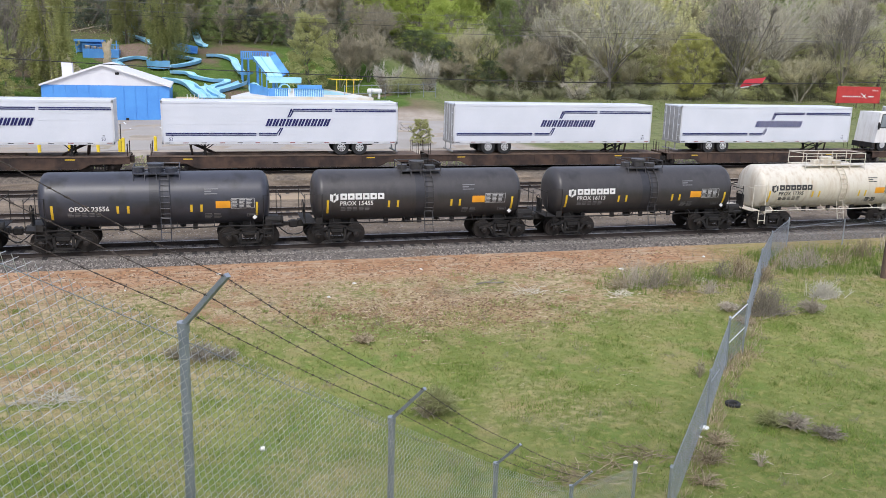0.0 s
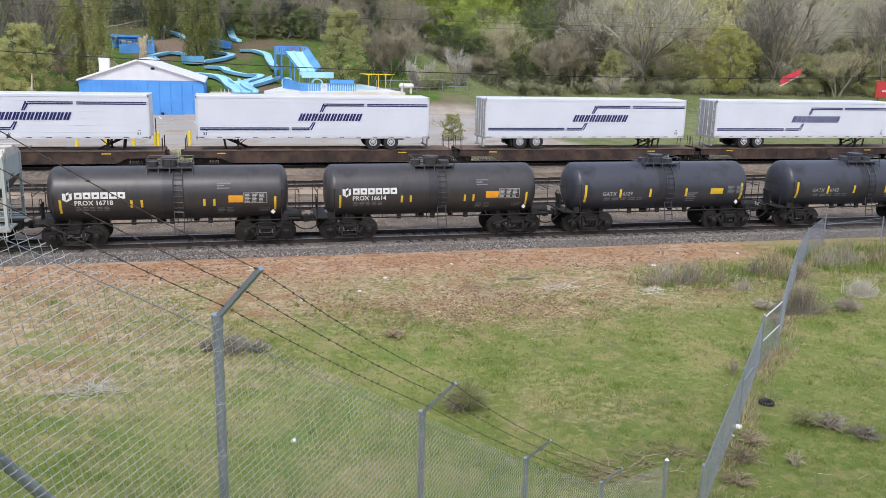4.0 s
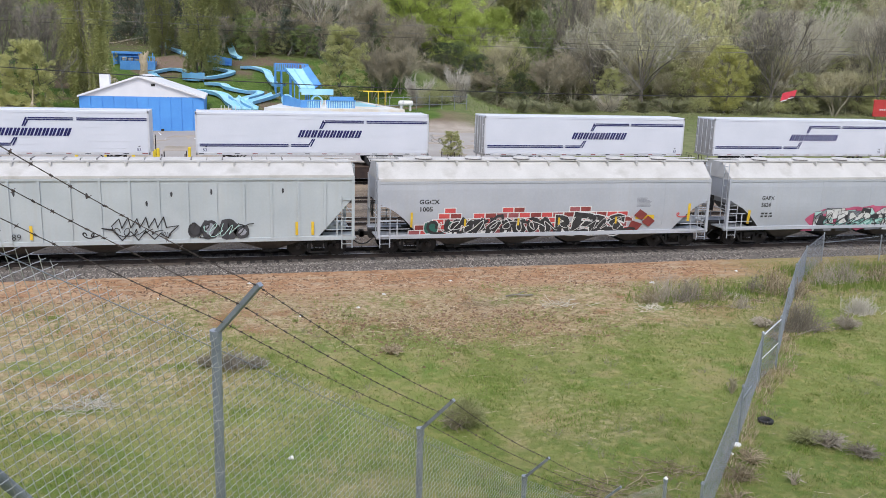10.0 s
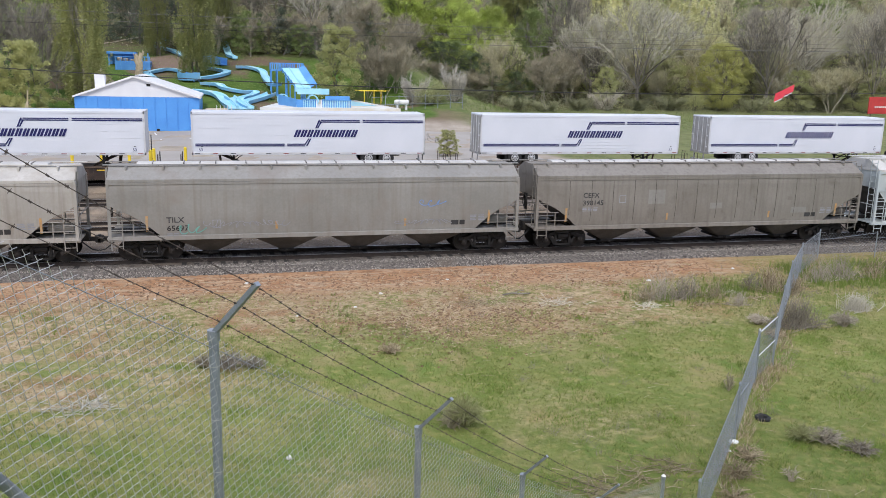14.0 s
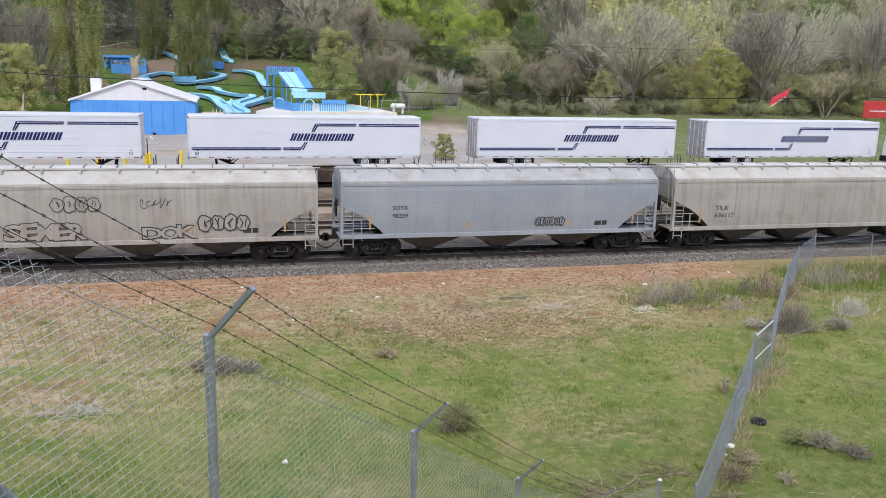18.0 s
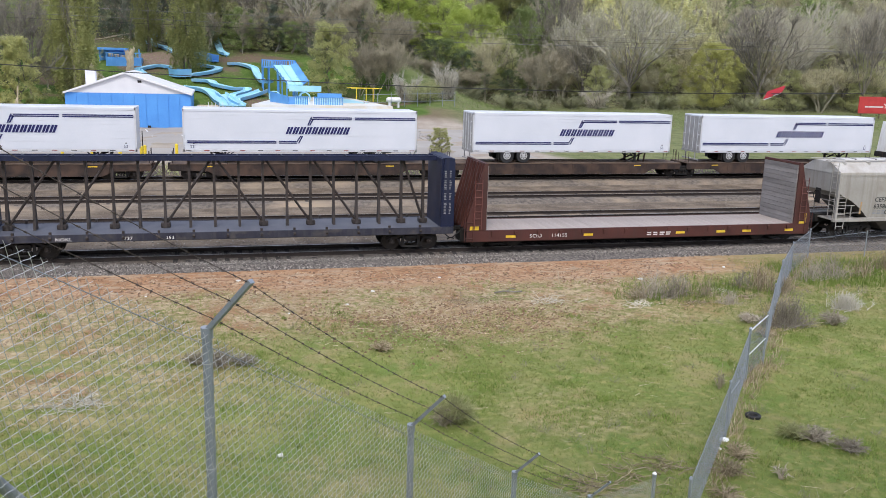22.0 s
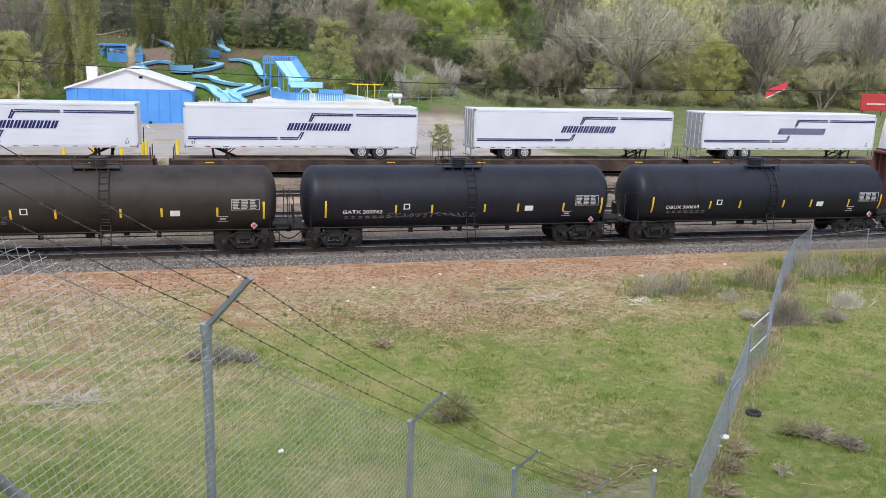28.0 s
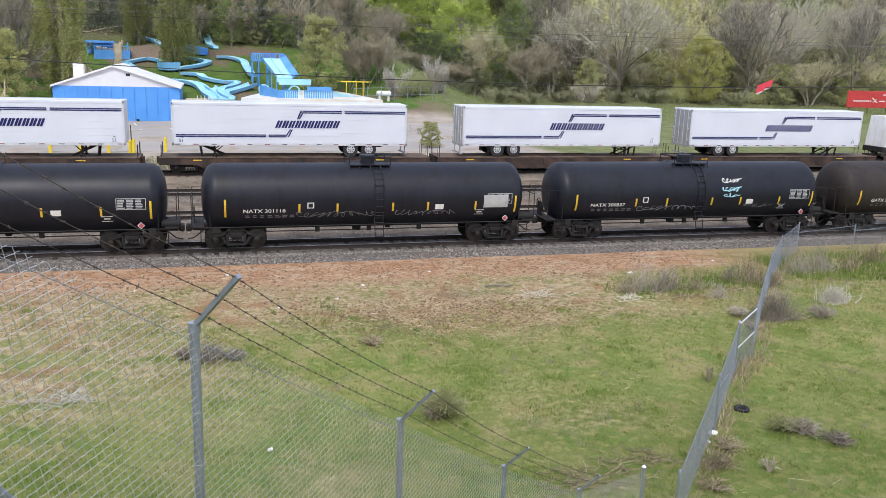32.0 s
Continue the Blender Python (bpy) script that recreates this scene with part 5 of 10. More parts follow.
        for i in range(3):
            z = zb + 0.35 + i * 0.4
            for yy in (-w, w):
                bm = bmesh.new()
                rod(bm, (s * h, yy, z), (s * (h - cut * (0.75 - 0.22 * i)), yy, z), 0.02, 5)
                part("grab_iron", bm, body, root)
        bm = bmesh.new()
        rod(bm, (s * (h + 0.04), -w, zb + 0.95), (s * (h + 0.04), w, zb + 0.95), 0.022, 5)
        part("end_rail", bm, body, root)
        coupler(root, s * (h + 0.62), s)
        truck(root, s * (h - 1.55))
    bm = bmesh.new()
    rod(bm, (h - 1.25, -0.7, zb + 0.42), (h - 0.25, -0.7, zb + 0.42), 0.2, 14)
    part("air_reservoir", bm, body, root)
    bm = bmesh.new()
    e = -(h + 0.1)
    bent(bm, [(e, 0.3 * math.cos(a), zb + 1.1 + 0.3 * math.sin(a)) for a in [i * math.pi / 6 for i in range(13)]], 0.022, 5)
    box(bm, e + 0.02, e + 0.06, -0.2, 0.2, zb + 0.7, zb + 1.5)
    part("hand_brake", bm, GREASE, root)
    return root, side


def flat_side(w):
    return lambda z: w


def flow_side(w, zb, ze, tuck):
    """A side that bulges gently and tucks in towards the sill."""
    return lambda z: w - tuck * max(0.0, 1 - (z - zb) / (0.55 * (ze - zb))) ** 2 - 0.05 * max(0.0, (z - (ze - 0.5)) / 0.5) ** 2


def centerbeam(label, L, paint, deck, beam):
    """A centre-beam lumber flat: deck, end bulkheads, a row of posts under a top chord."""
    root = thing("centerbeam_car", label, "lumber flatcar", "cars of the freight train")
    h, zd, zt = L / 2, 1.14, 4.38
    bm = bmesh.new()
    box(bm, -h, h, -1.42, 1.42, zd - 0.05, zd)
    part("deck", bm, deck, root)
    for s in (-1, 1):
        bm = bmesh.new()
        box(bm, -h, h, s * 1.42 - 0.04, s * 1.42 + 0.04, zd - 0.30, zd + 0.02, 0.01)
        part("side_sill", bm, NAVYSILL if paint is NAVY else paint, root)
        n = 13
        for i in range(n):
            x = -h + 1.6 + i * (L - 3.2) / (n - 1)
            bm = bmesh.new()
            box(bm, x - 0.05, x + 0.05, s * 1.42 - 0.03, s * 1.42 + 0.09, zd - 0.02, zd + 0.13)
            rod(bm, (x - 0.05, s * 1.5, zd - 0.12), (x + 0.05, s * 1.5, zd - 0.12), 0.07, 8)
            part("tie_down_winch", bm, BEAMDARK, root)
    bm = bmesh.new()
    box(bm, -h, h, -0.3, 0.3, zd - 0.55, zd - 0.05)
    for i in range(9):
        x = -h + 1.2 + i * (L - 2.4) / 8
        box(bm, x - 0.06, x + 0.06, -1.38, 1.38, zd - 0.3, zd - 0.06)
    part("underframe", bm, BEAMDARK, root)
    # bulkheads
    for s in (-1, 1):
        bm = bmesh.new()
        o = [(s * h, zd), (s * h, zt - 0.1), (s * (h - 0.18), zt), (s * (h - 0.5), zt), (s * (h - 0.62), zd)]
        prism(bm, o, -1.38, -1.30)
        prism(bm, o, 1.30, 1.38)
        box(bm, min(s * (h - 0.62), s * (h - 0.52)), max(s * (h - 0.62), s * (h - 0.52)), -1.3, 1.3, zd, zt - 0.05)
        box(bm, min(s * (h - 0.06), s * h), max(s * (h - 0.06), s * h), -1.3, 1.3, zd, zd + 0.5)
        box(bm, min(s * (h - 0.5), s * h), max(s * (h - 0.5), s * h), -1.36, 1.36, zt - 0.14, zt - 0.04)
        part("bulkhead", bm, paint, root)
        for i in range(5):
            bm = bmesh.new()
            y = -1.1 + i * 0.55
            box(bm, min(s * (h - 0.52), s * (h - 0.3)), max(s * (h - 0.52), s * (h - 0.3)), y - 0.05, y + 0.05, zd, zt - 0.15)
            part("bulkhead_rib", bm, paint, root)
        ladder(root, s * (h + 0.02), -1.1, zd, zt - 0.2, 0.4, paint, "y", 9, "end_ladder")
    # centre beam
    a, b = -h + 0.62, h - 0.62
    for y0, y1, z0, z1, nm in ((-0.338, 0.338, zt - 0.14, zt - 0.08, "top_plate"), (-0.40, -0.34, zt - 0.24, zt - 0.02, "top_chord"), (0.34, 0.40, zt - 0.24, zt - 0.02, "top_chord")):
        bm = bmesh.new()
        box(bm, a, b, y0, y1, z0, z1)
        part(nm, bm, paint, root)
    n = 18
    for i in range(n):
        x = a + 0.55 + i * (b - a - 1.1) / (n - 1)
        bm = bmesh.new()
        foot = [(-0.26, zd), (0.26, zd), (0.10, zd + 1.1), (0.10, zt - 0.15), (-0.10, zt - 0.15), (-0.10, zd + 1.1)]
        va, vb = [bm.verts.new((x - 0.055, y, z)) for y, z in foot], [bm.verts.new((x + 0.055, y, z)) for y, z in foot]
        for k in range(6):
            bm.faces.new((va[k], va[(k + 1) % 6], vb[(k + 1) % 6], vb[k]))
        bm.faces.new(va)
        bm.faces.new(vb[::-1])
        part("post", bm, beam, root)
    for i in range(n - 1):
        if i % 2:
            continue
        x0 = a + 0.55 + i * (b - a - 1.1) / (n - 1)
        x1 = a + 0.55 + min(i + 2, n - 1) * (b - a - 1.1) / (n - 1)
        if x0 + x1 > 0:
            x0, x1 = x1, x0
        bm = bmesh.new()
        rod(bm, (x0, 0.0, zd + 0.12), (x0 + (x1 - x0) * 0.95, 0.0, zt - 0.2), 0.06, 6)
        box(bm, x0 - 0.2, x0 + 0.2, -0.2, 0.2, zd, zd + 0.22, 0.03)
        part("brace", bm, beam, root)
    for i in range(20):
        x = a + 0.3 + i * (b - a - 0.6) / 19
        bm = bmesh.new()
        box(bm, x - 0.03, x + 0.03, -0.4, 0.4, zt - 0.07, zt - 0.03)
        part("top_crosspiece", bm, paint, root)
    for s in (-1, 1):
        coupler(root, s * (h + 0.36), s)
        truck(root, s * (h - 1.95))
    return root, zd, zt


def bulkhead_flat(label, L):
    root = thing("bulkhead_flatcar", label, "flatcar", "cars of the freight train")
    h, zd, zt = L / 2, 0.93, 4.12
    for s in (-1, 1):
        bm = bmesh.new()
        box(bm, -h, h, s * 1.45 - 0.05, s * 1.45 + 0.05, zd - 0.52, zd + 0.03, 0.01)
        part("side_sill", bm, MAROON, root)
        for i in range(15):
            x = -h + 1.3 + i * (L - 2.6) / 14
            bm = bmesh.new()
            box(bm, x - 0.07, x + 0.07, s * 1.5, s * 1.5 + s * 0.06, zd - 0.22, zd - 0.04) if s > 0 else box(bm, x - 0.07, x + 0.07, -1.56, -1.5, zd - 0.22, zd - 0.04)
            part("stake_pocket", bm, MAROON, root)
    bm = bmesh.new()
    box(bm, -h, h, -0.4, 0.4, zd - 0.7, zd - 0.1)
    part("centre_sill", bm, GREASE, root)
    n = 78
    pl = bmesh.new()
    w = (L - 2.0) / n
    box(pl, -w / 2 + 0.002, w / 2 - 0.002, -1.4, 1.4, -0.06, 0.0)
    me = bpy.data.meshes.new("deck_plank")
    pl.to_mesh(me)
    pl.free()
    me.materials.append(DECKWOOD)
    rnd = random.Random(4)
    for i in range(n):
        o = link("deck_plank", me, None, root)
        o.location = (-h + 1.0 + (i + 0.5) * w, 0, zd + 0.02 + rnd.uniform(-0.004, 0.004))
    for s in (-1, 1):
        i0, i1, i2 = s * h, s * (h - 0.95), s * (h - 0.42)
        for yy in (-1, 1):
            bm = bmesh.new()
            prism(bm, [(i0, zd + 0.034), (i1, zd + 0.034), (i1, zt), (i2 + s * -0.38, zt), (i0, zd + 0.5)], yy * 1.42, yy * 1.503)
            part("bulkhead_side", bm, MAROON, root)
        for i in range(6):
            bm = bmesh.new()
            y = -1.2 + i * 0.48
            prism(bm, [(i0 - s * 0.05, zd), (i1 + s * 0.08, zd), (i1 + s * 0.08, zt - 0.05), (i1 + s * 0.2, zt - 0.05)], y - 0.05, y + 0.05)
            part("bulkhead_brace", bm, MAROON, root)
        bm = bmesh.new()
        box(bm, min(i1, i1 + s * 0.14), max(i1, i1 + s * 0.14), -1.45, 1.45, zt - 0.1, zt)
        part("bulkhead_cap", bm, MAROON, root)
        for i in range(13):
            bm = bmesh.new()
            z = zd + 0.03 + i * (zt - zd - 0.15) / 13
            box(bm, min(i1 - s * 0.06, i1 + s * 0.02), max(i1 - s * 0.06, i1 + s * 0.02), -1.4, 1.4, z, z + (zt - zd - 0.15) / 13 - 0.012)
            part("bulkhead_plank", bm, PLANKGREY, root)
        ladder(root, s * (h - 0.1), -1.53, 0.4, zd + 0.6, 0.4, MAROON, rungs=3, name="step")
        ladder(root, s * (h - 0.52), -1.56, zd + 0.1, zt - 0.75, 0.34, REDCAR, rungs=7, name="side_ladder")
        coupler(root, s * (h + 0.6), s)
        truck(root, s * (h - 1.7))
    return root, zd


CARS = []  # (root, place along the train)


def put(root, u):
    CARS.append((root, u))
    return root


def build_train():
    # short tank cars at the head
    root, L, R, zc = tank_car("white", CREAM, "rust-stained white tank car with black lettering and railed top platform")
    mark_tank(root, L, R, zc, "PROX 17395", "white", DARKDECAL)
    put(root, 33.0)
    for mark, u, style in (("PROX 16113", 21.55, "logo"), ("PROX 15455", 9.85, "logo"), ("OFOX 23556", -1.9, "plain_orange"), ("GATX 6142", -13.35, "plain"),
                           ("GATX 6329", -25.1, "plain"), ("PROX 16614", -36.75, "logo"), ("PROX 16718", -48.5, "logo")):
        txt = {"logo": "black tank car with white block logo and orange panel", "plain_orange": "black tank car with plain white number and orange panel", "plain": "black tank car with white stencilled number and yellow reflectors"}[style]
        root, L, R, zc = tank_car("medium" if style == "logo" else "short", WARMBLACK if style == "logo" else BLACK, txt)
        mark_tank(root, L, R, zc, mark, style)
        put(root, u)
        # faint oil run down from the manway
        decal("marking", [(-0.32, 0.26, 1.2, zc + R * 0.96)], OILRUN, root, round_side(R, zc), 24, 0.012)
    # covered hoppers
    root, S = hopper("pale green ribbed covered hopper with rust-stained roof and graffiti", 17.4, 0.92, 3.84, 4.18, 3.1, 1.5, 2.75, HOPGREEN, ROOFRUST, flat_side(1.5), ribs=16, chutes=4)
    put(root, -63.65)
    G = lambda z: S(z) - 0.055
    for a, x, z in (("PL", -6.85, 1.42), ("CX", -5.95, 1.42), ("43", -6.85, 1.02), ("74", -5.95, 1.02), ("9", -5.1, 1.02)):
        lettering(a, x, z, 0.26, DARKDECAL, root, G)
    decal("reflector", [(-7.1, -6.98, 1.05, 1.7)], YELLOW, root, G)
    decal("reflector", [(2.3, 3.1, 1.25, 1.5)], YELLOW, root, G)
    tag_paint(root, G, -5.3, -2.6, 1.5, 1.88, 10, "blue", 21, 0.03)
    tag_paint(root, G, -3.0, -2.5, 1.0, 1.3, 2, "blue", 25, 0.03)
    piece(root, G, -2.4, 0.2, 0.98, 1.6, 4, ["white", "cream"], "charcoal", 22, pen=0.014)
    piece(root, G, 0.7, 3.2, 1.0, 1.6, 4, ["cream", "white", "grey"], "charcoal", 23, pen=0.014)
    piece(root, G, 3.6, 5.6, 1.0, 1.6, 3, ["yellow", "white", "cream"], "charcoal", 24, pen=0.014)
    tag_paint(root, G, 5.7, 6.2, 1.1, 1.4, 2, "blue", 26, 0.025)
    decal("marking", [(6.4, 6.6, 1.15, 1.5), (6.65, 6.85, 1.15, 1.5)], DARKDECAL, root, G)
    zb, ze = 0.98, 3.5
    root, S = hopper("light grey smooth-sided covered hopper with pink and mint graffiti", 16.6, zb, ze, 4.24, 3.1, 1.9, 2.35, HOPGREY, ROOFWHITE, flow_side(1.53, zb, ze, 0.16), panels=5, chutes=4, round_end=True, ledge=1)
    put(root, -82.0)
    lettering("GAPX", -6.45, 2.42, 0.2, DARKDECAL, root, S, 0.95, 0.008)
    lettering("5624", -6.45, 2.08, 0.2, DARKDECAL, root, S, 0.95, 0.008)
    decal("marking", bar_rows(-6.4, -5.7, 1.5, 1.8, 2, 3, 0.4, 2), DARKDECAL, root, S, 1)
    piece(root, S, -3.2, 3.8, 0.8, 1.9, 5, ["mint", "grey", "white", "charcoal"], "charcoal", 31, cloud="rose", pen=0.018)
    wildstyle(root, S, -3.0, 3.6, 0.82, 1.85, 7, "white", "charcoal", 33, 0.2, 0.03, 0.045)
    wildstyle(root, S, -1.4, 2.2, 0.84, 1.5, 3, "mint", "charcoal", 34, 0.16, 0.03, 0.065)
    tag_paint(root, S, -3.2, 3.7, 0.84, 1.8, 10, "charcoal", 35, 0.05, 0.08)
    tag_paint(root, S, -2.6, 3.2, 0.86, 1.5, 9, "teal", 36, 0.05, 0.078)
    polys("graffiti", [[(-3.9, 0.75), (-3.1, 0.75), (-2.7, 1.25), (-3.2, 1.2)], [(3.9, 0.75), (4.7, 0.75), (4.5, 1.1), (3.9, 1.2)]], SPRAYS["rose"], root, S, 0.012)
    decal("marking", bar_rows(5.15, 6.2, 1.98, 2.36, 7, 1, 0.5, 4), SPRAYS["grey"], root, S, 1)
    decal("marking", [(5.15, 5.75, 1.5, 1.75)], DARKDECAL, root, S, 1)
    decal("reflector", [(3.9, 4.9, 1.45, 1.7)], YELLOW, root, S)
    decal("reflector", [(7.0, 7.14, 1.3, 2.2)], YELLOW, root, S)
    decal("reflector", [(-7.15, -7.0, 1.2, 1.9)], YELLOW, root, S)
    zb, ze = 0.92, 3.52
    root, S = hopper("white smooth-sided covered hopper with black and red brick graffiti", 16.6, zb, ze, 4.28, 3.1, 1.9, 2.4, HOPGREY, ROOFWHITE, flow_side(1.53, zb, ze, 0.16), panels=5, chutes=4, round_end=True, ledge=1)
    put(root, -99.75)
    lettering("GGCX", -6.45, 2.42, 0.2, DARKDECAL, root, S, 1.15, 0.008)
    lettering("1005", -6.45, 2.08, 0.2, DARKDECAL, root, S, 1.15, 0.008)
    rnd = random.Random(8)
    bricks, mortar = {"red": [], "maroon": [], "brick": []}, []
    for r in range(5):
        for c in range(22):
            x = -6.9 + c * 0.56 + (r % 2) * 0.28
            z = 0.95 + r * 0.26
            if (r < 4 or (c // 2) % 3 == 1) and rnd.random() < 0.95 and x < 4.2 - 0.2 * r and x > -7.0 + 0.55 * max(0, r - 1):
                bricks[rnd.choice(("red", "maroon", "maroon", "brick", "red"))].append([(x, z), (x + 0.5, z), (x + 0.5, z + 0.21), (x, z + 0.21)])
                mortar.append([(x - 0.04, z - 0.04), (x + 0.54, z - 0.04), (x + 0.54, z + 0.25), (x - 0.04, z + 0.25)])
    polys("graffiti", mortar, SPRAYS["white"], root, S, 0.008)
    for c in bricks:
        polys("graffiti", bricks[c], SPRAYS[c], root, S, 0.012)
    wildstyle(root, S, -6.0, -4.7, 0.84, 1.8, 2, "pine", "white", 47, 0.3, 0.04, 0.018)
    for x, h in ((-6.85, 0.7), (-4.3, 0.35), (-1.7, 0.35), (0.35, 0.35), (3.3, 0.35)):
        decal("reflector", [(x, x + 0.1, 1.35, 1.35 + h)], YELLOW, root, S, 3, 0.07)
    wildstyle(root, S, -5.0, 0.1, 0.8, 1.9, 8, "black", "white", 41, 0.27, 0.035)
    spray_word(root, S, "REBS", 0.3, 3.8, 0.82, 1.9, SPRAYS["black"], SPRAYS["white"], 42, 0.055, 0.05, 0.05)
    polys("graffiti", [[(4.0, 1.0), (4.5, 0.9), (4.8, 1.3), (4.2, 1.5)]], SPRAYS["maroon"], root, S, 0.05)
    polys("graffiti", [[(4.3, 1.75), (4.75, 1.5), (5.0, 1.8), (4.6, 2.05)], [(4.75, 1.4), (5.15, 1.15), (5.45, 1.45), (5.05, 1.72)]], SPRAYS["maroon"], root, S, 0.05)
    tag_paint(root, S, -6.0, 0.2, 0.84, 1.86, 9, "black", 44, 0.13, 0.058)
    tag_paint(root, S, -5.6, 0.2, 0.84, 1.84, 9, "white", 45, 0.035, 0.064)
    tag_paint(root, S, 0.2, 4.2, 0.8, 1.2, 6, "black", 46, 0.12, 0.058)
    tag_paint(root, S, 0.3, 3.9, 0.84, 1.9, 6, "white", 49, 0.028, 0.064)
    decal("marking", bar_rows(4.4, 5.4, 2.15, 2.62, 8, 1, 0.5, 4), SPRAYS["grey"], root, S, 1)
    decal("reflector", [(4.4, 5.4, 1.55, 1.75)], YELLOW, root, S)
    decal("reflector", [(7.2, 7.34, 1.4, 2.3)], YELLOW, root, S)
    tag_paint(root, S, 6.5, 7.1, 1.45, 2.0, 1, "red", 43, 0.05)
    root, S = hopper("white ribbed covered hopper with black and grey graffiti", 17.75, 0.95, 3.72, 4.25, 3.1, 1.6, 2.75, HOPWHITE, ROOFWHITE, flat_side(1.5), ribs=14, chutes=4)
    put(root, -118.1)
    for a, x, z in (("FP", -6.95, 1.52), ("AX", -6.15, 1.52), ("89", -6.95, 1.1), ("00", -6.15, 1.1), ("89", -5.25, 1.1)):
        lettering(a, x, z, 0.27, DARKDECAL, root, lambda z: S(z) - 0.055)
    for x in (-7.2, -4.55, 6.3, 7.0):
        decal("reflector", [(x, x + 0.12, 1.1, 1.7)], YELLOW, root, lambda z: S(z) - 0.055)
    crown = [(-1.75, 1.55), (-1.3, 1.5), (-1.35, 1.65)]
    for i in range(6):
        crown += [(-1.05 + i * 0.36, 1.95 + 0.05 * (i % 2)), (-0.95 + i * 0.36, 1.55)]
    crown += [(1.35, 1.62), (1.05, 1.35), (0.9, 1.1), (0.6, 1.3), (0.35, 1.05), (0.0, 1.4), (-0.3, 1.02), (-0.6, 1.4), (-0.95, 1.02), (-1.3, 1.45), (-1.75, 1.55)]
    polys("graffiti", ribbon(crown, 0.045), SPRAYS["black"], root, S, 0.066)
    tag_paint(root, S, -1.2, 0.6, 1.15, 1.6, 5, "black", 52, 0.035, 0.066)
    lettering("2016", 0.55, 1.16, 0.2, DARKDECAL, root, lambda z: S(z) - 0.06, 0.8, 0.0, 0.3)
    blk = random.Random(12)
    polys("graffiti", [blob(blk, 2.0, 1.38, 0.32, 0.32), blob(blk, 2.65, 1.45, 0.4, 0.45), blob(blk, 3.4, 1.42, 0.42, 0.48), blob(blk, 4.0, 1.3, 0.34, 0.3)], SPRAYS["charcoal"], root, S, 0.064)
    polys("graffiti", [blob(blk, 2.65, 1.45, 0.2, 0.25), blob(blk, 4.0, 1.3, 0.18, 0.16)], SPRAYS["grey"], root, S, 0.067)
    tag_paint(root, S, 1.75, 4.3, 1.0, 1.85, 5, "black", 53, 0.05, 0.07)
    tag_paint(root, S, 2.3, 3.8, 1.1, 1.8, 4, "mint", 57, 0.025, 0.073)
    tag_paint(root, S, -2.5, -1.9, 1.1, 1.4, 2, "black", 54, 0.05)
    rnd = random.Random(5)
    for i in range(6):
        x, z = rnd.uniform(-7, 6), rnd.uniform(2.3, 3.2)
        polys("marking", [blob(rnd, x, z, 0.05, 0.12)], SPRAYS["charcoal"], root, S, 0.01)
    zb, ze = 1.10, 3.56
    for label, u, length, paint, mark, z, seed in (
            ("dirty tan covered hopper with a ribbed eave and dark streaks", -137.0, 17.9, HOPTAN, ("CEFX", "398145"), 2.55, 61),
            ("dusty grey-tan covered hopper with dark scribbled graffiti", -156.0, 18.1, HOPTAN2, ("TILX", "65697"), 1.75, 62),
            ("off-white covered hopper with dusty streaked sides", -175.3, 17.95, HOPCREAM, ("TILX", "636117"), 2.0, 63),
            ("pale blue smooth covered hopper with round-cut ends", -193.05, 15.5, HOPBLUE, ("SOYX", "98259"), 2.3, 64),
            ("cream covered hopper with black outlined graffiti", -210.95, 18.05, HOPCREAM, ("CEFX", "635864"), 2.05, 65)):
        smooth = seed == 64
        root, S = hopper(label, length, zb, ze, 4.08, 3.1, 2.1 if not smooth else 2.0, 2.4, paint, ROOFGREY if seed == 64 else ROOFCREAM if seed > 62 else paint, flow_side(1.53, zb, ze, 0.12), panels=14 if seed == 61 else 0, chutes=4 if not smooth else 3, round_end=True)
        put(root, u)
        x = -length / 2 + 2.3
        size = 0.19 if smooth else 0.235
        lettering(mark[0], x, z, size, DARKDECAL, root, S, 1.05, 0.006)
        lettering(mark[1], x, z - 0.37, size, DARKDECAL, root, S, 1.08, 0.006)
        decal("marking", bar_rows(x, x + 0.85, z - 0.68, z - 0.47, 3, 3, 0.35, seed), SPRAYS["grey"], root, S, 1)
        decal("marking", bar_rows(length / 2 - 2.3, length / 2 - 1.5, zb + 0.45, zb + 0.75, 4, 2, 0.4, seed + 3), SPRAYS["grey"], root, S, 1)
        decal("marking", [(x + 1.9, x + 2.25, z - 0.28, z - 0.25), (x + 1.9, x + 2.25, z + 0.06, z + 0.09), (x + 1.9, x + 1.93, z - 0.28, z + 0.09), (x + 2.22, x + 2.25, z - 0.28, z + 0.09)], SPRAYS["grey"], root, S, 1)
        decal("marking", [(length / 2 - 3.2, length / 2 - 2.85, zb + 0.28, zb + 0.5), (length / 2 - 2.8, length / 2 - 2.55, zb + 0.28, zb + 0.5)], DARKDECAL, root, S, 1)
        for k in (-0.42, -0.12, 0.2, 0.42):
            decal("reflector", [(length * k, length * k + 0.1, zb + 0.28, zb + (0.95 if abs(k) > 0.4 else 0.62))], AMBER, root, S)
        if seed == 61:
            decal("marking", [(-3.2, -2.3, 2.2, 2.9), (0.2, 0.9, 1.9, 2.2), (4.9, 5.8, 1.6, 1.9)], HOPTAN2, root, S)
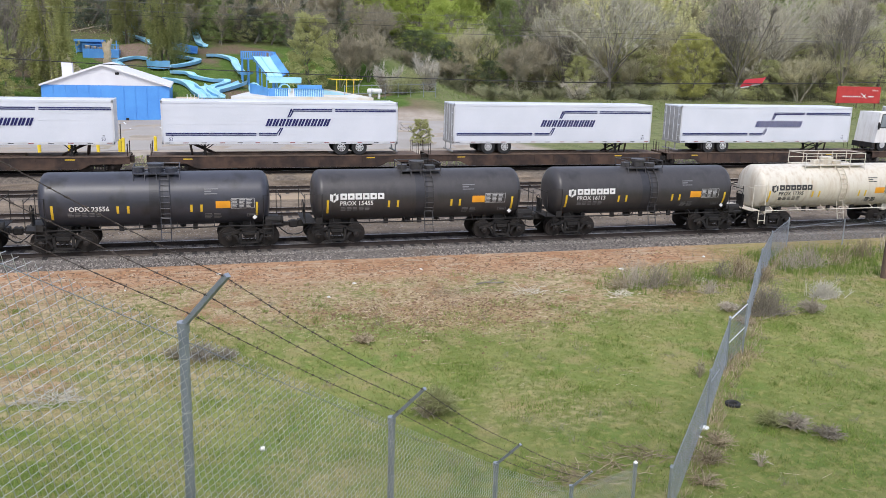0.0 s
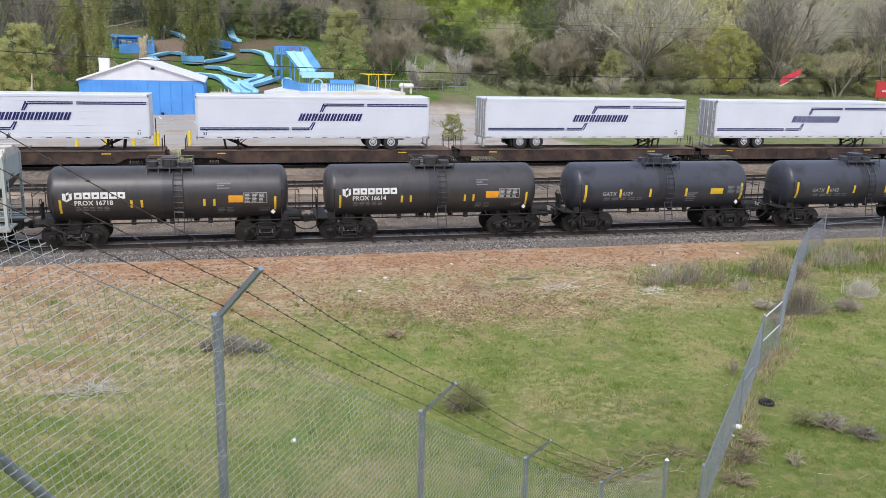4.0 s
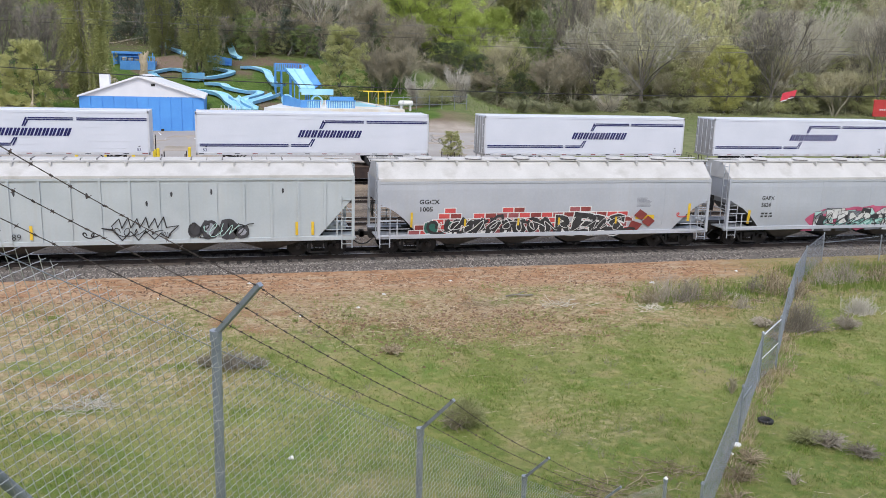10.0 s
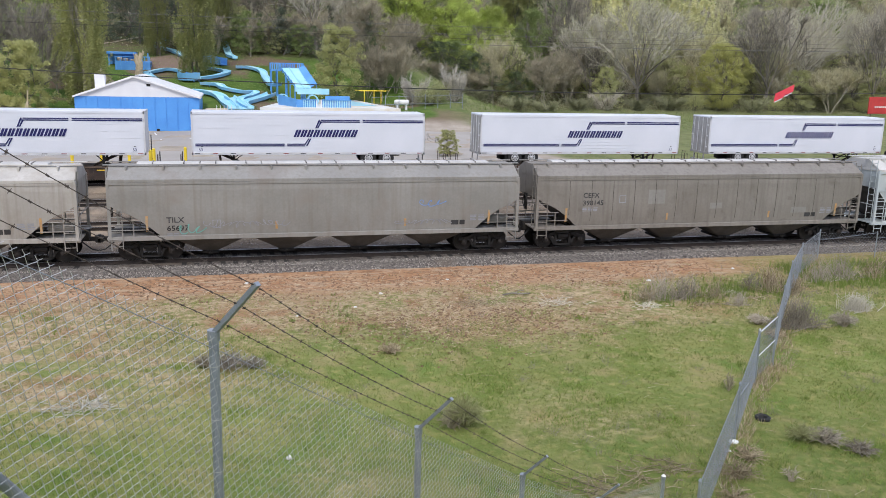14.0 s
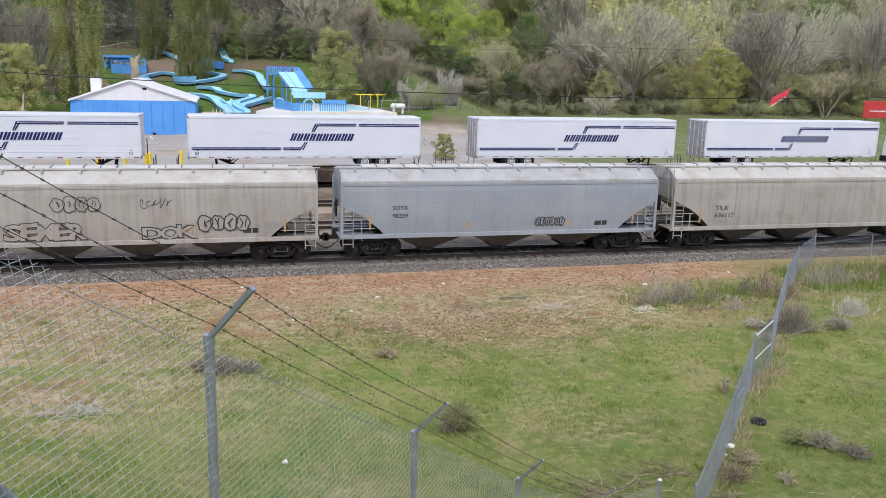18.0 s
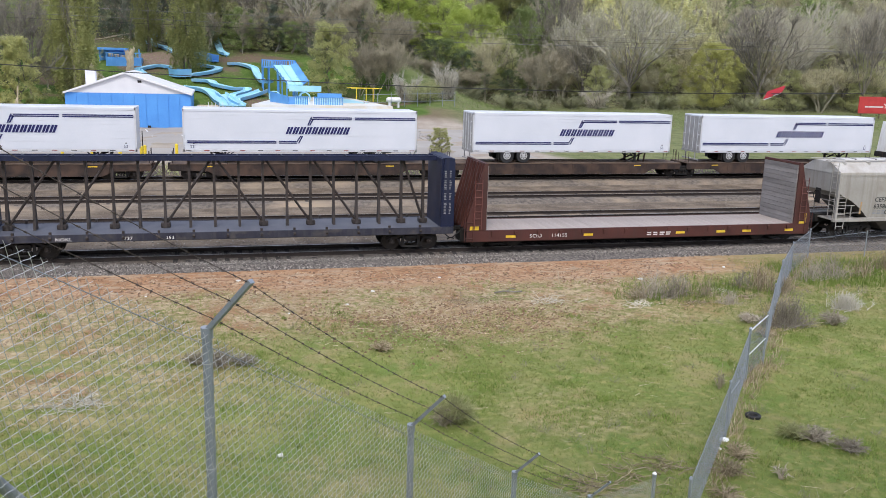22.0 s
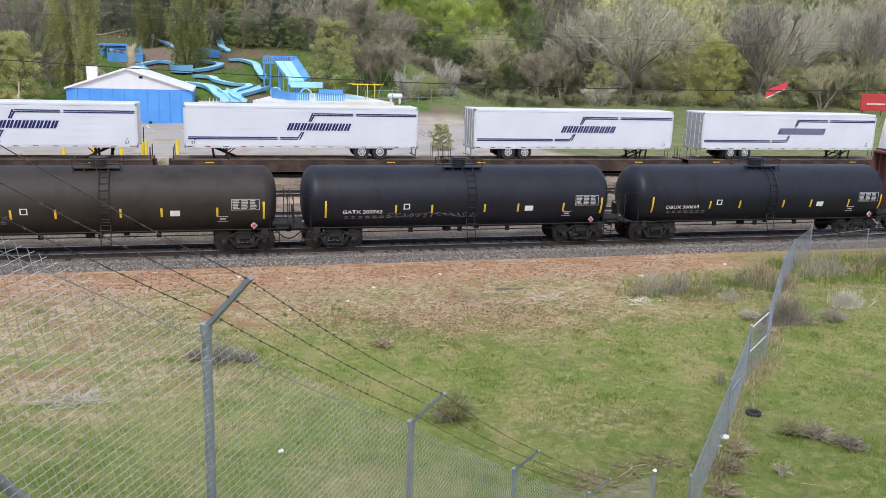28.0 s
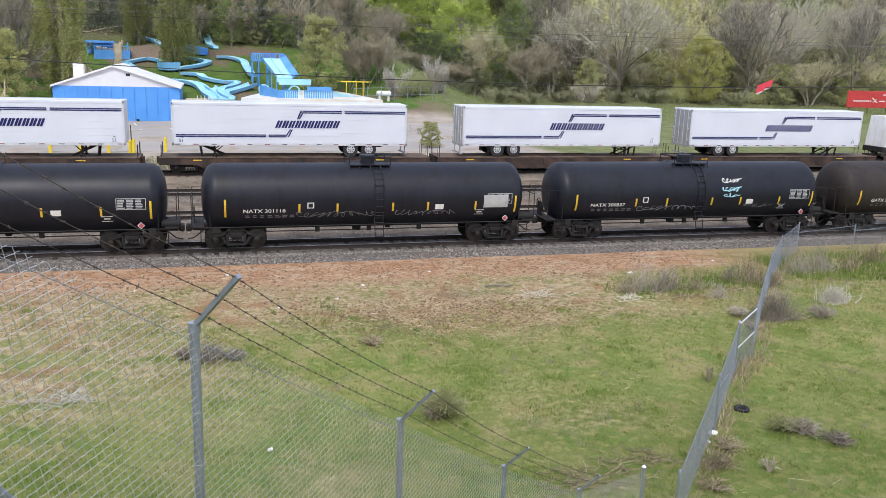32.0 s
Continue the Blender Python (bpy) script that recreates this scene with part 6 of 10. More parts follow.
        if seed == 62:
            tag_paint(root, S, -5.3, -1.6, 1.45, 1.85, 13, "grey", 71, 0.025)
            tag_paint(root, S, 3.2, 5.8, 1.4, 1.7, 9, "grey", 72, 0.025)
            tag_paint(root, S, 4.3, 5.5, 2.2, 2.7, 3, "blue", 73, 0.03)
            tag_paint(root, S, -6.3, -5.2, 1.2, 1.7, 3, "teal", 74, 0.04)
        if seed == 64:
            bubbles(root, S, 1.5, 2.95, 1.42, 1.84, 6, ["cloud"], "charcoal", 81, 0.05)
        if seed == 65:
            bubbles(root, S, -1.85, 0.0, 2.45, 3.1, 4, ["sand"], "charcoal", 91, 0.03)
            spray_word(root, S, "SEMER", -3.7, -0.6, 1.25, 1.95, paint, DARKDECAL, 92, 0.04, 0.04)
            tag_paint(root, S, 1.6, 2.9, 2.5, 3.0, 5, "charcoal", 93, 0.025)
            spray_word(root, S, "DOK", 1.7, 3.85, 1.22, 1.75, paint, DARKDECAL, 94, 0.02, 0.045)
            bubbles(root, S, 3.95, 6.1, 1.45, 2.25, 4, ["sand"], "black", 95, 0.05)
            tag_paint(root, S, -6.0, -4.9, 1.3, 1.7, 3, "charcoal", 96, 0.05)
    # flat cars
    root, zd = bulkhead_flat("maroon bulkhead flatcar with a bleached plank deck", 18.7)
    put(root, -230.9)
    S = lambda z: -1.5
    lettering("SOO", -6.2, 0.56, 0.18, DECAL, root, S, 1.2)
    lettering("114155", -5.1, 0.56, 0.18, DECAL, root, S, 1.1)
    for x in (-7.4, -3.4, 1.6, 3.9, 5.4, 7.9):
        decal("reflector", [(x, x + 0.5, 0.58, 0.7)], YELLOW, root, S)
    decal("reflector", [(-9.2, -8.75, 0.98, 1.16), (9.0, 9.12, 0.95, 1.5), (8.7, 9.12, 0.95, 1.07)], YELLOW, root, S)
    decal("marking", bar_rows(0.0, 1.4, 0.52, 0.72, 2, 4, 0.4, 5), DECAL, root, S, 1)
    root, zd, zt = centerbeam("navy blue centre-beam lumber flatcar, empty", 20.45, NAVY, NAVYDECK, BEAMDARK)
    put(root, -251.1)
    S = lambda z: -1.46
    lettering("NOKL", -7.0, 0.89, 0.14, DECAL, root, S, 1.2)
    lettering("737", -4.3, 0.89, 0.14, DECAL, root, S, 1.2)
    lettering("153", -2.6, 0.89, 0.14, DECAL, root, S, 1.2)
    B = lambda z: -1.385
    for e in (-1, 1):
        for k, (x0, x1) in enumerate(((e * 9.94 - 0.2, e * 9.94 - 0.02), (e * 9.94 + 0.04, e * 9.94 + 0.18))):
            for z0, z1, rows in ((1.75, 2.3, 8), (2.42, 2.75, 5), (2.9, 3.35, 6), (3.45, 3.8, 4)):
                decal("marking", bar_rows(x0, x1, z0, z1, rows, 1, 0.5, 5 + k), SPRAYS["mist"], root, B, 1)
    root, zd, zt = centerbeam("faded red centre-beam lumber flatcar, empty", 20.4, REDCAR, REDDECK, mat("red_brown_beam", (0.048, 0.024, 0.019), (0.095, 0.048, 0.037), 2, 0.65))
    put(root, -272.9)
    lettering("AOK", -6.9, 0.89, 0.14, DECAL, root, S, 1.2)
    lettering("26134", -5.62, 0.89, 0.14, DECAL, root, lambda z: -1.54, 1.2)
    for x in (-9.5, -8.6, -4.6, -2.2, -0.4, 2.0, 4.1, 6.7, 8.8):
        decal("reflector", [(x, x + 0.5, 0.9, 1.05)], YELLOW, root, S)
    # long tank cars at the rear
    for mark, u, paint, label in (("DBUX 300668", -291.6, DEEPBLACK, "long black tank car with white number and yellow reflectors"),
                                  ("GATX 200762", -307.75, DEEPBLACK, "long black tank car with white scribbled graffiti low on its side"),
                                  ("GATX 2572", -323.85, BROWNBLACK, "long brownish-black faded tank car"),
                                  ("NATX 300837", -340.3, DEEPBLACK, "long black tank car with pale blue graffiti"),
                                  ("NATX 301118", -356.85, DEEPBLACK, "long black tank car with pale looping graffiti and a grey panel"),
                                  ("GATX 2580", -373.3, DEEPBLACK, "long black tank car with white number and yellow reflectors")):
        root, L, R, zc = tank_car("long", paint, label)
        if u > -370:
            mark_tank(root, L, R, zc, mark, "long")
        else:
            mark_tank(root, L, R, zc, "GATX", "long")
        put(root, u)
        S = round_side(R, zc)
        if "200762" in mark:
            tag_paint(root, S, -3.6, 0.6, 1.4, 1.72, 13, "mist", 101, 0.022)
        if "300837" in mark:
            tag_paint(root, S, 1.45, 2.5, 2.3, 2.65, 5, "cyan", 102, 0.045)
            tag_paint(root, S, 1.6, 2.4, 2.05, 2.28, 3, "cyan", 108, 0.035)
            tag_paint(root, S, 1.5, 2.55, 2.78, 3.02, 5, "white", 103, 0.035)
            tag_paint(root, S, -3.2, 0.2, 1.4, 1.72, 9, "grey", 104, 0.022)
            tag_paint(root, S, 2.9, 4.4, 1.5, 1.72, 3, "mist", 107, 0.022)
        if "301118" in mark:
            tag_paint(root, S, -3.4, 0.3, 1.38, 1.72, 11, "mist", 105, 0.024)
            tag_paint(root, S, 1.0, 3.9, 1.4, 1.72, 9, "mist", 106, 0.028)
            decal("marking", [(5.3, 6.5, 1.75, 2.35)], GREYDECAL, root, S, 4)


build_train()


# ---- trailers on flatcars ----
TRAILER_X = (-21.6, -2.51, 17.84, 36.58, 58.2, 77.3)
TZ, TH, TL, TW = 2.25, 2.93, 16.15, 2.6


def trailer(x, rear_left, label):
    root = thing("semi_trailer", label, "semi-trailer", "trailers on the flatcars", (x, TRAILER_SIDE + TW / 2, 0))
    w = TW / 2
    bm = bmesh.new()
    box(bm, 0, TL, -w + 0.032, w - 0.032, TZ + 0.1, TZ + TH - 0.1)
    part("box_body", bm, TRAILERWHITE, root)
    n = 11
    for s in (-1, 1):
        for i in range(n):
            bm = bmesh.new()
            z0 = TZ + 0.2 + i * (TH - 0.42) / n
            z1 = z0 + (TH - 0.42) / n - 0.009
            y = s * (w - 0.032)
            box(bm, 0.12, TL - 0.12, min(y, y + s * 0.019), max(y, y + s * 0.016), z0, z1)
            part("side_panel", bm, TRAILERWHITE, root)
    bm = bmesh.new()
    box(bm, 0, TL, -w, w, TZ + TH - 0.1, TZ + TH - 0.015, 0.03)
    part("roof", bm, TRAILERWHITE, root)
    for s in (-1, 1):
        for z0, z1, m in ((TZ, TZ + 0.17, TRAILERRAIL), (TZ + TH - 0.2, TZ + TH - 0.06, TRAILERWHITE)):
            bm = bmesh.new()
            y = s * w
            box(bm, 0, TL, min(y, y - s * 0.05), max(y, y - s * 0.05), z0, z1, 0.008)
            part("side_rail", bm, m, root)
        for xx in (0.0, TL):
            bm = bmesh.new()
            box(bm, max(0, xx - 0.1), min(TL, xx + 0.1), min(s * w, s * (w - 0.06)), max(s * w, s * (w - 0.06)), TZ, TZ + TH)
            part("corner_post", bm, TRAILERRAIL, root)
    for i in range(14):
        a = 0.35 + i * (TL - 0.7) / 13
        bm = bmesh.new()
        box(bm, a - 0.17, a + 0.17, -w - 0.004, -w, TZ + 0.07, TZ + 0.12)
        part("conspicuity_tape", bm, SPRAYS["maroon"] if i % 2 else SPRAYS["charcoal"], root)
    S = lambda z: -w - 0.002
    # blue double stripes that step up through the name
    q, o = [], []
    for k in (0, 0.115):
        q += [(0.25, 6.2, 2.84 + k, 2.91 + k), (6.38, 7.6 + k * 0.45, 2.84 + k, 2.91 + k)]
        q += [(8.72 - (0.115 - k) * 0.9, 11.45, 4.50 + k, 4.57 + k), (11.65, 16.0, 4.50 + k, 4.57 + k)]
        j = k * 1.05
        o.append([(7.62 - j + 0.05, 2.84 + k), (7.72 - j + 0.05, 2.86 + k), (8.02 - j + 0.03, 3.38), (7.92 - j + 0.03, 3.38)])
        o.append([(8.34 - j + 0.1, 4.10), (8.44 - j + 0.1, 4.10), (8.70 - j + 0.1, 4.55 + k), (8.60 - j + 0.1, 4.57 + k)])
    for a in q:
        decal("stripe", [a], BLUESTRIPE, root, S, 1, 0.014)
    for a in o:
        polys("stripe", [a], BLUESTRIPE, root, S, 0.014)
    # the company's name, as a row of plain slanted blocks
    for i in range(10):
        a, z0, z1, sl = 6.82 + i * 0.44, 3.49, 3.99, 0.42

        def par(xa, xb, za, zb):
            return [(a + xa + (za - z0) * sl, za), (a + xb + (za - z0) * sl, za), (a + xb + (zb - z0) * sl, zb), (a + xa + (zb - z0) * sl, zb)]

        polys("company_mark", [par(0, 0.155, z0, z1)], BLUESTRIPE, root, S, 0.014)
        polys("company_mark", [par(0.20, 0.355, z0, z1)], BLUESTRIPE, root, S, 0.014)
    lettering("53", 0.45 if not rear_left else TL - 0.85, TZ + 0.26, 0.2, BLUESTRIPE, root, S)
    bm = bmesh.new()
    fx = TL if rear_left else 0.0
    box(bm, fx - 0.75 if rear_left else 0.62, fx - 0.62 if rear_left else 0.75, -w - 0.012, -w, TZ + 0.55, TZ + 0.6)
    part("marker_lamp", bm, SPRAYS["charcoal"], root)
    s = -1 if rear_left else 1
    rear = 0.0 if rear_left else TL
    # rear door with lock bars
    for k in (-1, 1):
        bm = bmesh.new()
        y0, y1 = (-w + 0.06, -0.02) if k < 0 else (0.02, w - 0.06)
        box(bm, min(rear, rear + s * 0.03), max(rear, rear + s * 0.03), y0, y1, TZ + 0.14, TZ + TH - 0.12)
        d = part("rear_door", bm, TRAILERDOOR, root, "grey weathered rear door leaf")
        for yy in (y0 + 0.3, y1 - 0.3):
            bm = bmesh.new()
            rod(bm, (rear + s * 0.05, yy, TZ + 0.14), (rear + s * 0.05, yy, TZ + TH - 0.14), 0.022, 6)
            part("lock_bar", bm, TRAILERRAIL, d)
        for i in range(3):
            z = TZ + 0.5 + i * 0.85
            bm = bmesh.new()
            box(bm, min(rear + s * 0.03, rear + s * 0.06), max(rear + s * 0.03, rear + s * 0.06), y0 + (0.05 if k < 0 else 0.9), y0 + (0.3 if k < 0 else 1.15), z, z + 0.08)
            part("hinge", bm, TRAILERRAIL, d)
    bm = bmesh.new()
    box(bm, min(rear - s * 0.02, rear + s * 0.06), max(rear - s * 0.02, rear + s * 0.06), -w, w, TZ - 0.02, TZ + 0.13)
    part("rear_sill", bm, TRAILERDOOR, root)
    bm = bmesh.new()
    box(bm, rear - 0.05, rear + 0.05, -1.15, 1.15, TZ - 0.62, TZ - 0.52)
    for yy in (-0.7, 0.7):
        box(bm, rear - 0.04, rear + 0.04, yy - 0.04, yy + 0.04, TZ - 0.55, TZ)
    part("underride_guard", bm, TRAILERDOOR, root)
    # tandem axles
    for k in range(2):
        ax = rear - s * (2.75 + k * 1.3)
        bm = bmesh.new()
        rod(bm, (ax, -1.0, TZ - 0.25), (ax, 1.0, TZ - 0.25), 0.07, 8)
        a = part("axle", bm, GREASE, root)
        for yy in (-1, 1):
            bm = bmesh.new()
            rod(bm, (ax, yy * 0.72, TZ - 0.25), (ax, yy * 1.25, TZ - 0.25), 0.53, 24)
            part("tyre", bm, RUBBER, a)
            bm = bmesh.new()
            rod(bm, (ax, yy * 1.25, TZ - 0.25), (ax, yy * 1.27, TZ - 0.25), 0.29, 18)
            rod(bm, (ax, yy * 1.27, TZ - 0.25), (ax, yy * 1.32, TZ - 0.25), 0.12, 10, 0.08)
            part("wheel_rim", bm, ALLOY, a, "bright alloy rim")
            # rim holes: solid dark discs stand in for the shade inside
            for k2 in range(8):
                bm = bmesh.new()
                hx, hz = ax + 0.185 * math.cos(k2 * math.pi / 4), TZ - 0.25 + 0.185 * math.sin(k2 * math.pi / 4)
                rod(bm, (hx, yy * 1.268, hz), (hx, yy * 1.274, hz), 0.045, 8)
                part("rim_hole", bm, RUBBER, a)
    bm = bmesh.new()
    a, b = sorted((rear - s * 1.7, rear - s * 4.6))
    box(bm, a, b, -0.62, 0.62, TZ - 0.16, TZ)
    box(bm, a + 0.4, a + 0.46, -1.2, -0.7, TZ - 0.55, TZ)
    box(bm, a + 0.4, a + 0.46, 0.7, 1.2, TZ - 0.55, TZ)
    part("bogie_frame", bm, GREASE, root)
    # landing gear and cross members
    fx = rear - s * (TL - 2.75)
    bm = bmesh.new()
    for yy in (-0.85, 0.85):
        box(bm, fx - 0.07, fx + 0.07, yy - 0.07, yy + 0.07, 1.5, TZ)
        rod(bm, (fx, yy, 1.78), (fx + 0.62, yy, TZ), 0.035, 5)
        rod(bm, (fx, yy, 1.78), (fx - 0.5, yy, TZ), 0.035, 5)
        box(bm, fx - 0.14, fx + 0.14, yy - 0.14, yy + 0.14, 1.46, 1.51)
    rod(bm, (fx, -0.85, 1.9), (fx, 0.85, 1.9), 0.035, 5)
    part("landing_gear", bm, GREASE, root)
    bm = bmesh.new()
    for i in range(24):
        a = 0.5 + i * (TL - 1.0) / 23
        box(bm, a - 0.03, a + 0.03, -w + 0.06, w - 0.06, TZ - 0.02, TZ + 0.09)
    part("cross_members", bm, TRAILERDOOR, root)
    return root


for i, x in enumerate(TRAILER_X):
    trailer(x, i != 1, "white ribbed box trailer with blue stripes on a flatcar")


def yard_tractor():
    root = thing("yard_tractor", "white boxy yard tractor cab with a large side window", "truck", "", (55.4, TRAILER_SIDE + 1.2, 0))
    bm = bmesh.new()
    prism(bm, [(0.0, 2.2), (2.3, 2.2), (2.3, 4.75), (0.3, 4.75)], -1.2, 1.2)
    cab = part("cab_body", bm, WHITEPAINT, root)
    glass = mat("grey_cab_glass", (0.16, 0.19, 0.21), (0.26, 0.29, 0.31), 1.2, 0.15)
    for m, g, lift in ((GREASE, 0.06, 0.012), (glass, 0.0, 0.022)):
        bm = bmesh.new()
        prism(bm, [(0.42 - g, 3.5 - g), (2.0 + g, 3.5 - g), (2.0 + g, 4.58 + g), (0.56 - g, 4.58 + g)], -1.2 - lift, -1.201)
        part("window_frame" if g else "side_window", bm, m, cab)
    bm = bmesh.new()
    rod(bm, (0.15, -1.2, 3.6), (0.0, -1.5, 3.7), 0.03, 6)
    box(bm, -0.08, 0.06, -1.56, -1.44, 3.35, 3.95, 0.02)
    part("wing_mirror", bm, GREASE, cab)
    bm = bmesh.new()
    box(bm, -0.1, 4.4, -0.5, 0.5, 1.75, 2.15, 0.03)
    part("chassis", bm, GREASE, root)
    bm = bmesh.new()
    box(bm, -0.2, 0.1, -1.2, 1.2, 1.75, 2.2, 0.03)
    part("bumper", bm, GREASE, root)
    for x in (0.9, 3.7):
        for s in (-1, 1):
            bm = bmesh.new()
            rod(bm, (x, s * 0.8, 2.0), (x, s * 1.15, 2.0), 0.52, 20)
            w = part("tyre", bm, RUBBER, root)
            bm = bmesh.new()
            rod(bm, (x, s * 1.15, 2.0), (x, s * 1.17, 2.0), 0.27, 16)
            part("wheel_rim", bm, ALLOY, w)


yard_tractor()


def hitch(root, x, s):
    bm = bmesh.new()
    for yy in (-0.45, 0.45):
        rod(bm, (x, yy, 1.12), (x + s * 0.12, yy, 1.92), 0.07, 6)
        rod(bm, (x - s * 1.6, yy, 1.14), (x + s * 0.05, yy, 1.9), 0.06, 6)
    box(bm, x - 0.45, x + 0.45, -0.6, 0.6, 1.86, 1.94, 0.02)
    part("trailer_hitch", bm, RUSTBROWN, root)


def flatcar(xa, xb, trucks, hitches, label):
    root = thing("flatcar", label, "flatcar", "flatcars under the trailers", (0, TRACKS[3][0] + GAUGE / 2, TRACKS[3][1]))
    for s in (-1, 1):
        bm = bmesh.new()
        o = [(xa, 0.62), (xa, 1.08), (xb, 1.08), (xb, 0.62), (xb - 2.4, 0.62), (xb - 3.1, 0.28), (xa + 3.1, 0.28), (xa + 2.4, 0.62)]
        prism(bm, o, s * 1.22, s * 1.30)
        part("side_sill", bm, RUSTBROWN, root)
    for x in np.arange(xa + 0.6, xb - 0.3, 1.55):
        for s in (-1, 1):
            bm = bmesh.new()
            box(bm, x - 0.04, x + 0.04, min(s * 1.3, s * 1.33), max(s * 1.3, s * 1.33), 0.5 if xa + 2.6 < x < xb - 2.6 else 0.66, 1.05)
            part("sill_rib", bm, RUSTBROWN, root)
    n = int((xb - xa) / 3.2)
    for i in range(n):
        a = xa + i * (xb - xa) / n
        bm = bmesh.new()
        box(bm, a + 0.02, a + (xb - xa) / n - 0.02, -1.34, 1.34, 1.08, 1.13)
        part("deck_plate", bm, RUSTDECK, root)
    bm = bmesh.new()
    box(bm, xa - 0.2, xb + 0.2, -0.3, 0.3, 0.6, 1.06)
    part("centre_sill", bm, RUSTBROWN, root)
    for s in (-1, 1):
        bm = bmesh.new()
        box(bm, xa + 4.2, xb - 6.5, s * 0.5 - 0.1, s * 0.5 + 0.1, 1.13, 1.22)
        part("wheel_guide", bm, RUSTDECK, root)
    S = lambda z: -1.30
    for a in (xa + 2.2, xb - 4.0):
        decal("reflector", [(a, a + 0.6, 0.9, 0.97)], YELLOW, root, S)
    for x in trucks:
        truck(root, x)
    for x, s in hitches:
        hitch(root, x, s)
    for e in (xa + 0.15, xb - 0.15):
        for yy in (-1.2, 1.2):
            bm = bmesh.new()
            bent(bm, [(e, yy, 1.13), (e, yy, 1.95), (e, yy * 0.6, 1.95), (e, yy * 0.6, 1.13)], 0.022, 5)
            part("end_handrail", bm, RUSTBROWN, root)
    return root


flatcar(-26.5, -4.6, (-6.6, -24.0), ((-7.3, 1),), "rusty brown flatcar carrying a white trailer")
flatcar(-3.4, 15.4, (-1.4, 15.7), ((-0.6, -1),), "rusty brown flatcar carrying a white trailer")
flatcar(16.0, 35.0, (35.3,), ((32.2, 1),), "rusty brown flatcar carrying a white trailer")
flatcar(35.6, 54.6, (55.0,), ((51.0, 1),), "rusty brown flatcar carrying a white trailer")
flatcar(55.4, 92.0, (73.0, 90.0), ((69.0, 1), (88.0, 1)), "rusty brown flatcar carrying white trailers")

# ---- fences ----
BRACE = ((-1.407, 4.913, 6.32), (-1.162, 5.179, 5.811))
FDIR = Vector((0.677, 0.736, 0))
FOUT = Vector((0.736, -0.677, 0))
POSTS = [Vector((-2.23, 3.90, 8.58)), Vector((-0.17, 6.14, 6.67)), Vector((1.89, 8.38, 4.75)), Vector((3.96, 10.63, 2.85)), Vector((6.02, 12.35, 1.32)), Vector((8.10, 13.82, 0.78))]


def link_panel(name, a, b, high, parent, step=0.044, r=0.0022, wire=WIRE, hooked=False):
    """Chain link between two post tops: woven zigzag wires that run down, leaning with the slope of the top line."""
    a, b = Vector(a), Vector(b)
    sd = (b - a).normalized()
    level = Vector((b.x - a.x, b.y - a.y, 0))
    length, flat = (b - a).length, level.length
    along = level / flat
    out = Vector((-along.y, along.x, 0))
    dd = -(Vector((0, 0, 1)) - sd * sd.z).normalized()
    tall = high * math.sqrt(1 - sd.z * sd.z)
    extra = int(abs(tall * sd.z) / step) + 2
    n, rows = max(2, int(length / step)), int(tall / step)
    vs, fs = [], []
    for i in range(-extra, n + extra):
        for j in range(-1, rows):
            for k in range(1):
                s0 = (i + ((j + i) % 2)) * step
                s1 = (i + ((j + 1 + i) % 2)) * step
                p = a + sd * s0 + dd * (j * step) + out * (0.003 if j % 2 else -0.003)
                q = a + sd * s1 + dd * ((j + 1) * step) + out * (-0.003 if j % 2 else 0.003)
                if not 0 <= ((p + q) / 2 - a).dot(along) <= flat:
                    continue
                if j == -1:
                    p = q + (p - q) * 0.6
                if hooked:
                    bend = dd * (step * 0.05)
                    line = [p, p + (q - p) * 0.12 + bend, q - (q - p) * 0.12 - bend, q]
                else:
                    line = [p, q]
                d = (q - p).normalized()
                e = d.orthogonal().normalized()
                f = d.cross(e)
                m = len(vs)
                for c in line:
                    for t in range(3):
                        an = 2 * math.pi * t / 3
                        vs.append(c + r * (math.cos(an) * e + math.sin(an) * f))
                for g in range(len(line) - 1):
                    for t in range(3):
                        fs.append((m + 3 * g + t, m + 3 * g + (t + 1) % 3, m + 3 * g + 3 + (t + 1) % 3, m + 3 * g + 3 + t))
    return raw(name, vs, fs, wire, parent)


def sagged(p, q, n, sag):
    return [Vector(p).lerp(Vector(q), i / n) + Vector((0, 0, -sag * 4 * (i / n) * (1 - i / n))) for i in range(n + 1)]


def barbed(name, pts, parent):
    bm = bmesh.new()
    bent(bm, pts, 0.0028, 5)
    rnd = random.Random(len(pts))
    w = part(name, bm, RUSTWIRE, parent)
    bm = bmesh.new()
    for p, q in zip(pts, pts[1:]):
        d = (q - p).length
        for i in range(int(d / 0.13) + 1):
            c = p.lerp(q, (i + 0.5) * 0.13 / max(d, 0.13))
            for j in range(2):
                v = Vector((rnd.uniform(-1, 1), rnd.uniform(-1, 1), rnd.uniform(-1, 1))).normalized() * 0.017
                rod(bm, c - v, c + v, 0.0022, 4)
            rod(bm, c - (q - p).normalized() * 0.009, c + (q - p).normalized() * 0.009, 0.0058, 5)
    tagged(part("barb_strand", bm, RUSTWIRE, w), kind="stuff")


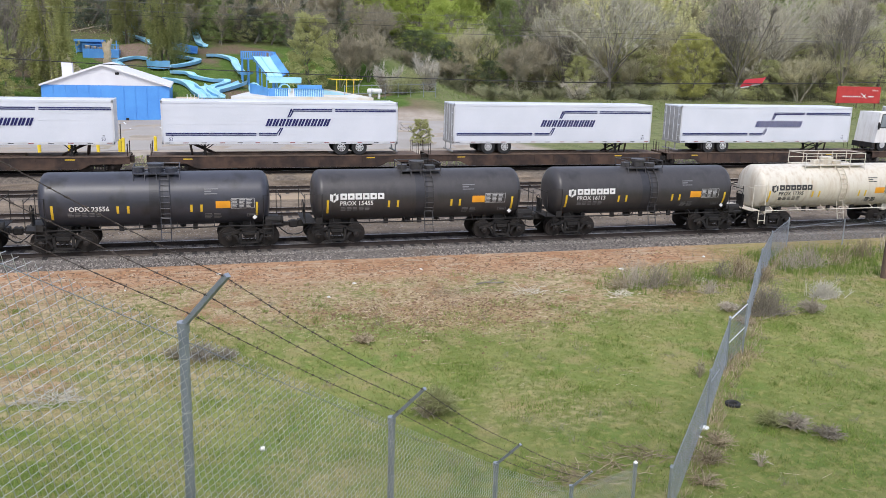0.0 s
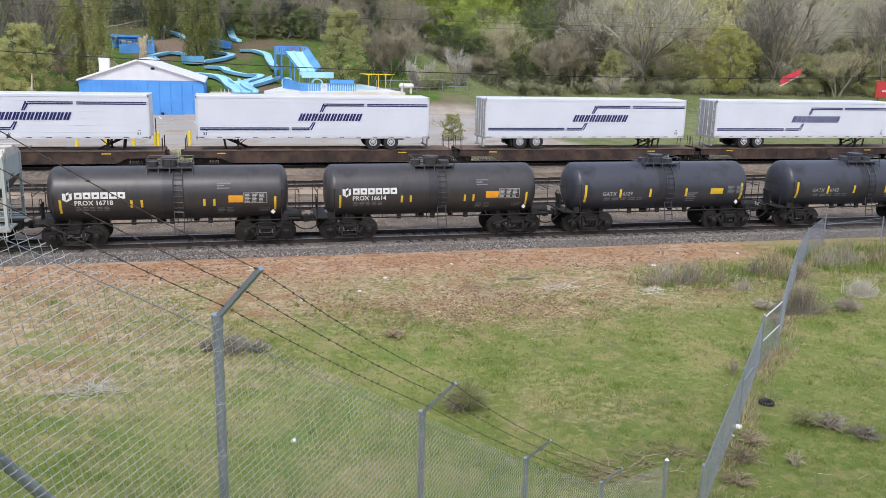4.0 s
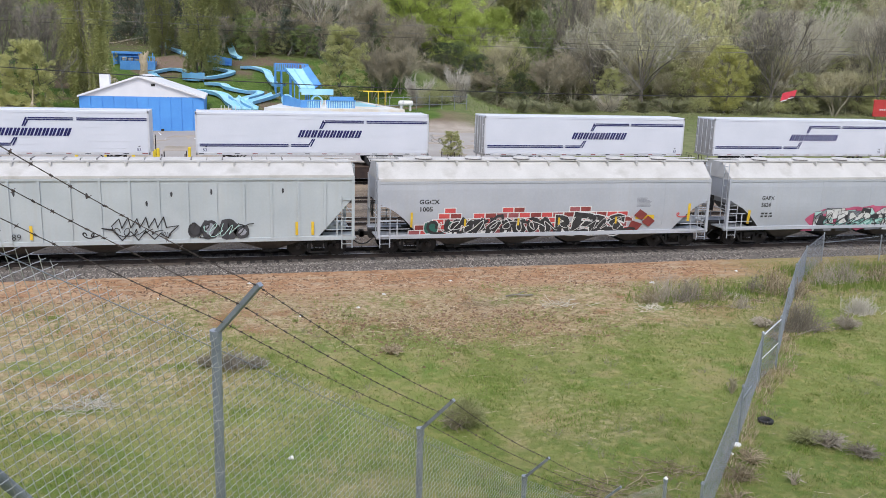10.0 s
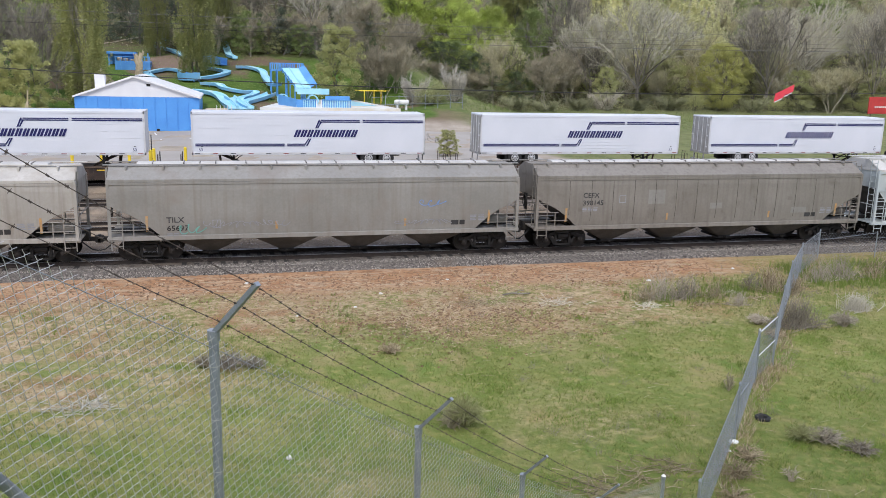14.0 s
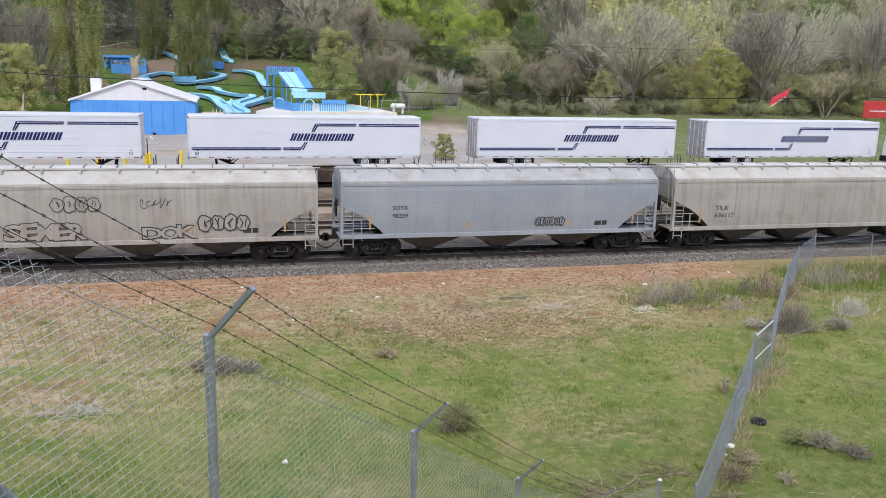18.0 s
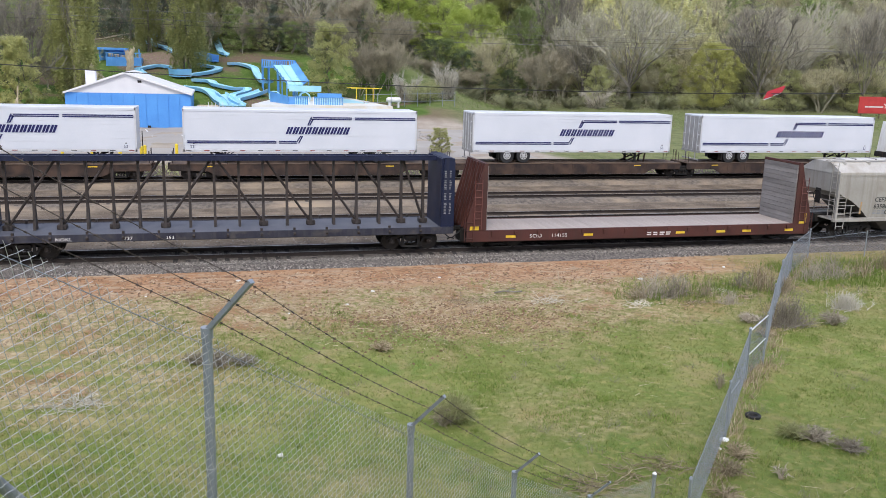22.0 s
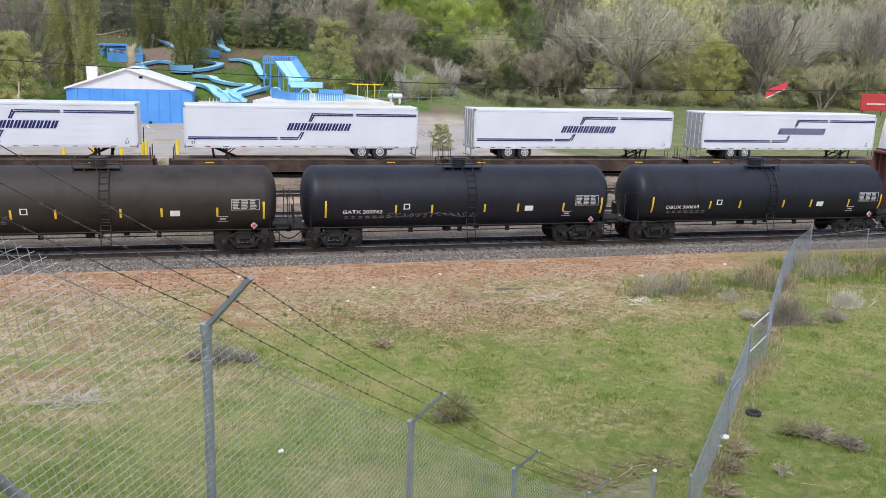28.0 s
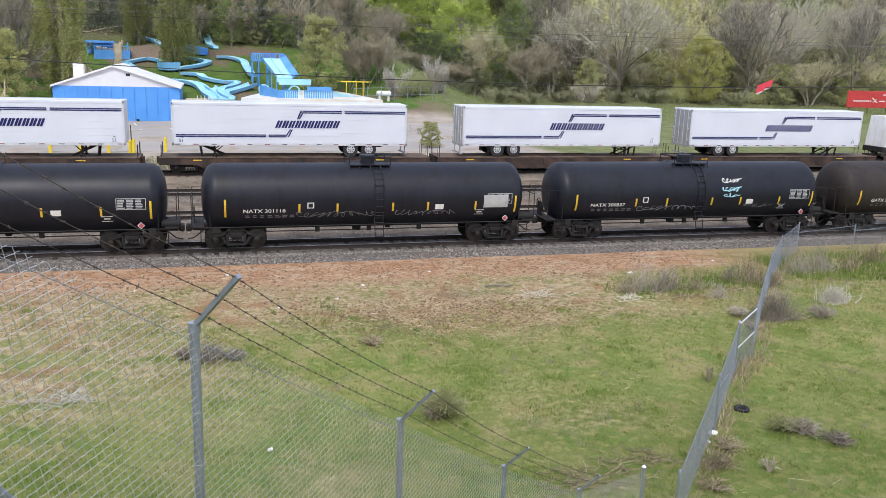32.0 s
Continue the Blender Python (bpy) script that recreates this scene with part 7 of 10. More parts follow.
def near_fence():
    root = thing("chain_link_fence", "galvanised chain-link fence with barbed wire on a grassy bank", "fence", "", tuple(POSTS[1] + Vector((0, 0, -1.85))))
    base = Vector(root.location)
    P = [p - base for p in POSTS]
    arms = []
    for i, p in enumerate(P):
        last = i == len(P) - 1
        r = 0.037
        bm = bmesh.new()
        foot = float(gz(POSTS[i].x, POSTS[i].y)) - base.z - 0.1
        rod(bm, (p.x, p.y, min(foot, p.z - 1.7)), (p.x, p.y, p.z - 0.02), r, 16)
        po = part("fence_post", bm, STEEL, root, smooth=False)
        bm = bmesh.new()
        rod(bm, (p.x, p.y, p.z - 0.05), (p.x, p.y, p.z + 0.03), r + 0.008, 14)
        part("post_cap", bm, STEEL, po)
        if last:
            bm = bmesh.new()
            rod(bm, (p.x, p.y, p.z + 0.03), (p.x, p.y, p.z + 0.07), r + 0.01, 12, 0.012)
            part("post_cap", bm, WHITEPAINT, po)
            continue
        h, v = ((0.43, 0.44), (0.43, 0.44), (0.40, 0.44), (0.36, 0.40), (0.34, 0.38))[i]
        tip = p + FOUT * h + Vector((0, 0, v))
        d = (tip - p).normalized()
        up = d.cross(FDIR).normalized()
        bm = bmesh.new()
        q0, q1 = p + Vector((0, 0, 0.0)), tip
        vs = []
        for c in (q0, q1):
            vs.append([bm.verts.new(c + FDIR * a + up * b) for a, b in ((-0.022, -0.018), (0.022, -0.018), (0.022, 0.018), (-0.022, 0.018))])
        for k in range(4):
            bm.faces.new((vs[0][k], vs[0][(k + 1) % 4], vs[1][(k + 1) % 4], vs[1][k]))
        bm.faces.new(vs[0])
        bm.faces.new(vs[1])
        part("barb_arm", bm, STEEL, po)
        for k in range(3):
            bm = bmesh.new()
            c = p.lerp(tip, 0.22 + 0.36 * k)
            rod(bm, c - FDIR * 0.02 + up * 0.016, c + FDIR * 0.02 + up * 0.022, 0.006, 5)
            part("wire_clip", bm, GREASE, po)
        arms.append((p, tip))
        for k in range(4):
            bm = bmesh.new()
            z = p.z - 0.25 - k * 0.42
            rod(bm, (p.x, p.y, z), (p.x, p.y, z + 0.006), r + 0.004, 12)
            part("tie_wire", bm, WIRE, po)
    for i, (p, q) in enumerate(zip(P, P[1:])):
        link_panel("chain_link_mesh", p + FOUT * 0.034 + Vector((0, 0, -0.06)), q + FOUT * 0.034 + Vector((0, 0, -0.06)), 1.85, root, hooked=i < 3)
        bm = bmesh.new()
        rod(bm, p + FOUT * 0.036 + Vector((0, 0, -0.12)), q + FOUT * 0.036 + Vector((0, 0, -0.12)), 0.003, 5)
        part("tension_wire", bm, STEEL, root)
    for k in range(3):
        f = 0.22 + 0.37 * k
        pts = []
        for (p, t), (p2, t2) in zip(arms, arms[1:]):
            pts += sagged(p.lerp(t, f), p2.lerp(t2, f), 7, 0.03 + 0.012 * k)[:-1]
        pts.append(arms[-1][0].lerp(arms[-1][1], f))
        barbed("barbed_wire", pts, root)
    # a stout slanting brace behind the mesh
    bm = bmesh.new()
    a, b = Vector(BRACE[0]) - base, Vector(BRACE[1]) - base
    rod(bm, a + (a - b) * 1.6, b + (b - a) * 2.2, 0.036, 16)
    part("brace_pipe", bm, STEEL, root)


near_fence()

OLDWIRE = mat("dull_old_wire", (0.24, 0.265, 0.30), (0.36, 0.385, 0.43), 3, 0.55, 0.4)
RF = [Vector((8.75, 13.55, 0)), Vector((12.2, 17.55, 0)), Vector((15.15, 21.1, 0)), Vector((16.6, 22.3, 0)), Vector((19.3, 25.7, 0)), Vector((22.3, 29.4, 0)), Vector((25.4, 32.9, 0)), Vector((28.4, 35.6, 0))]


def field_fence():
    root = thing("chain_link_fence", "sagging grey chain-link fence running across the field to the track", "fence", "", (15.45, 21.52, -0.6))
    base = Vector(root.location)
    hs = (1.35, 1.5, 1.7, 1.75, 1.65, 1.6, 1.55, 1.5)
    tops = []
    for i, p in enumerate(RF):
        g = float(gz(p.x, p.y))
        q = Vector((p.x, p.y, g)) - base
        bm = bmesh.new()
        r = 0.03 if i != 2 else 0.042
        rod(bm, (q.x, q.y, q.z - 0.1), (q.x, q.y, q.z + hs[i]), r, 10)
        po = part("fence_post", bm, STEEL, root)
        bm = bmesh.new()
        rod(bm, (q.x, q.y, q.z + hs[i]), (q.x, q.y, q.z + hs[i] + 0.05), r + 0.012, 8, 0.02)
        part("post_cap", bm, STEEL, po)
        tops.append(q + Vector((0, 0, hs[i])))
    for i, (p, q) in enumerate(zip(tops, tops[1:])):
        link_panel("chain_link_mesh", p + Vector((0, 0, -0.05)), q + Vector((0, 0, -0.05)), 1.5 if i else 1.3, root, 0.055, 0.0032, OLDWIRE)
        bm = bmesh.new()
        rod(bm, p + Vector((0, 0, -0.08)), q + Vector((0, 0, -0.08)), 0.008 if i != 2 else 0.022, 6)
        if i == 2:
            rod(bm, p + Vector((0, 0, -0.85)), q + Vector((0, 0, -0.85)), 0.018, 6)
        part("top_rail", bm, STEEL if i != 2 else TRAILERRAIL, root)
    bm = bmesh.new()
    rod(bm, tops[1] + Vector((0.1, 0.1, -0.35)), tops[1].lerp(tops[2], 0.55) + Vector((0, 0, -0.9)), 0.02, 6)
    part("slack_rail", bm, STEEL, root)
    # along the track
    tr = thing("chain_link_fence", "low wire fence along the railway, overgrown with dry weeds", "fence", "", (28.4, 35.6, -0.55))
    base = Vector(tr.location)
    prev = None
    for i in range(12):
        x = 28.4 + i * 3.4
        g = float(gz(x, 35.6 + i * 0.02))
        q = Vector((x, 35.6 + i * 0.02, g)) - base
        bm = bmesh.new()
        rod(bm, q, q + Vector((0, 0, 1.35)), 0.03, 8)
        part("fence_post", bm, STEEL, tr)
        if prev:
            link_panel("chain_link_mesh", prev + Vector((0, 0, 1.3)), q + Vector((0, 0, 1.3)), 1.2, tr, 0.09, 0.003, OLDWIRE)
            bm = bmesh.new()
            rod(bm, prev + Vector((0, 0, 1.0)), q + Vector((0, 0, 1.28)), 0.012, 6)
            part("top_rail", bm, STEEL, tr)
        prev = q
    # wooden pole
    po = thing("timber_post", "thick weathered brown timber post standing in the weeds", "post", "", (29.3, 30.0, -0.6))
    bm = bmesh.new()
    rod(bm, (0, 0, -0.2), (0.03, 0, 2.45), 0.17, 14, 0.16)
    part("shaft", bm, WOODGREY, po)


field_fence()


# ---- water park and yard behind the trailers ----
def ground_at(x, y):
    return float(gz(x, y))


def shed():
    y, z0, x0, x1 = 100.0, 0.72, -16.2, -3.15
    ze, zr, xr = 4.4, 6.5, -10.0
    root = thing("shed", "long blue metal-sided shed with a white gable and white roof", "shed", "", (x0, y, z0))
    o = Vector((x0, y, z0))
    L = 12.0
    bm = bmesh.new()
    W = x1 - x0
    box(bm, 0, W, 0, L, -0.2, ze - z0)
    part("wall", bm, SHEDBLUE, root)
    n = 11
    for i in range(n):
        bm = bmesh.new()
        a = i * W / n
        box(bm, a + 0.05, a + W / n - 0.03, -0.05, 0.0, -0.2, ze - z0 - 0.02, 0.015)
        part("siding_panel", bm, SHEDBLUE, root)
    bm = bmesh.new()
    prism(bm, [(0.0, ze - z0), (W, ze - z0), (xr - x0, zr - z0)], -0.02, 0.1)
    part("gable", bm, SHEDWHITE, root, "white gable")
    for a, b in ((-0.15, xr - x0), (xr - x0, W + 0.15)):
        bm = bmesh.new()
        za = (ze - 0.15 if a < 0 else zr) - z0
        zb = (zr if a < 0 else ze - 0.15) - z0
        prism(bm, [(a, za), (b, zb), (b, zb + 0.2), (a, za + 0.2)], -0.32, L + 0.5)
        part("roof_slope", bm, ROOFPALE, root)
    for i in range(2):
        bm = bmesh.new()
        if i == 0:
            box(bm, 1.9, 2.95, 2.0, 3.0, ze - z0 + 0.4, 7.05 - z0 - 0.35)
            part("roof_vent", bm, SHEDWHITE, root)
        else:
            box(bm, xr - x0 + 1.3, xr - x0 + 1.7, -0.06, 0.0, 5.55 - z0, 5.8 - z0)
            part("gable_vent", bm, GREASE, root)
    bm = bmesh.new()
    box(bm, 8.4, 8.7, -0.5, -0.2, -0.1, 0.2)
    part("downpipe_shoe", bm, GREASE, root)
    # lean-to deck beside it
    d = thing("deck_platform", "small pale deck with white rail beside the shed", "deck", "", (-2.6, 101, 2.6))
    bm = bmesh.new()
    box(bm, 0, 2.4, 0, 3, -2.0, 0.45, 0.03)
    part("deck_base", bm, STUMP, d)
    bm = bmesh.new()
    box(bm, -0.1, 3.2, -0.4, 3, -0.1, 0.1)
    part("deck_floor", bm, SHEDWHITE, d)
    for i in range(5):
        bm = bmesh.new()
        rod(bm, (1.3 + i * 0.4, -0.35, 0.1), (1.3 + i * 0.4, -0.35, 0.95), 0.04, 5)
        part("baluster", bm, SHEDWHITE, d)


shed()


def flume(name, pts, width, material, label, wall=0.35, group="water slides"):
    """An open water-slide channel along points (x, y, z), with posts down to the hill."""
    root = thing(name, label, "water slide", group, pts[0])
    o = Vector(pts[0])
    P = [Vector(p) - o for p in pts]
    # smooth the line
    Q = []
    for i in range(len(P) - 1):
        p0, p1, p2, p3 = P[max(0, i - 1)], P[i], P[i + 1], P[min(len(P) - 1, i + 2)]
        for k in range(6):
            t = k / 6
            Q.append(0.5 * ((2 * p1) + (p2 - p0) * t + (2 * p0 - 5 * p1 + 4 * p2 - p3) * t * t + (3 * p1 - p0 - 3 * p2 + p3) * t ** 3))
    Q.append(P[-1])
    bm = bmesh.new()
    rows = []
    for i, p in enumerate(Q):
        d = (Q[min(i + 1, len(Q) - 1)] - Q[max(0, i - 1)]).normalized()
        s = Vector((d.y, -d.x, 0)).normalized()
        prof = [(-0.58, wall), (-0.5, wall), (-0.42, 0.06), (-0.2, 0.0), (0.2, 0.0), (0.42, 0.06), (0.5, wall), (0.58, wall), (0.5, -0.12), (-0.5, -0.12)]
        rows.append([bm.verts.new(p + s * a * width * 0.86 + Vector((0, 0, h))) for a, h in prof])
    for a, b in zip(rows, rows[1:]):
        for i in range(len(a)):
            # outer sides and underside: shade is painted in with a darker blue
            f = bm.faces.new((a[i], a[(i + 1) % len(a)], b[(i + 1) % len(a)], b[i]))
            f.material_index = 1 if i > 6 else 0
    bm.faces.new(rows[0])
    bm.faces.new(rows[-1][::-1])
    part("channel", bm, material, root).data.materials.append(SLIDESHELL)
    for i in range(3, len(Q), 7):
        p = Q[i] + o
        g = ground_at(p.x, p.y)
        if p.z - g > 0.25:
            bm = bmesh.new()
            rod(bm, Q[i] + Vector((0, 0, -0.1)), (Q[i].x, Q[i].y, g - o.z - 0.1), 0.08, 6)
            part("support_post", bm, SLIDEDEEP, root)
    return root


PATHPALE = mat("worn_pale_path", (0.36, 0.29, 0.21), (0.50, 0.43, 0.33), 1.5, 0.9, 0, 0.2, 12)


def water_park():
    pale, deep = "pale turquoise open water slide winding down the grassy hill", "blue water slide trough on the hillside"
    flume("water_slide", [(-8.4, 152.2, 12.1), (-9.8, 151.4, 11.8), (-10.8, 148.1, 10.8), (-10.3, 145.6, 10.2), (-8.2, 142.8, 9.7), (-6.4, 139.1, 8.9)], 1.1, SLIDEBLUE, pale, 0.28)
    flume("water_slide", [(-2.2, 152.2, 12.1), (-0.7, 151.2, 11.8), (-0.1, 145.7, 10.4), (0.3, 140.7, 9.3), (1.2, 139.0, 8.9)], 1.1, SLIDEBLUE, pale, 0.28)
    flume("water_slide", [(-3.1, 137.2, 8.4), (-1.7, 136, 8.1), (-0.5, 134.7, 7.9)], 1.5, SLIDEDEEP, deep, 0.9)
    flume("water_slide", [(-3.1, 131.5, 7.3), (-1.6, 131, 7.1), (0, 129.2, 6.8), (-1.3, 127, 6.3), (-3.9, 124.9, 5.9)], 1.1, SLIDEBLUE, pale, 0.28)
    flume("water_slide", [(-3.9, 124.9, 5.9), (-5.3, 124.6, 5.8), (-6.2, 125.6, 5.9)], 1.5, SLIDEDEEP, deep, 0.9)
    flume("water_slide", [(-3.5, 122.4, 5.3), (-1.3, 121.4, 5.2), (-0.5, 119.7, 4.8), (1.8, 118.4, 4.4), (3.4, 118.6, 4.4), (3.4, 116.9, 4.1), (1.5, 114.4, 3.6), (1.8, 112.1, 3.1), (2.7, 110.3, 2.7)], 1.1, SLIDEBLUE, pale, 0.28)
    flume("water_slide", [(1.2, 133, 7.5), (3.1, 132.7, 7.5), (4.9, 130.1, 7.0), (5.2, 126.6, 6.2), (5.9, 122.6, 5.3), (7, 123, 5.4)], 1.1, SLIDEBLUE, pale, 0.28)
    flume("water_slide", [(-4.9, 118.8, 4.4), (-2.2, 117.4, 4.2), (-1, 115.6, 3.8), (-0.2, 112.4, 3.1), (0.6, 110.1, 2.7)], 1.5, SLIDEBLUE, pale, 0.35)
    flume("water_slide", [(0.1, 115.6, 3.8), (1.3, 112.4, 3.1), (1.7, 110.1, 2.7)], 1.5, SLIDEBLUE, pale, 0.35)
    flume("water_slide", [(5.6, 117.3, 4.2), (4.1, 115.3, 3.7), (2, 112.9, 3.2)], 1.5, SLIDEBLUE, pale, 0.35)
    flume("water_slide", [(-11.1, 127.8, 6.4), (-9.6, 124.3, 5.6)], 1.1, SLIDEBLUE, pale, 0.28)
    flume("water_slide", [(-11.1, 127.8, 6.4), (-10.4, 128.6, 6.6), (-8.4, 130, 7), (-6.5, 129.3, 6.8)], 1.1, SLIDEBLUE, pale, 0.28)
    # wide racer slide falling from a railed tower
    root = thing("slide_tower", "steep wide turquoise slide with a blue railed stair tower", "water slide", "water slides", (8.0, 118.0, 2.9))
    o = Vector(root.location)
    TL, TR, BL, BR = (Vector(p) - o for p in ((6.95, 119.2, 7.7), (9.35, 119.2, 7.7), (8.5, 113.3, 5.35), (10.5, 113.3, 5.35)))
    for k in range(2):
        bm = bmesh.new()
        rows = []
        for i in range(7):
            t = i / 6
            l, r = TL.lerp(BL, t), TR.lerp(BR, t)
            bow = Vector((0, 0, -0.12 * math.sin(math.pi * t)))
            p, q = l.lerp(r, 0.5 * k + 0.01) + bow, l.lerp(r, 0.5 * k + 0.49) + bow
            e = (q - p).normalized() * 0.05
            rows.append([bm.verts.new(c) for c in (p + Vector((0, 0, -0.12)), p + Vector((0, 0, 0.12)), p + e + Vector((0, 0, 0.12)), p + e, q - e, q - e + Vector((0, 0, 0.12)), q + Vector((0, 0, 0.12)), q + Vector((0, 0, -0.12)))])
        for u, v in zip(rows, rows[1:]):
            for i in range(8):
                bm.faces.new((u[i], u[(i + 1) % 8], v[(i + 1) % 8], v[i]))
        bm.faces.new(rows[0])
        bm.faces.new(rows[-1][::-1])
        part("slide_lane", bm, SLIDEBLUE, root)
    for a, b, out, high in ((TR, BR, Vector((0.75, 0.25, 0)), 0.5), (TL, BL, Vector((-0.12, 0, 0)), 0.3)):
        bm = bmesh.new()
        c = [a, b, b + out + Vector((0, 0, high)), a + out + Vector((0, 0, high))]
        v = [bm.verts.new(p) for p in c] + [bm.verts.new(p + Vector((0.06, 0.05, -0.04))) for p in c]
        for q in ((0, 1, 2, 3), (7, 6, 5, 4), (0, 4, 5, 1), (3, 2, 6, 7), (0, 3, 7, 4), (1, 5, 6, 2)):
            bm.faces.new([v[i] for i in q])
        screen = part("side_screen", bm, SLIDEDEEP, root)
        for i in range(6):
            p = a.lerp(b, i / 5) + Vector((0.03, 0.04, -0.02))
            bm = bmesh.new()
            rod(bm, p + out + Vector((0, 0, high - 0.5)), p + out + Vector((0, 0, high + 0.12)), 0.05, 5)
            part("screen_post", bm, SLIDEDEEP, screen)
    px0, px1, py0, py1, pz = -2.35, 2.05, 1.2, 4.2, 4.55
    bm = bmesh.new()
    box(bm, px0, px1, py0, py1, pz - 0.18, pz)
    pl = part("tower_platform", bm, SLIDEDEEP, root)
    for i in range(19):
        bm = bmesh.new()
        x = px0 + 0.05 + i * (px1 - px0 - 0.1) / 18
        back = py1 if -0.9 < x < 1.2 else py0
        box(bm, x - 0.07, x + 0.07, back - 0.02, back + 0.04, pz - 0.1, pz + 0.82)
        part("railing_slat", bm, SLIDEDEEP, pl)
    for a, b, yy in ((px0, -0.95, py0), (1.25, px1, py0), (px0, px1, py1)):
        bm = bmesh.new()
        box(bm, a, b, yy - 0.05, yy + 0.06, pz + 0.8, pz + 0.92)
        part("hand_rail", bm, SLIDEDEEP, pl)
    for x in (px0, px1):
        bm = bmesh.new()
        box(bm, x - 0.03, x + 0.03, py0, py1, pz - 0.1, pz + 0.9)
        part("side_panel", bm, SLIDEDEEP, pl)
    for x in (px0 + 0.1, px0 + 0.9, -0.2, px1 - 0.1):
        for yy in (py0 + 0.1, py1 - 0.1):
            bm = bmesh.new()
            rod(bm, (x, yy, pz - 0.1), (x, yy, ground_at(x + o.x, yy + o.y) - o.z - 0.2), 0.09, 6)
            part("tower_leg", bm, SLIDEDEEP, root)
    for t in (0.3, 0.6, 0.92):
        for e in (0.05, 0.95):
            p = TL.lerp(BL, t).lerp(TR.lerp(BR, t), e)
            bm = bmesh.new()
            rod(bm, p + Vector((0, 0, -0.1)), (p.x, p.y, ground_at(p.x + o.x, p.y + o.y) - o.z - 0.2), 0.08, 6)
            part("slide_leg", bm, SLIDEDEEP, root)
    bm = bmesh.new()
    box(bm, 0.6, 4.7, -6.3, -6.2, 1.6, 2.35, 0.02)
    part("runout_panel", bm, SLIDEBLUE, root, "pale turquoise splash panel at the foot")
    bm = bmesh.new()
    box(bm, 0.4, 2.7, -6.1, -4.6, 1.9, 2.3, 0.04)
    part("runout_trough", bm, SLIDEBLUE, root)
    # splash pool with railed blue deck
    pool = thing("splash_pool", "raised pale concrete pool surround at the foot of the slides", "pool", "", (12.0, 112.0, 1.2))
    for o, zt, m, nm in (([(-8.4, -8.0), (8.6, -8.0), (6.2, 15.0), (-3.0, 15.0)], 2.0, POOLPALE, "pool_basin"), ([(3.4, -2.0), (6.6, -2.0), (5.2, 12.5), (3.0, 12.5)], 2.02, SLIDEBLUE, "pool_water"),
                         ([(-5.0, -5.0), (-2.6, -5.0), (-2.0, 11.0), (-3.0, 11.0)], 2.02, SLIDEBLUE, "pool_water")):
        bm = bmesh.new()
        lo = [bm.verts.new((x, y, -0.5)) for x, y in o]
        hi = [bm.verts.new((x, y, zt)) for x, y in o]
        bm.faces.new(lo[::-1])
        bm.faces.new(hi)
        for k in range(4):
            bm.faces.new((lo[k], lo[(k + 1) % 4], hi[(k + 1) % 4], hi[k]))
        part(nm, bm, m, pool)
    deck = thing("splash_deck", "bright blue plywood deck with slatted railing", "deck", "", (8.0, 105.0, 2.5))
    bm = bmesh.new()
    lo = [bm.verts.new((x, y, -1.9)) for x, y in ((0, 0), (6.6, 0), (7.2, 5.0), (-1.8, 6.0))]
    hi = [bm.verts.new((x, y, 0.55)) for x, y in ((0, 0), (6.6, 0), (7.2, 5.0), (-1.8, 6.0))]
    bm.faces.new(lo[::-1])
    bm.faces.new(hi)
    for k in range(4):
        bm.faces.new((lo[k], lo[(k + 1) % 4], hi[(k + 1) % 4], hi[k]))
    part("deck_base", bm, SLIDEDEEP, deck)
    for k in range(6):
        # wing wall of upright boards, stepping down towards the front
        p, q = Vector((-1.8, 6.0, 0)).lerp(Vector((0, 0, 0)), k / 6), Vector((-1.8, 6.0, 0)).lerp(Vector((0, 0, 0)), (k + 0.97) / 6)
        n = Vector((-0.958, -0.287, 0)) * 0.05
        za, zb = 2.0 - 0.06 * k, 1.94 - 0.06 * k
        bm = bmesh.new()
        v = [bm.verts.new(c) for c in (p + Vector((0, 0, 0.4)), q + Vector((0, 0, 0.4)), q + Vector((0, 0, zb)), p + Vector((0, 0, za)))]
        v += [bm.verts.new(x.co + n) for x in v]
        for f in ((0, 1, 2, 3), (7, 6, 5, 4), (0, 4, 5, 1), (3, 2, 6, 7), (0, 3, 7, 4), (1, 5, 6, 2)):
            bm.faces.new([v[i] for i in f])
        part("wing_board", bm, SLIDEDEEP, deck)
    bm = bmesh.new()
    box(bm, 0.0, 0.75, -0.06, 0.0, 0.3, 1.62)
    part("corner_board", bm, SLIDEDEEP, deck)
    # board added behind the slats only to keep the gaps between them dark
    bm = bmesh.new()
    box(bm, 0.75, 2.35, 0.06, 0.12, 0.55, 1.55)
    box(bm, 3.05, 6.6, 0.06, 0.12, 0.55, 1.55)
    part("railing_backing", bm, SLIDEDEEP, deck)
    for i in range(27):
        x = 0.85 + i * 0.215
        if 2.35 < x < 3.05:
            continue
        bm = bmesh.new()
        box(bm, x - 0.05, x + 0.05, -0.05, 0.0, 0.5, 1.6)
        part("railing_slat", bm, SLIDEBLUE, deck)
    for a, b in ((0.75, 2.35), (3.05, 6.65)):
        for z in (0.52, 1.55):
            bm = bmesh.new()
            box(bm, a, b, -0.08, 0.04, z, z + 0.12)
            part("hand_rail", bm, SLIDEDEEP, deck)
    bm = bmesh.new()
    box(bm, 4.0, 7.1, 4.9, 5.0, 0.5, 1.9, 0.02)
    part("back_screen", bm, SLIDEDEEP, deck)
    for k in range(2):
        bm = bmesh.new()
        rod(bm, (2.35 + k * 0.7, -0.9, -1.6), (2.4 + k * 0.6, 0.1, 1.6), 0.07, 6)
        part("stair_stringer", bm, SHEDWHITE, deck)
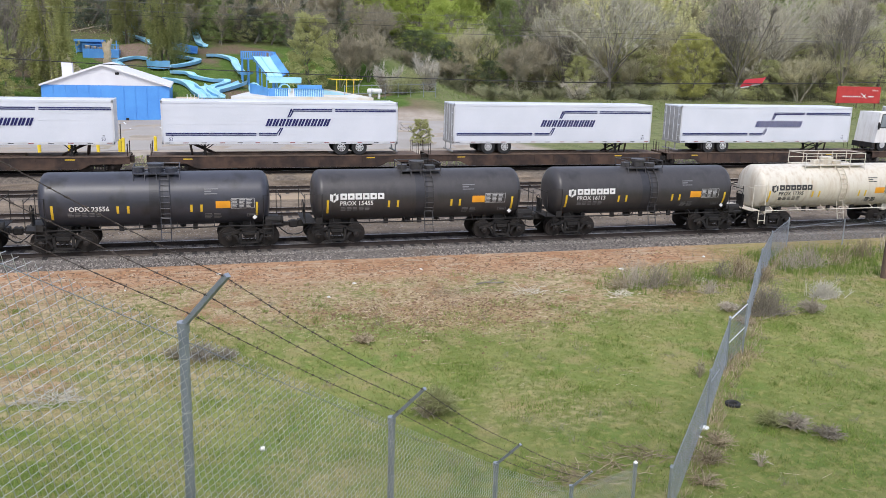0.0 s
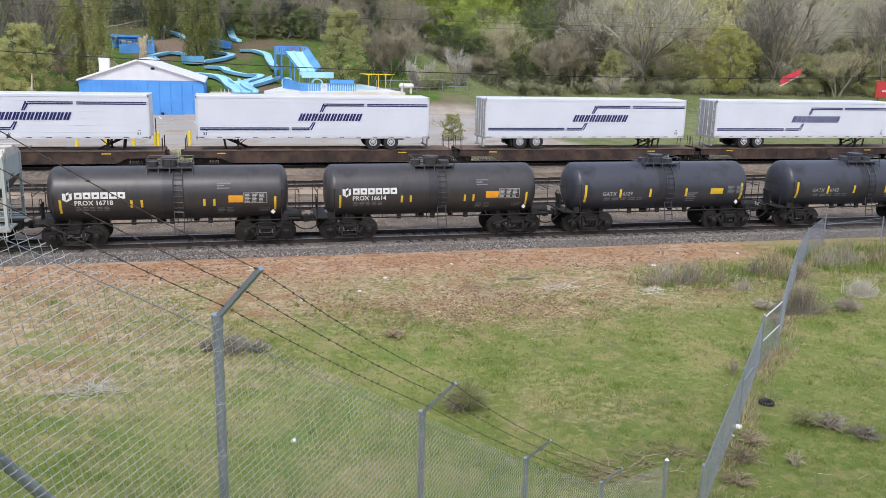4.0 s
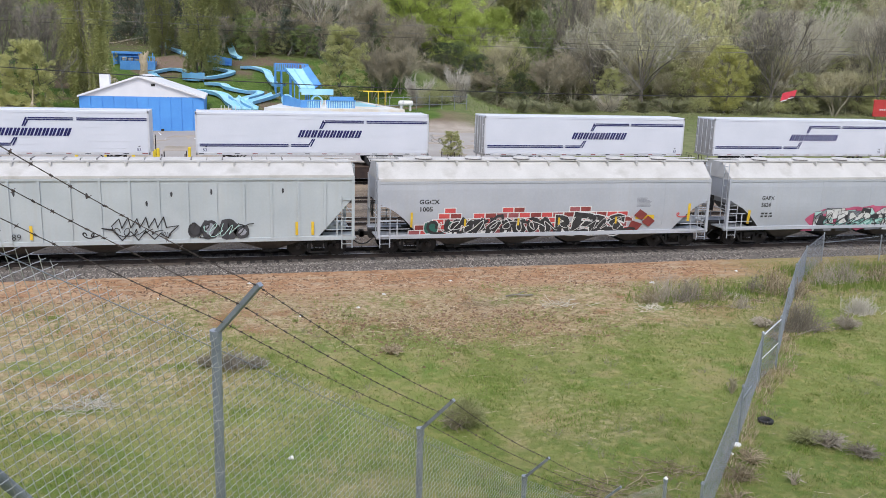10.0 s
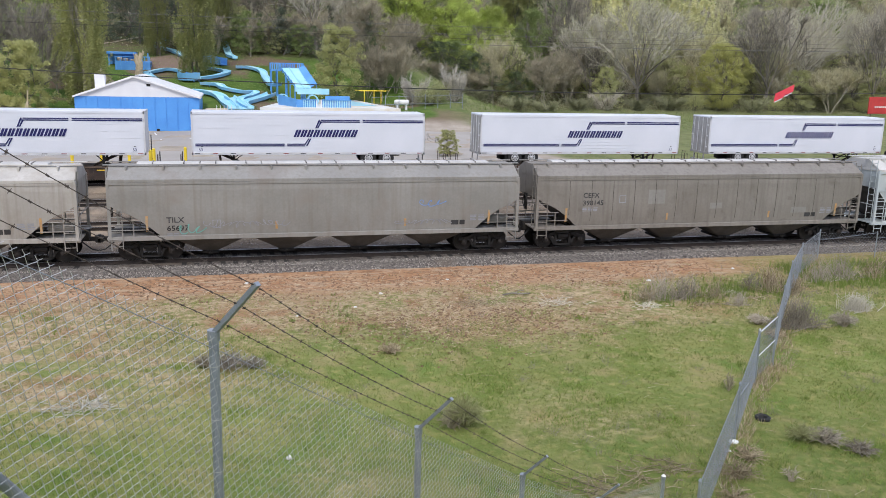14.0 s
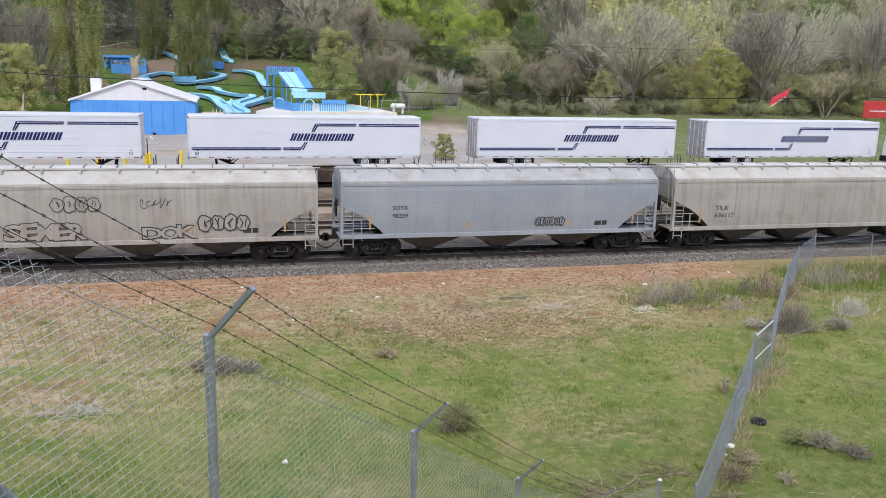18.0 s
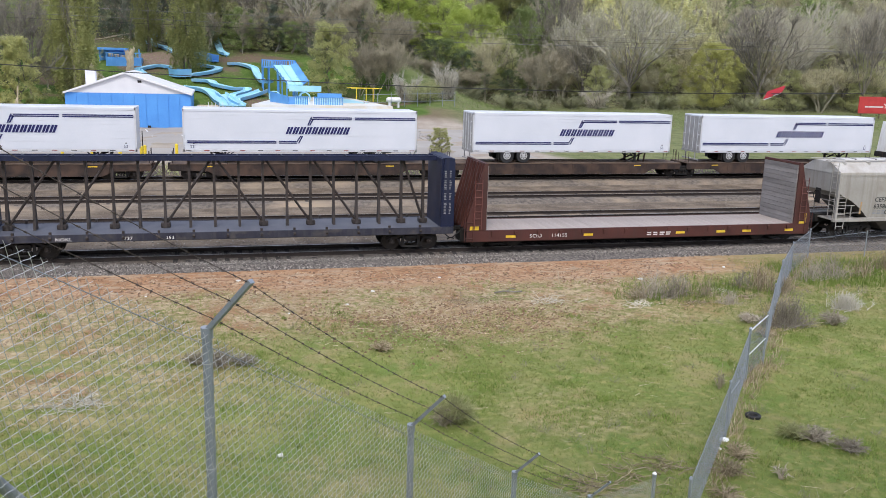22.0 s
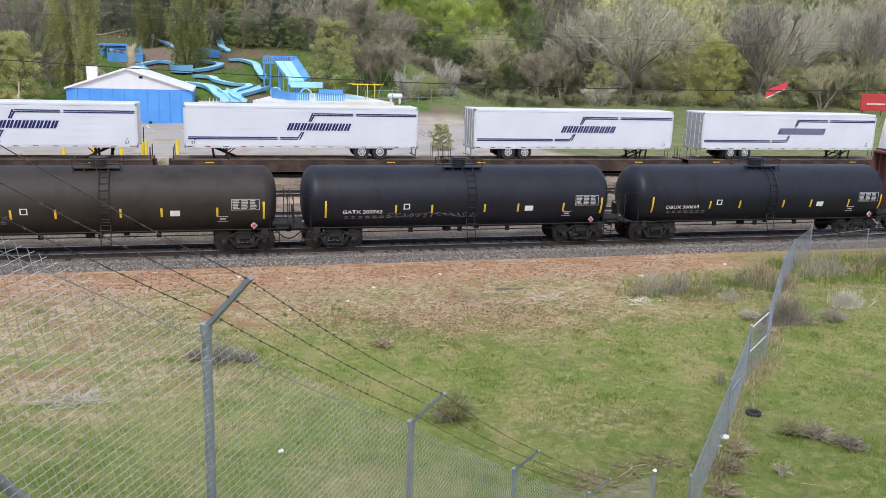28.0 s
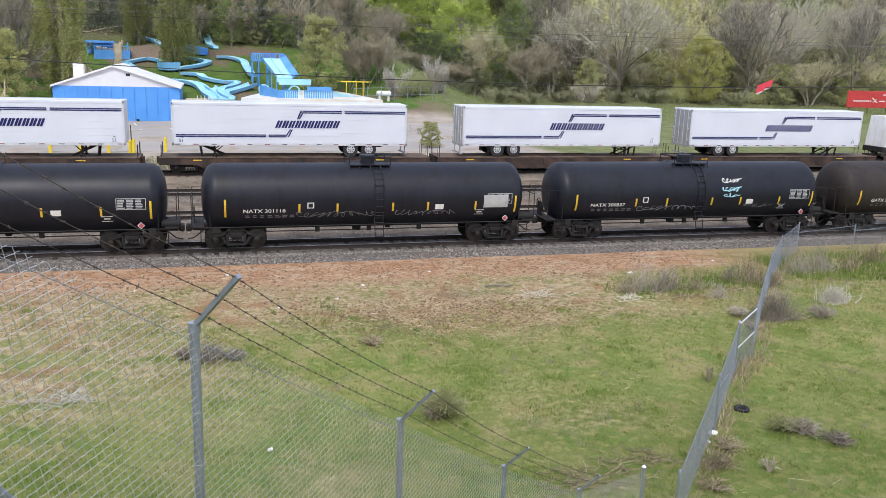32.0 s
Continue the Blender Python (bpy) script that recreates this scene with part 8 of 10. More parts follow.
    for k in range(6):
        bm = bmesh.new()
        box(bm, 2.4, 3.0, -0.85 + 0.14 * k, -0.6 + 0.14 * k, -1.3 + 0.36 * k, -1.25 + 0.36 * k)
        part("stair_tread", bm, GREASE, deck)
    for k, (x, yy) in enumerate(((-3.5, 6.0), (0.2, 4.6))):
        tub = thing("tube_mouth", "turquoise tube slide mouth by the deck", "water slide", "water slides", (10.4 + x, 107.2 + yy, 3.0))
        bm = bmesh.new()
        R0 = 0.75
        ring = []
        for yy2, r in ((0, R0), (0, R0 * 0.82), (1.4, R0 * 0.82), (1.4, R0)):
            ring.append([bm.verts.new((r * math.cos(a), yy2, 0.7 + r * math.sin(a))) for a in [2 * math.pi * i / 18 for i in range(18)]])
        for a, b in zip(ring, ring[1:] + ring[:1]):
            for i in range(18):
                bm.faces.new((a[i], a[(i + 1) % 18], b[(i + 1) % 18], b[i]))
        part("tube_ring", bm, SLIDEBLUE, tub)
    # start station on the hill with a pale stump in front
    st = thing("slide_station", "blue railed start platform with open cabin on the hill", "platform", "", (-16.4, 131.0, 6.0))
    bm = bmesh.new()
    box(bm, 0.9, 5.7, 0, 3.0, -0.6, 2.1, 0.03)
    part("station_base", bm, SLIDEDEEP, st)
    for x in (-0.2, 1.2, 3.2, 5.2):
        bm = bmesh.new()
        box(bm, x - 0.07, x + 0.07, 2.4, 2.55, -0.2, 3.3)
        part("cabin_post", bm, SLIDEDEEP, st)
    bm = bmesh.new()
    box(bm, -0.4, 3.6, 1.8, 4.4, 3.05, 3.4, 0.03)
    part("cabin_roof", bm, SLIDEDEEP, st)
    bm = bmesh.new()
    box(bm, -0.3, 3.4, 3.6, 3.7, 0.0, 3.1)
    part("cabin_back", bm, SLIDEDEEP, st)
    for i in range(8):
        bm = bmesh.new()
        x = 0.7 + i * 0.66
        box(bm, x + 0.25, x + 0.35, -0.06, 0.0, -0.5, 2.75)
        part("baluster", bm, SLIDEDEEP, st)
    bm = bmesh.new()
    box(bm, 0.9, 5.7, -0.08, 0.06, 2.65, 2.77)
    part("hand_rail", bm, SLIDEDEEP, st)
    bm = bmesh.new()
    box(bm, 3.6, 4.7, 0.02, 0.12, 2.1, 2.7)
    part("screen", bm, SLIDEDEEP, st)
    for i in range(3):
        bm = bmesh.new()
        box(bm, 1.2 + i * 0.8, 1.85 + i * 0.8, 0.3, 0.9, 2.1, 2.6 - i * 0.1, 0.08)
        part("stored_tube", bm, STUMP, st)
    sp = thing("tree_stump", "tall bleached broken tree trunk without bark", "stump", "", (-11.9, 127.0, ground_at(-11.9, 127) - 0.2))
    bm = bmesh.new()
    rnd = random.Random(2)
    for lean, top, r0 in ((-0.35, 3.2, 0.42), (0.45, 3.6, 0.4), (0.05, 2.4, 0.5)):
        prev = None
        for j in range(8):
            t = j / 7
            r = r0 * (1.25 - 0.55 * t)
            c = Vector((lean * t * t + rnd.uniform(-0.06, 0.06), rnd.uniform(-0.05, 0.05), top * t))
            ring = [bm.verts.new(c + Vector((r * rnd.uniform(0.8, 1.2) * math.cos(2 * math.pi * i / 9), r * rnd.uniform(0.8, 1.2) * math.sin(2 * math.pi * i / 9), rnd.uniform(-0.25, 0.35) if j == 7 else 0))) for i in range(9)]
            if prev:
                for i in range(9):
                    bm.faces.new((prev[i], prev[(i + 1) % 9], ring[(i + 1) % 9], ring[i]))
            prev = ring
        bm.faces.new(prev)
    part("trunk", bm, STUMP, sp)
    # paths up the hill
    for label, wide, line in (("pale dirt path climbing behind the slide station", 0.9, [(-21.5, 145.5), (-19.8, 147.5), (-17.6, 149.6), (-15.2, 151.4), (-12.8, 152.6)]),
                              ("pale concrete path beside the slide station", 1.2, [(-19.0, 135.5), (-18.0, 131.5), (-16.9, 127.5), (-15.6, 124.2), (-14.6, 121.0)])):
        v = []
        for i in range(25):
            t = i / 24 * (len(line) - 1)
            k = min(int(t), len(line) - 2)
            a, b = Vector(line[k]), Vector(line[k + 1])
            c, n = a.lerp(b, t - k), Vector((-(b - a).y, (b - a).x)).normalized() * wide / 2
            for e in (c - n, c + n):
                v.append((e.x, e.y, max(ground_at(e.x, e.y), ground_at(c.x, c.y)) + 0.06))
        f = [(2 * i, 2 * i + 1, 2 * i + 3, 2 * i + 2) for i in range(24)]
        tagged(raw("path", v, f, PATHPALE), label, "path", kind="structure")
    # yellow playground frames behind the trees
    pf = thing("play_frame", "yellow steel shade frame beside the pool", "frame", "", (17.4, 121.0, ground_at(18.7, 121) - 0.05))
    for x in (1.3, 2.7, 3.7):
        bm = bmesh.new()
        rod(bm, (x, 0, 0), (x, 0, 2.0), 0.06, 6)
        part("frame_post", bm, YELLOWPAINT, pf)
        bm = bmesh.new()
        rod(bm, (x - 0.75, 0, 2.06), (x + 0.75, 0, 2.06), 0.06, 6)
        part("cross_arm", bm, YELLOWPAINT, pf)
    bm = bmesh.new()
    rod(bm, (0, 0.1, 2.14), (5.0, 0.1, 2.1), 0.04, 6)
    part("top_bar", bm, YELLOWPAINT, pf)
    tk = thing("propane_tank", "white horizontal storage tank by the pool fence", "tank", "", (22.3, 112.0, 3.62))
    part("tank_shell", lathe_x(bmesh.new(), [(-1.0, 0.05), (-0.95, 0.26), (-0.75, 0.36), (0.75, 0.36), (0.95, 0.26), (1.0, 0.05)], 20), WHITEPAINT, tk, smooth=True)
    for s in (-1, 1):
        bm = bmesh.new()
        box(bm, s * 0.6 - 0.12, s * 0.6 + 0.12, -0.3, 0.3, -1.6, -0.2)
        part("tank_cradle", bm, SHEDWHITE, tk)
    pf2 = thing("chain_link_fence", "thin wire fence round the pool", "fence", "", (18.0, 110.0, ground_at(18, 110)))
    for i in range(8):
        bm = bmesh.new()
        g = ground_at(18 + i * 1.9, 110 + i * 0.6) - pf2.location.z
        rod(bm, (i * 1.9, i * 0.6, g), (i * 1.9, i * 0.6, g + 2.0), 0.04, 5)
        part("fence_post", bm, STEEL, pf2)
    bm = bmesh.new()
    for z in (0.9, 1.9):
        rod(bm, (0, 0, z), (13.3, 4.2, z + 0.3), 0.03, 5)
    part("top_rail", bm, STEEL, pf2)


water_park()


def yard():
    # parking lines
    for i in range(9):
        bm = bmesh.new()
        x = -20 + i * 3.0
        g = ground_at(x, 93)
        v = [(x, 97.5), (x + 0.16, 97.5), (x + 1.36, 90.5), (x + 1.2, 90.5)]
        bm.faces.new([bm.verts.new((a, b, ground_at(a, b) + 0.02)) for a, b in v])
        tagged(part("parking_line", bm, LINEPAINT, None), "faded white painted parking line on the lot", "road marking", kind="structure")
    # lot
    xs, ys = np.linspace(-45, 28.5, 24), np.linspace(74, 99.5, 12)
    gx, gy = np.meshgrid(xs, ys)
    v = np.stack([gx, gy, gz(gx, gy) + 0.012], -1).reshape(-1, 3)
    f = [(j * 24 + i, j * 24 + i + 1, (j + 1) * 24 + i + 1, (j + 1) * 24 + i) for j in range(11) for i in range(23)]
    tagged(raw("pavement", v.tolist(), f, ASPHALT), "sun-bleached pavement of a car park", "pavement", kind="structure")
    # bollards
    for x, y in ((-10.0, 72.5), (-7.9, 72.5), (-6.0, 72.5), (-5.9, 68.2), (-12.2, 72.5), (-3.6, 73.5)):
        g = ground_at(x, y)
        b = thing("bollard", "yellow steel bollard beside the yard", "bollard", "yard bollards", (x, y, g))
        bm = bmesh.new()
        rod(bm, (0, 0, -0.1), (0, 0, 1.55 if y < 70 else 1.15), 0.13, 12)
        rod(bm, (0, 0, 1.55 if y < 70 else 1.15), (0, 0, 1.62 if y < 70 else 1.2), 0.13, 12, 0.06)
        part("shaft", bm, YELLOWPAINT, b)
    sg = thing("sign_post", "slender grey sign post in the lot", "post", "", (-5.9, 69.4, ground_at(-5.9, 69.4)))
    bm = bmesh.new()
    rod(bm, (0, 0, -0.1), (0, 0, 2.6), 0.04, 6)
    part("shaft", bm, GREASE, sg)
    # red sign panel beyond the meadow
    rs = thing("billboard", "red roadside sign panel with pale marks among the trees", "sign", "", (112.5, 132.0, ground_at(112.5, 132)))
    bm = bmesh.new()
    box(bm, -0.3, 9.4, -0.1, 0.1, 0.9, 3.9, 0.03)
    part("sign_panel", bm, REDSIGN, rs)
    for x in (0.5, 4.5, 8.6):
        bm = bmesh.new()
        rod(bm, (x, 0.15, -0.3), (x, 0.15, 3.6), 0.12, 6)
        part("sign_leg", bm, WOODGREY, rs)
    S = lambda z: -0.1
    decal("marking", bar_rows(1.0, 5.0, 1.9, 2.3, 1, 9, 0.35, 3) + bar_rows(7.4, 8.8, 3.1, 3.4, 2, 3, 0.3, 3) + [(6.6, 7.9, 2.0, 2.2)], DECAL, rs, S, 1, 0.02)
    polys("marking", [[(4.9, 2.7), (5.2, 2.7), (6.4, 1.8), (6.1, 1.8)], [(5.2, 1.8), (5.6, 2.0), (6.2, 2.5), (5.9, 2.5)]], DECAL, rs, S, 0.02)
    # machinery beside the shed
    mc = thing("machinery", "dark farm machine parked beside the shed", "machine", "", (-20.6, 99.5, ground_at(-20.6, 99.5)))
    bm = bmesh.new()
    box(bm, 0, 2.6, 0, 1.6, 1.1, 2.2, 0.08)
    part("machine_body", bm, GREASE, mc)
    for x in (0.5, 2.1):
        bm = bmesh.new()
        disc_y(bm, x, -0.1, 0.3, 0.6, 0.6, 16)
        part("machine_wheel", bm, RUBBER, mc)
    bm = bmesh.new()
    rod(bm, (-0.4, 0.6, 1.2), (-0.2, 0.6, 4.2), 0.08, 6)
    rod(bm, (-0.9, 0.6, 1.2), (-0.2, 0.6, 3.4), 0.06, 6)
    part("machine_mast", bm, STUMP, mc)


yard()


def wire_span(pts, r, material, label):
    root = thing("overhead_cable", label, "cable", "overhead cables", pts[0])
    o = Vector(pts[0])
    bm = bmesh.new()
    bent(bm, [Vector(p) - o for p in pts], r, 5)
    part("conductor", bm, material, root)
    return root


def catenary(xa, xb, y, za, zb, sag, n=24):
    return [(xa + (xb - xa) * i / n, y, za + (zb - za) * i / n - sag * 4 * (i / n) * (1 - i / n)) for i in range(n + 1)]


wire_span(catenary(-60, 140, 70, 10.6, 12.2, 4.85), 0.036, CABLE, "black sagging overhead cable across the yard")
for k, (y, z, s) in enumerate(((76, 11.9, 0.9), (76.6, 12.3, 0.9), (77.2, 13.1, 1.0))):
    wire_span(catenary(-90, 75, y, z + 0.8, z - 0.6, s), 0.012, PALECABLE if k else CABLE, "thin grey overhead wire")
wire_span(catenary(20, 150, 74, 10.4, 13.4, 0.6), 0.02, PALECABLE, "pale overhead wire by the trees")


# ---- trees and plants ----
# distant haze is partly put into these colours: lighter and less saturated
LEAF_OLIVE = leaf_mat("olive_leaves", (0.40, 0.42, 0.195), (0.58, 0.585, 0.305), 0.5)
LEAF_LIME = leaf_mat("lime_spring_leaves", (0.38, 0.47, 0.10), (0.57, 0.63, 0.20), 0.5)
LEAF_GREEN = leaf_mat("green_leaves", (0.20, 0.26, 0.09), (0.32, 0.38, 0.15), 0.45)
LEAF_DARK = leaf_mat("dark_evergreen_leaves", (0.09, 0.125, 0.065), (0.17, 0.21, 0.105), 0.3)
LEAF_CONIFER = leaf_mat("blue_grey_conifer_needles", (0.085, 0.11, 0.08), (0.15, 0.18, 0.125), 0.2)
LEAF_YELLOW = leaf_mat("yellow_green_leaves", (0.47, 0.48, 0.17), (0.69, 0.675, 0.28), 0.55)
LEAF_GREY = leaf_mat("grey_bud_leaves", (0.52, 0.49, 0.38), (0.72, 0.68, 0.54), 0.2)
LEAF_TWIG = leaf_mat("pale_tan_twigs", (0.47, 0.46, 0.30), (0.67, 0.65, 0.44), 0.25)
LEAF_DRYTWIG = leaf_mat("grey_brown_fine_twigs", (0.32, 0.29, 0.225), (0.50, 0.46, 0.36), 0.2)
LEAF_TAN = leaf_mat("tan_bud_leaves", (0.54, 0.51, 0.32), (0.72, 0.67, 0.45), 0.45)
LEAF_BROWN = leaf_mat("brown_twig_leaves", (0.28, 0.25, 0.175), (0.46, 0.41, 0.295), 0.25)
LEAF_LEAFY = leaf_mat("fresh_olive_leaves", (0.38, 0.395, 0.165), (0.60, 0.585, 0.27), 0.5)
LEAF_POPLAR = leaf_mat("thin_poplar_leaves", (0.265, 0.28, 0.10), (0.41, 0.415, 0.17), 0.45)
LEAF_WILLOW = leaf_mat("pale_catkin_leaves", (0.60, 0.60, 0.33), (0.78, 0.75, 0.46), 0.55)
LEAF_BRUSH = leaf_mat("dull_green_brush", (0.25, 0.265, 0.15), (0.40, 0.40, 0.25), 0.3)
LEAF_BLOSSOM = leaf_mat("pale_blossom", (0.46, 0.43, 0.36), (0.66, 0.62, 0.54), 0.3)


def twig_mesh(segs, sides=4):
    """Tubes for many branch pieces (p, q, r0, r1), in one go."""
    p = np.array([s[0] for s in segs], float)
    q = np.array([s[1] for s in segs], float)
    r0 = np.array([s[2] for s in segs])[:, None]
    r1 = np.array([s[3] for s in segs])[:, None]
    d = q - p
    d /= np.linalg.norm(d, axis=1, keepdims=True) + 1e-9
    ref = np.where(np.abs(d[:, 2:]) > 0.9, [[1.0, 0, 0]], [[0, 0, 1.0]])
    a = np.cross(d, ref)
    a /= np.linalg.norm(a, axis=1, keepdims=True)
    b = np.cross(d, a)
    rings = []
    for c, r in ((p, r0), (q, r1)):
        rings.append(np.stack([c + r * (math.cos(2 * math.pi * i / sides) * a + math.sin(2 * math.pi * i / sides) * b) for i in range(sides)], 1))
    v = np.concatenate(rings, 1).reshape(-1, 3)
    n = len(segs)
    base = np.arange(n)[:, None] * 2 * sides
    f = np.concatenate([base + np.array([[i, (i + 1) % sides, sides + (i + 1) % sides, sides + i]]) for i in range(sides)], 0)
    me = bpy.data.meshes.new("trunk")
    me.from_pydata(v.tolist(), [], f.tolist())
    return me


def leaf_mesh(rng, centres, size, spread=0.0, droop=0.0, long=1.0):
    """Small leaf quads round the centres, each turned at random."""
    n = len(centres)
    c = centres + rng.normal(0, 1, (n, 3)) * spread
    u = rng.normal(0, 1, (n, 3))
    u[:, 2] = u[:, 2] * (1 - droop) - droop * 1.5
    u /= np.linalg.norm(u, axis=1, keepdims=True)
    w = np.cross(u, rng.normal(0, 1, (n, 3)))
    w /= np.linalg.norm(w, axis=1, keepdims=True) + 1e-9
    s = size * rng.uniform(0.6, 1.4, (n, 1))
    v = np.stack([c - u * s * long, c + w * s * 0.55, c + u * s * long, c - w * s * 0.55], 1).reshape(-1, 3)
    f = np.arange(4 * n).reshape(n, 4)
    me = bpy.data.meshes.new("crown")
    me.from_pydata(v.tolist(), [], f.tolist())
    return me


def grow(rnd, height, spread, levels, split, trunk_r, first=0.25, up=0.35, wig=0.25):
    """Branch pieces (start, end, radii, level) of a tree of that height."""
    segs = []

    def go(p, d, length, r, level):
        n = 3 if level < 2 else 2
        for i in range(n):
            dd = (d + Vector((rnd.uniform(-wig, wig), rnd.uniform(-wig, wig), rnd.uniform(-wig, wig) + up * 0.2))).normalized()
            q = p + dd * (length / n)
            r2 = r * (0.86 if level < levels else 0.5)
            segs.append((p, q, r, r2, level))
            p, r, d = q, r2, dd
            if level < levels and i < n - 1 and (level >= 1 or i >= 1):
                side(p, d, length, r, level)
        if level < levels:
            for _ in range(split):
                side(p, d, length, r, level)

    def side(p, d, length, r, level):
        a = rnd.uniform(0, 2 * math.pi)
        o = Vector((math.cos(a), math.sin(a), 0))
        k = spread * rnd.uniform(0.5, 1.2)
        dd = (d + o * k + Vector((0, 0, up * rnd.uniform(0, 1)))).normalized()
        go(p, dd, length * rnd.uniform(0.48, 0.86), r * 0.62, level + 1)

    go(Vector((0, 0, -0.4)), Vector((0, 0, 1)), height * first + 0.4, trunk_r, 0)
    k = height / max(g[1].z for g in segs)
    return [(a * k, b * k, r0, r1, v) for a, b, r0, r1, v in segs]


def dome(rnd, h, w, counts, fork=0.21):
    """Branch pieces of an open-grown tree: a short trunk, limbs that radiate to a domed outline, and their twigs."""
    segs = []
    mid, rise = 0.54 * h, 0.46 * h

    def reach(p, d):
        a = (d.x * d.x + d.y * d.y) * 4 / w ** 2 + (d.z / rise) ** 2
        b = (p.x * d.x + p.y * d.y) * 4 / w ** 2 + (p.z - mid) * d.z / rise ** 2
        c = (p.x * p.x + p.y * p.y) * 4 / w ** 2 + ((p.z - mid) / rise) ** 2 - 1
        return (-b + math.sqrt(max(b * b - a * c, 0.0))) / a

    def go(p, d, length, r, level):
        n = (3, 5, 4, 3, 2)[level]
        line = [p]
        for i in range(n):
            wig = 0.06 if level == 0 else 0.13
            d = (d + Vector((rnd.gauss(0, wig), rnd.gauss(0, wig), rnd.gauss(0, wig) + (0.07 if level else 0)))).normalized()
            q = p + d * (length / n)
            r2 = r * (1 - 0.55 / n)
            segs.append((p, q, r, r2, level))
            p, r = q, r2
            line.append(q)
        if level == 4:
            return
        m = counts[level]
        for k in range(m):
            if level == 0:
                base, a, tilt = line[-1].lerp(line[-2], 0.6 * rnd.random()), k * 2.4 + rnd.uniform(-0.3, 0.3), math.radians(7 + 42 * ((k * 0.618) % 1.0))
                dd = Vector((math.sin(tilt) * math.cos(a), math.sin(tilt) * math.sin(a), math.cos(tilt)))
                go(base, dd, 0.9 * reach(base, dd), r * 0.5, 1)
            else:
                u = 0.22 + 0.78 * (k + rnd.random()) / m
                i = min(int(u * n), n - 1)
                base = line[i].lerp(line[i + 1], u * n - i)
                side = Vector((rnd.gauss(0, 1), rnd.gauss(0, 1), rnd.gauss(0.15, 1)))
                side = (side - d * side.dot(d)).normalized()
                dd = (d + side * rnd.uniform(0.4, 0.95)).normalized()
                l = min(length * rnd.uniform(0.4, 0.7) * (1.15 - 0.5 * u), 1.02 * max(reach(base, dd), 0.05 * h))
                go(base, dd, l, r * (0.75 - 0.2 * u), level + 1)

    go(Vector((0, 0, -0.4)), Vector((0, 0, 1)), h * fork + 0.4, h * 0.026, 0)
    return segs


def twig_spray(rng, segs, per, length, width, fan):
    """Flat slivers for the finest twigs, fanning out from the last branch pieces."""
    p = np.repeat(np.array([tuple(g[0]) for g in segs]), per, 0)
    q = np.repeat(np.array([tuple(g[1]) for g in segs]), per, 0)
    n = len(p)
    a = p + (q - p) * rng.uniform(0, 1, (n, 1))
    d = (q - p) / (np.linalg.norm(q - p, axis=1, keepdims=True) + 1e-9) + rng.normal(0, fan, (n, 3))
    d /= np.linalg.norm(d, axis=1, keepdims=True)
    w = np.cross(d, rng.normal(0, 1, (n, 3)))
    w *= width / 2 / (np.linalg.norm(w, axis=1, keepdims=True) + 1e-9)
    b = a + d * length * rng.uniform(0.4, 1.3, (n, 1))
    v = np.stack([a - w, a + w, b + w * 0.4, b - w * 0.4], 1).reshape(-1, 3)
    me = bpy.data.meshes.new("crown")
    me.from_pydata(v.tolist(), [], np.arange(4 * n).reshape(n, 4).tolist())
    return me


def strands(rng, n, per, height, radius, long, low=0.06, gap=0.0):
    """Leaf places along steep hanging and rising branchlets of a columnar crown; gap leaves one side thin."""
    z = rng.uniform(low, 0.97, n)
    prof = np.sin(np.pi * np.clip(z * 0.78 + 0.17, 0.02, 0.97)) ** 0.5
    a = rng.uniform(gap, 2 * np.pi - gap, n)
    r = radius * prof * np.sqrt(rng.uniform(0.1, 1.0, n)) * (1 + 0.25 * np.sin(a * 3 + z * 17))
    base = np.stack([r * np.cos(a), r * np.sin(a), z * height], 1)
    d = np.stack([rng.normal(0, 0.13, n), rng.normal(0, 0.13, n), np.ones(n)], 1) * (long * rng.uniform(0.5, 1.2, n))[:, None]
    t = rng.uniform(-0.5, 0.5, (n, per, 1))
    pts = base[:, None] + t * d[:, None] + rng.normal(0, 0.07, (n, per, 3))
    return pts.reshape(-1, 3)


# nominal height, leaf, fill of the crown for the leafy kinds: clumps, leaves in each, start of the crown, width by height
LEAFY = {"leafy": (12, LEAF_LEAFY, 150, 160, 0.10, 0.66), "lime": (15, LEAF_LIME, 140, 140, 0.14, 0.66), "green": (12, LEAF_GREEN, 120, 115, 0.08, 0.62),
         "dark": (12, LEAF_DARK, 110, 105, 0.06, 0.70), "olive": (12, LEAF_OLIVE, 120, 110, 0.06, 0.66), "yellow": (10, LEAF_YELLOW, 520, 80, 0.06, 0.90),
         "conifer": (14, LEAF_CONIFER, 120, 95, 0.05, 0.42)}
TWIGGY = {"bare": (17, PALEBARK, LEAF_TWIG, 0.66, 0.3, 0.22, 1), "dark_bare": (15, BARK, LEAF_DRYTWIG, 0.7, 0.3, 0.26, 2), "grey": (13, TWIGBARK, LEAF_GREY, 0.8, 0.4, 0.25, 2),
          "brown": (9, TWIGBARK, LEAF_BROWN, 0.8, 0.3, 0.3, 3), "tan": (10, TWIGBARK, LEAF_TAN, 0.8, 0.35, 0.28, 3)}
NOMINAL = {"poplar": 18, "willow": 18, "shrub": 3, "blossom": 3, "brush": 3, **{k: v[0] for k, v in LEAFY.items()}, **{k: v[0] for k, v in TWIGGY.items()}}
TREES = {}


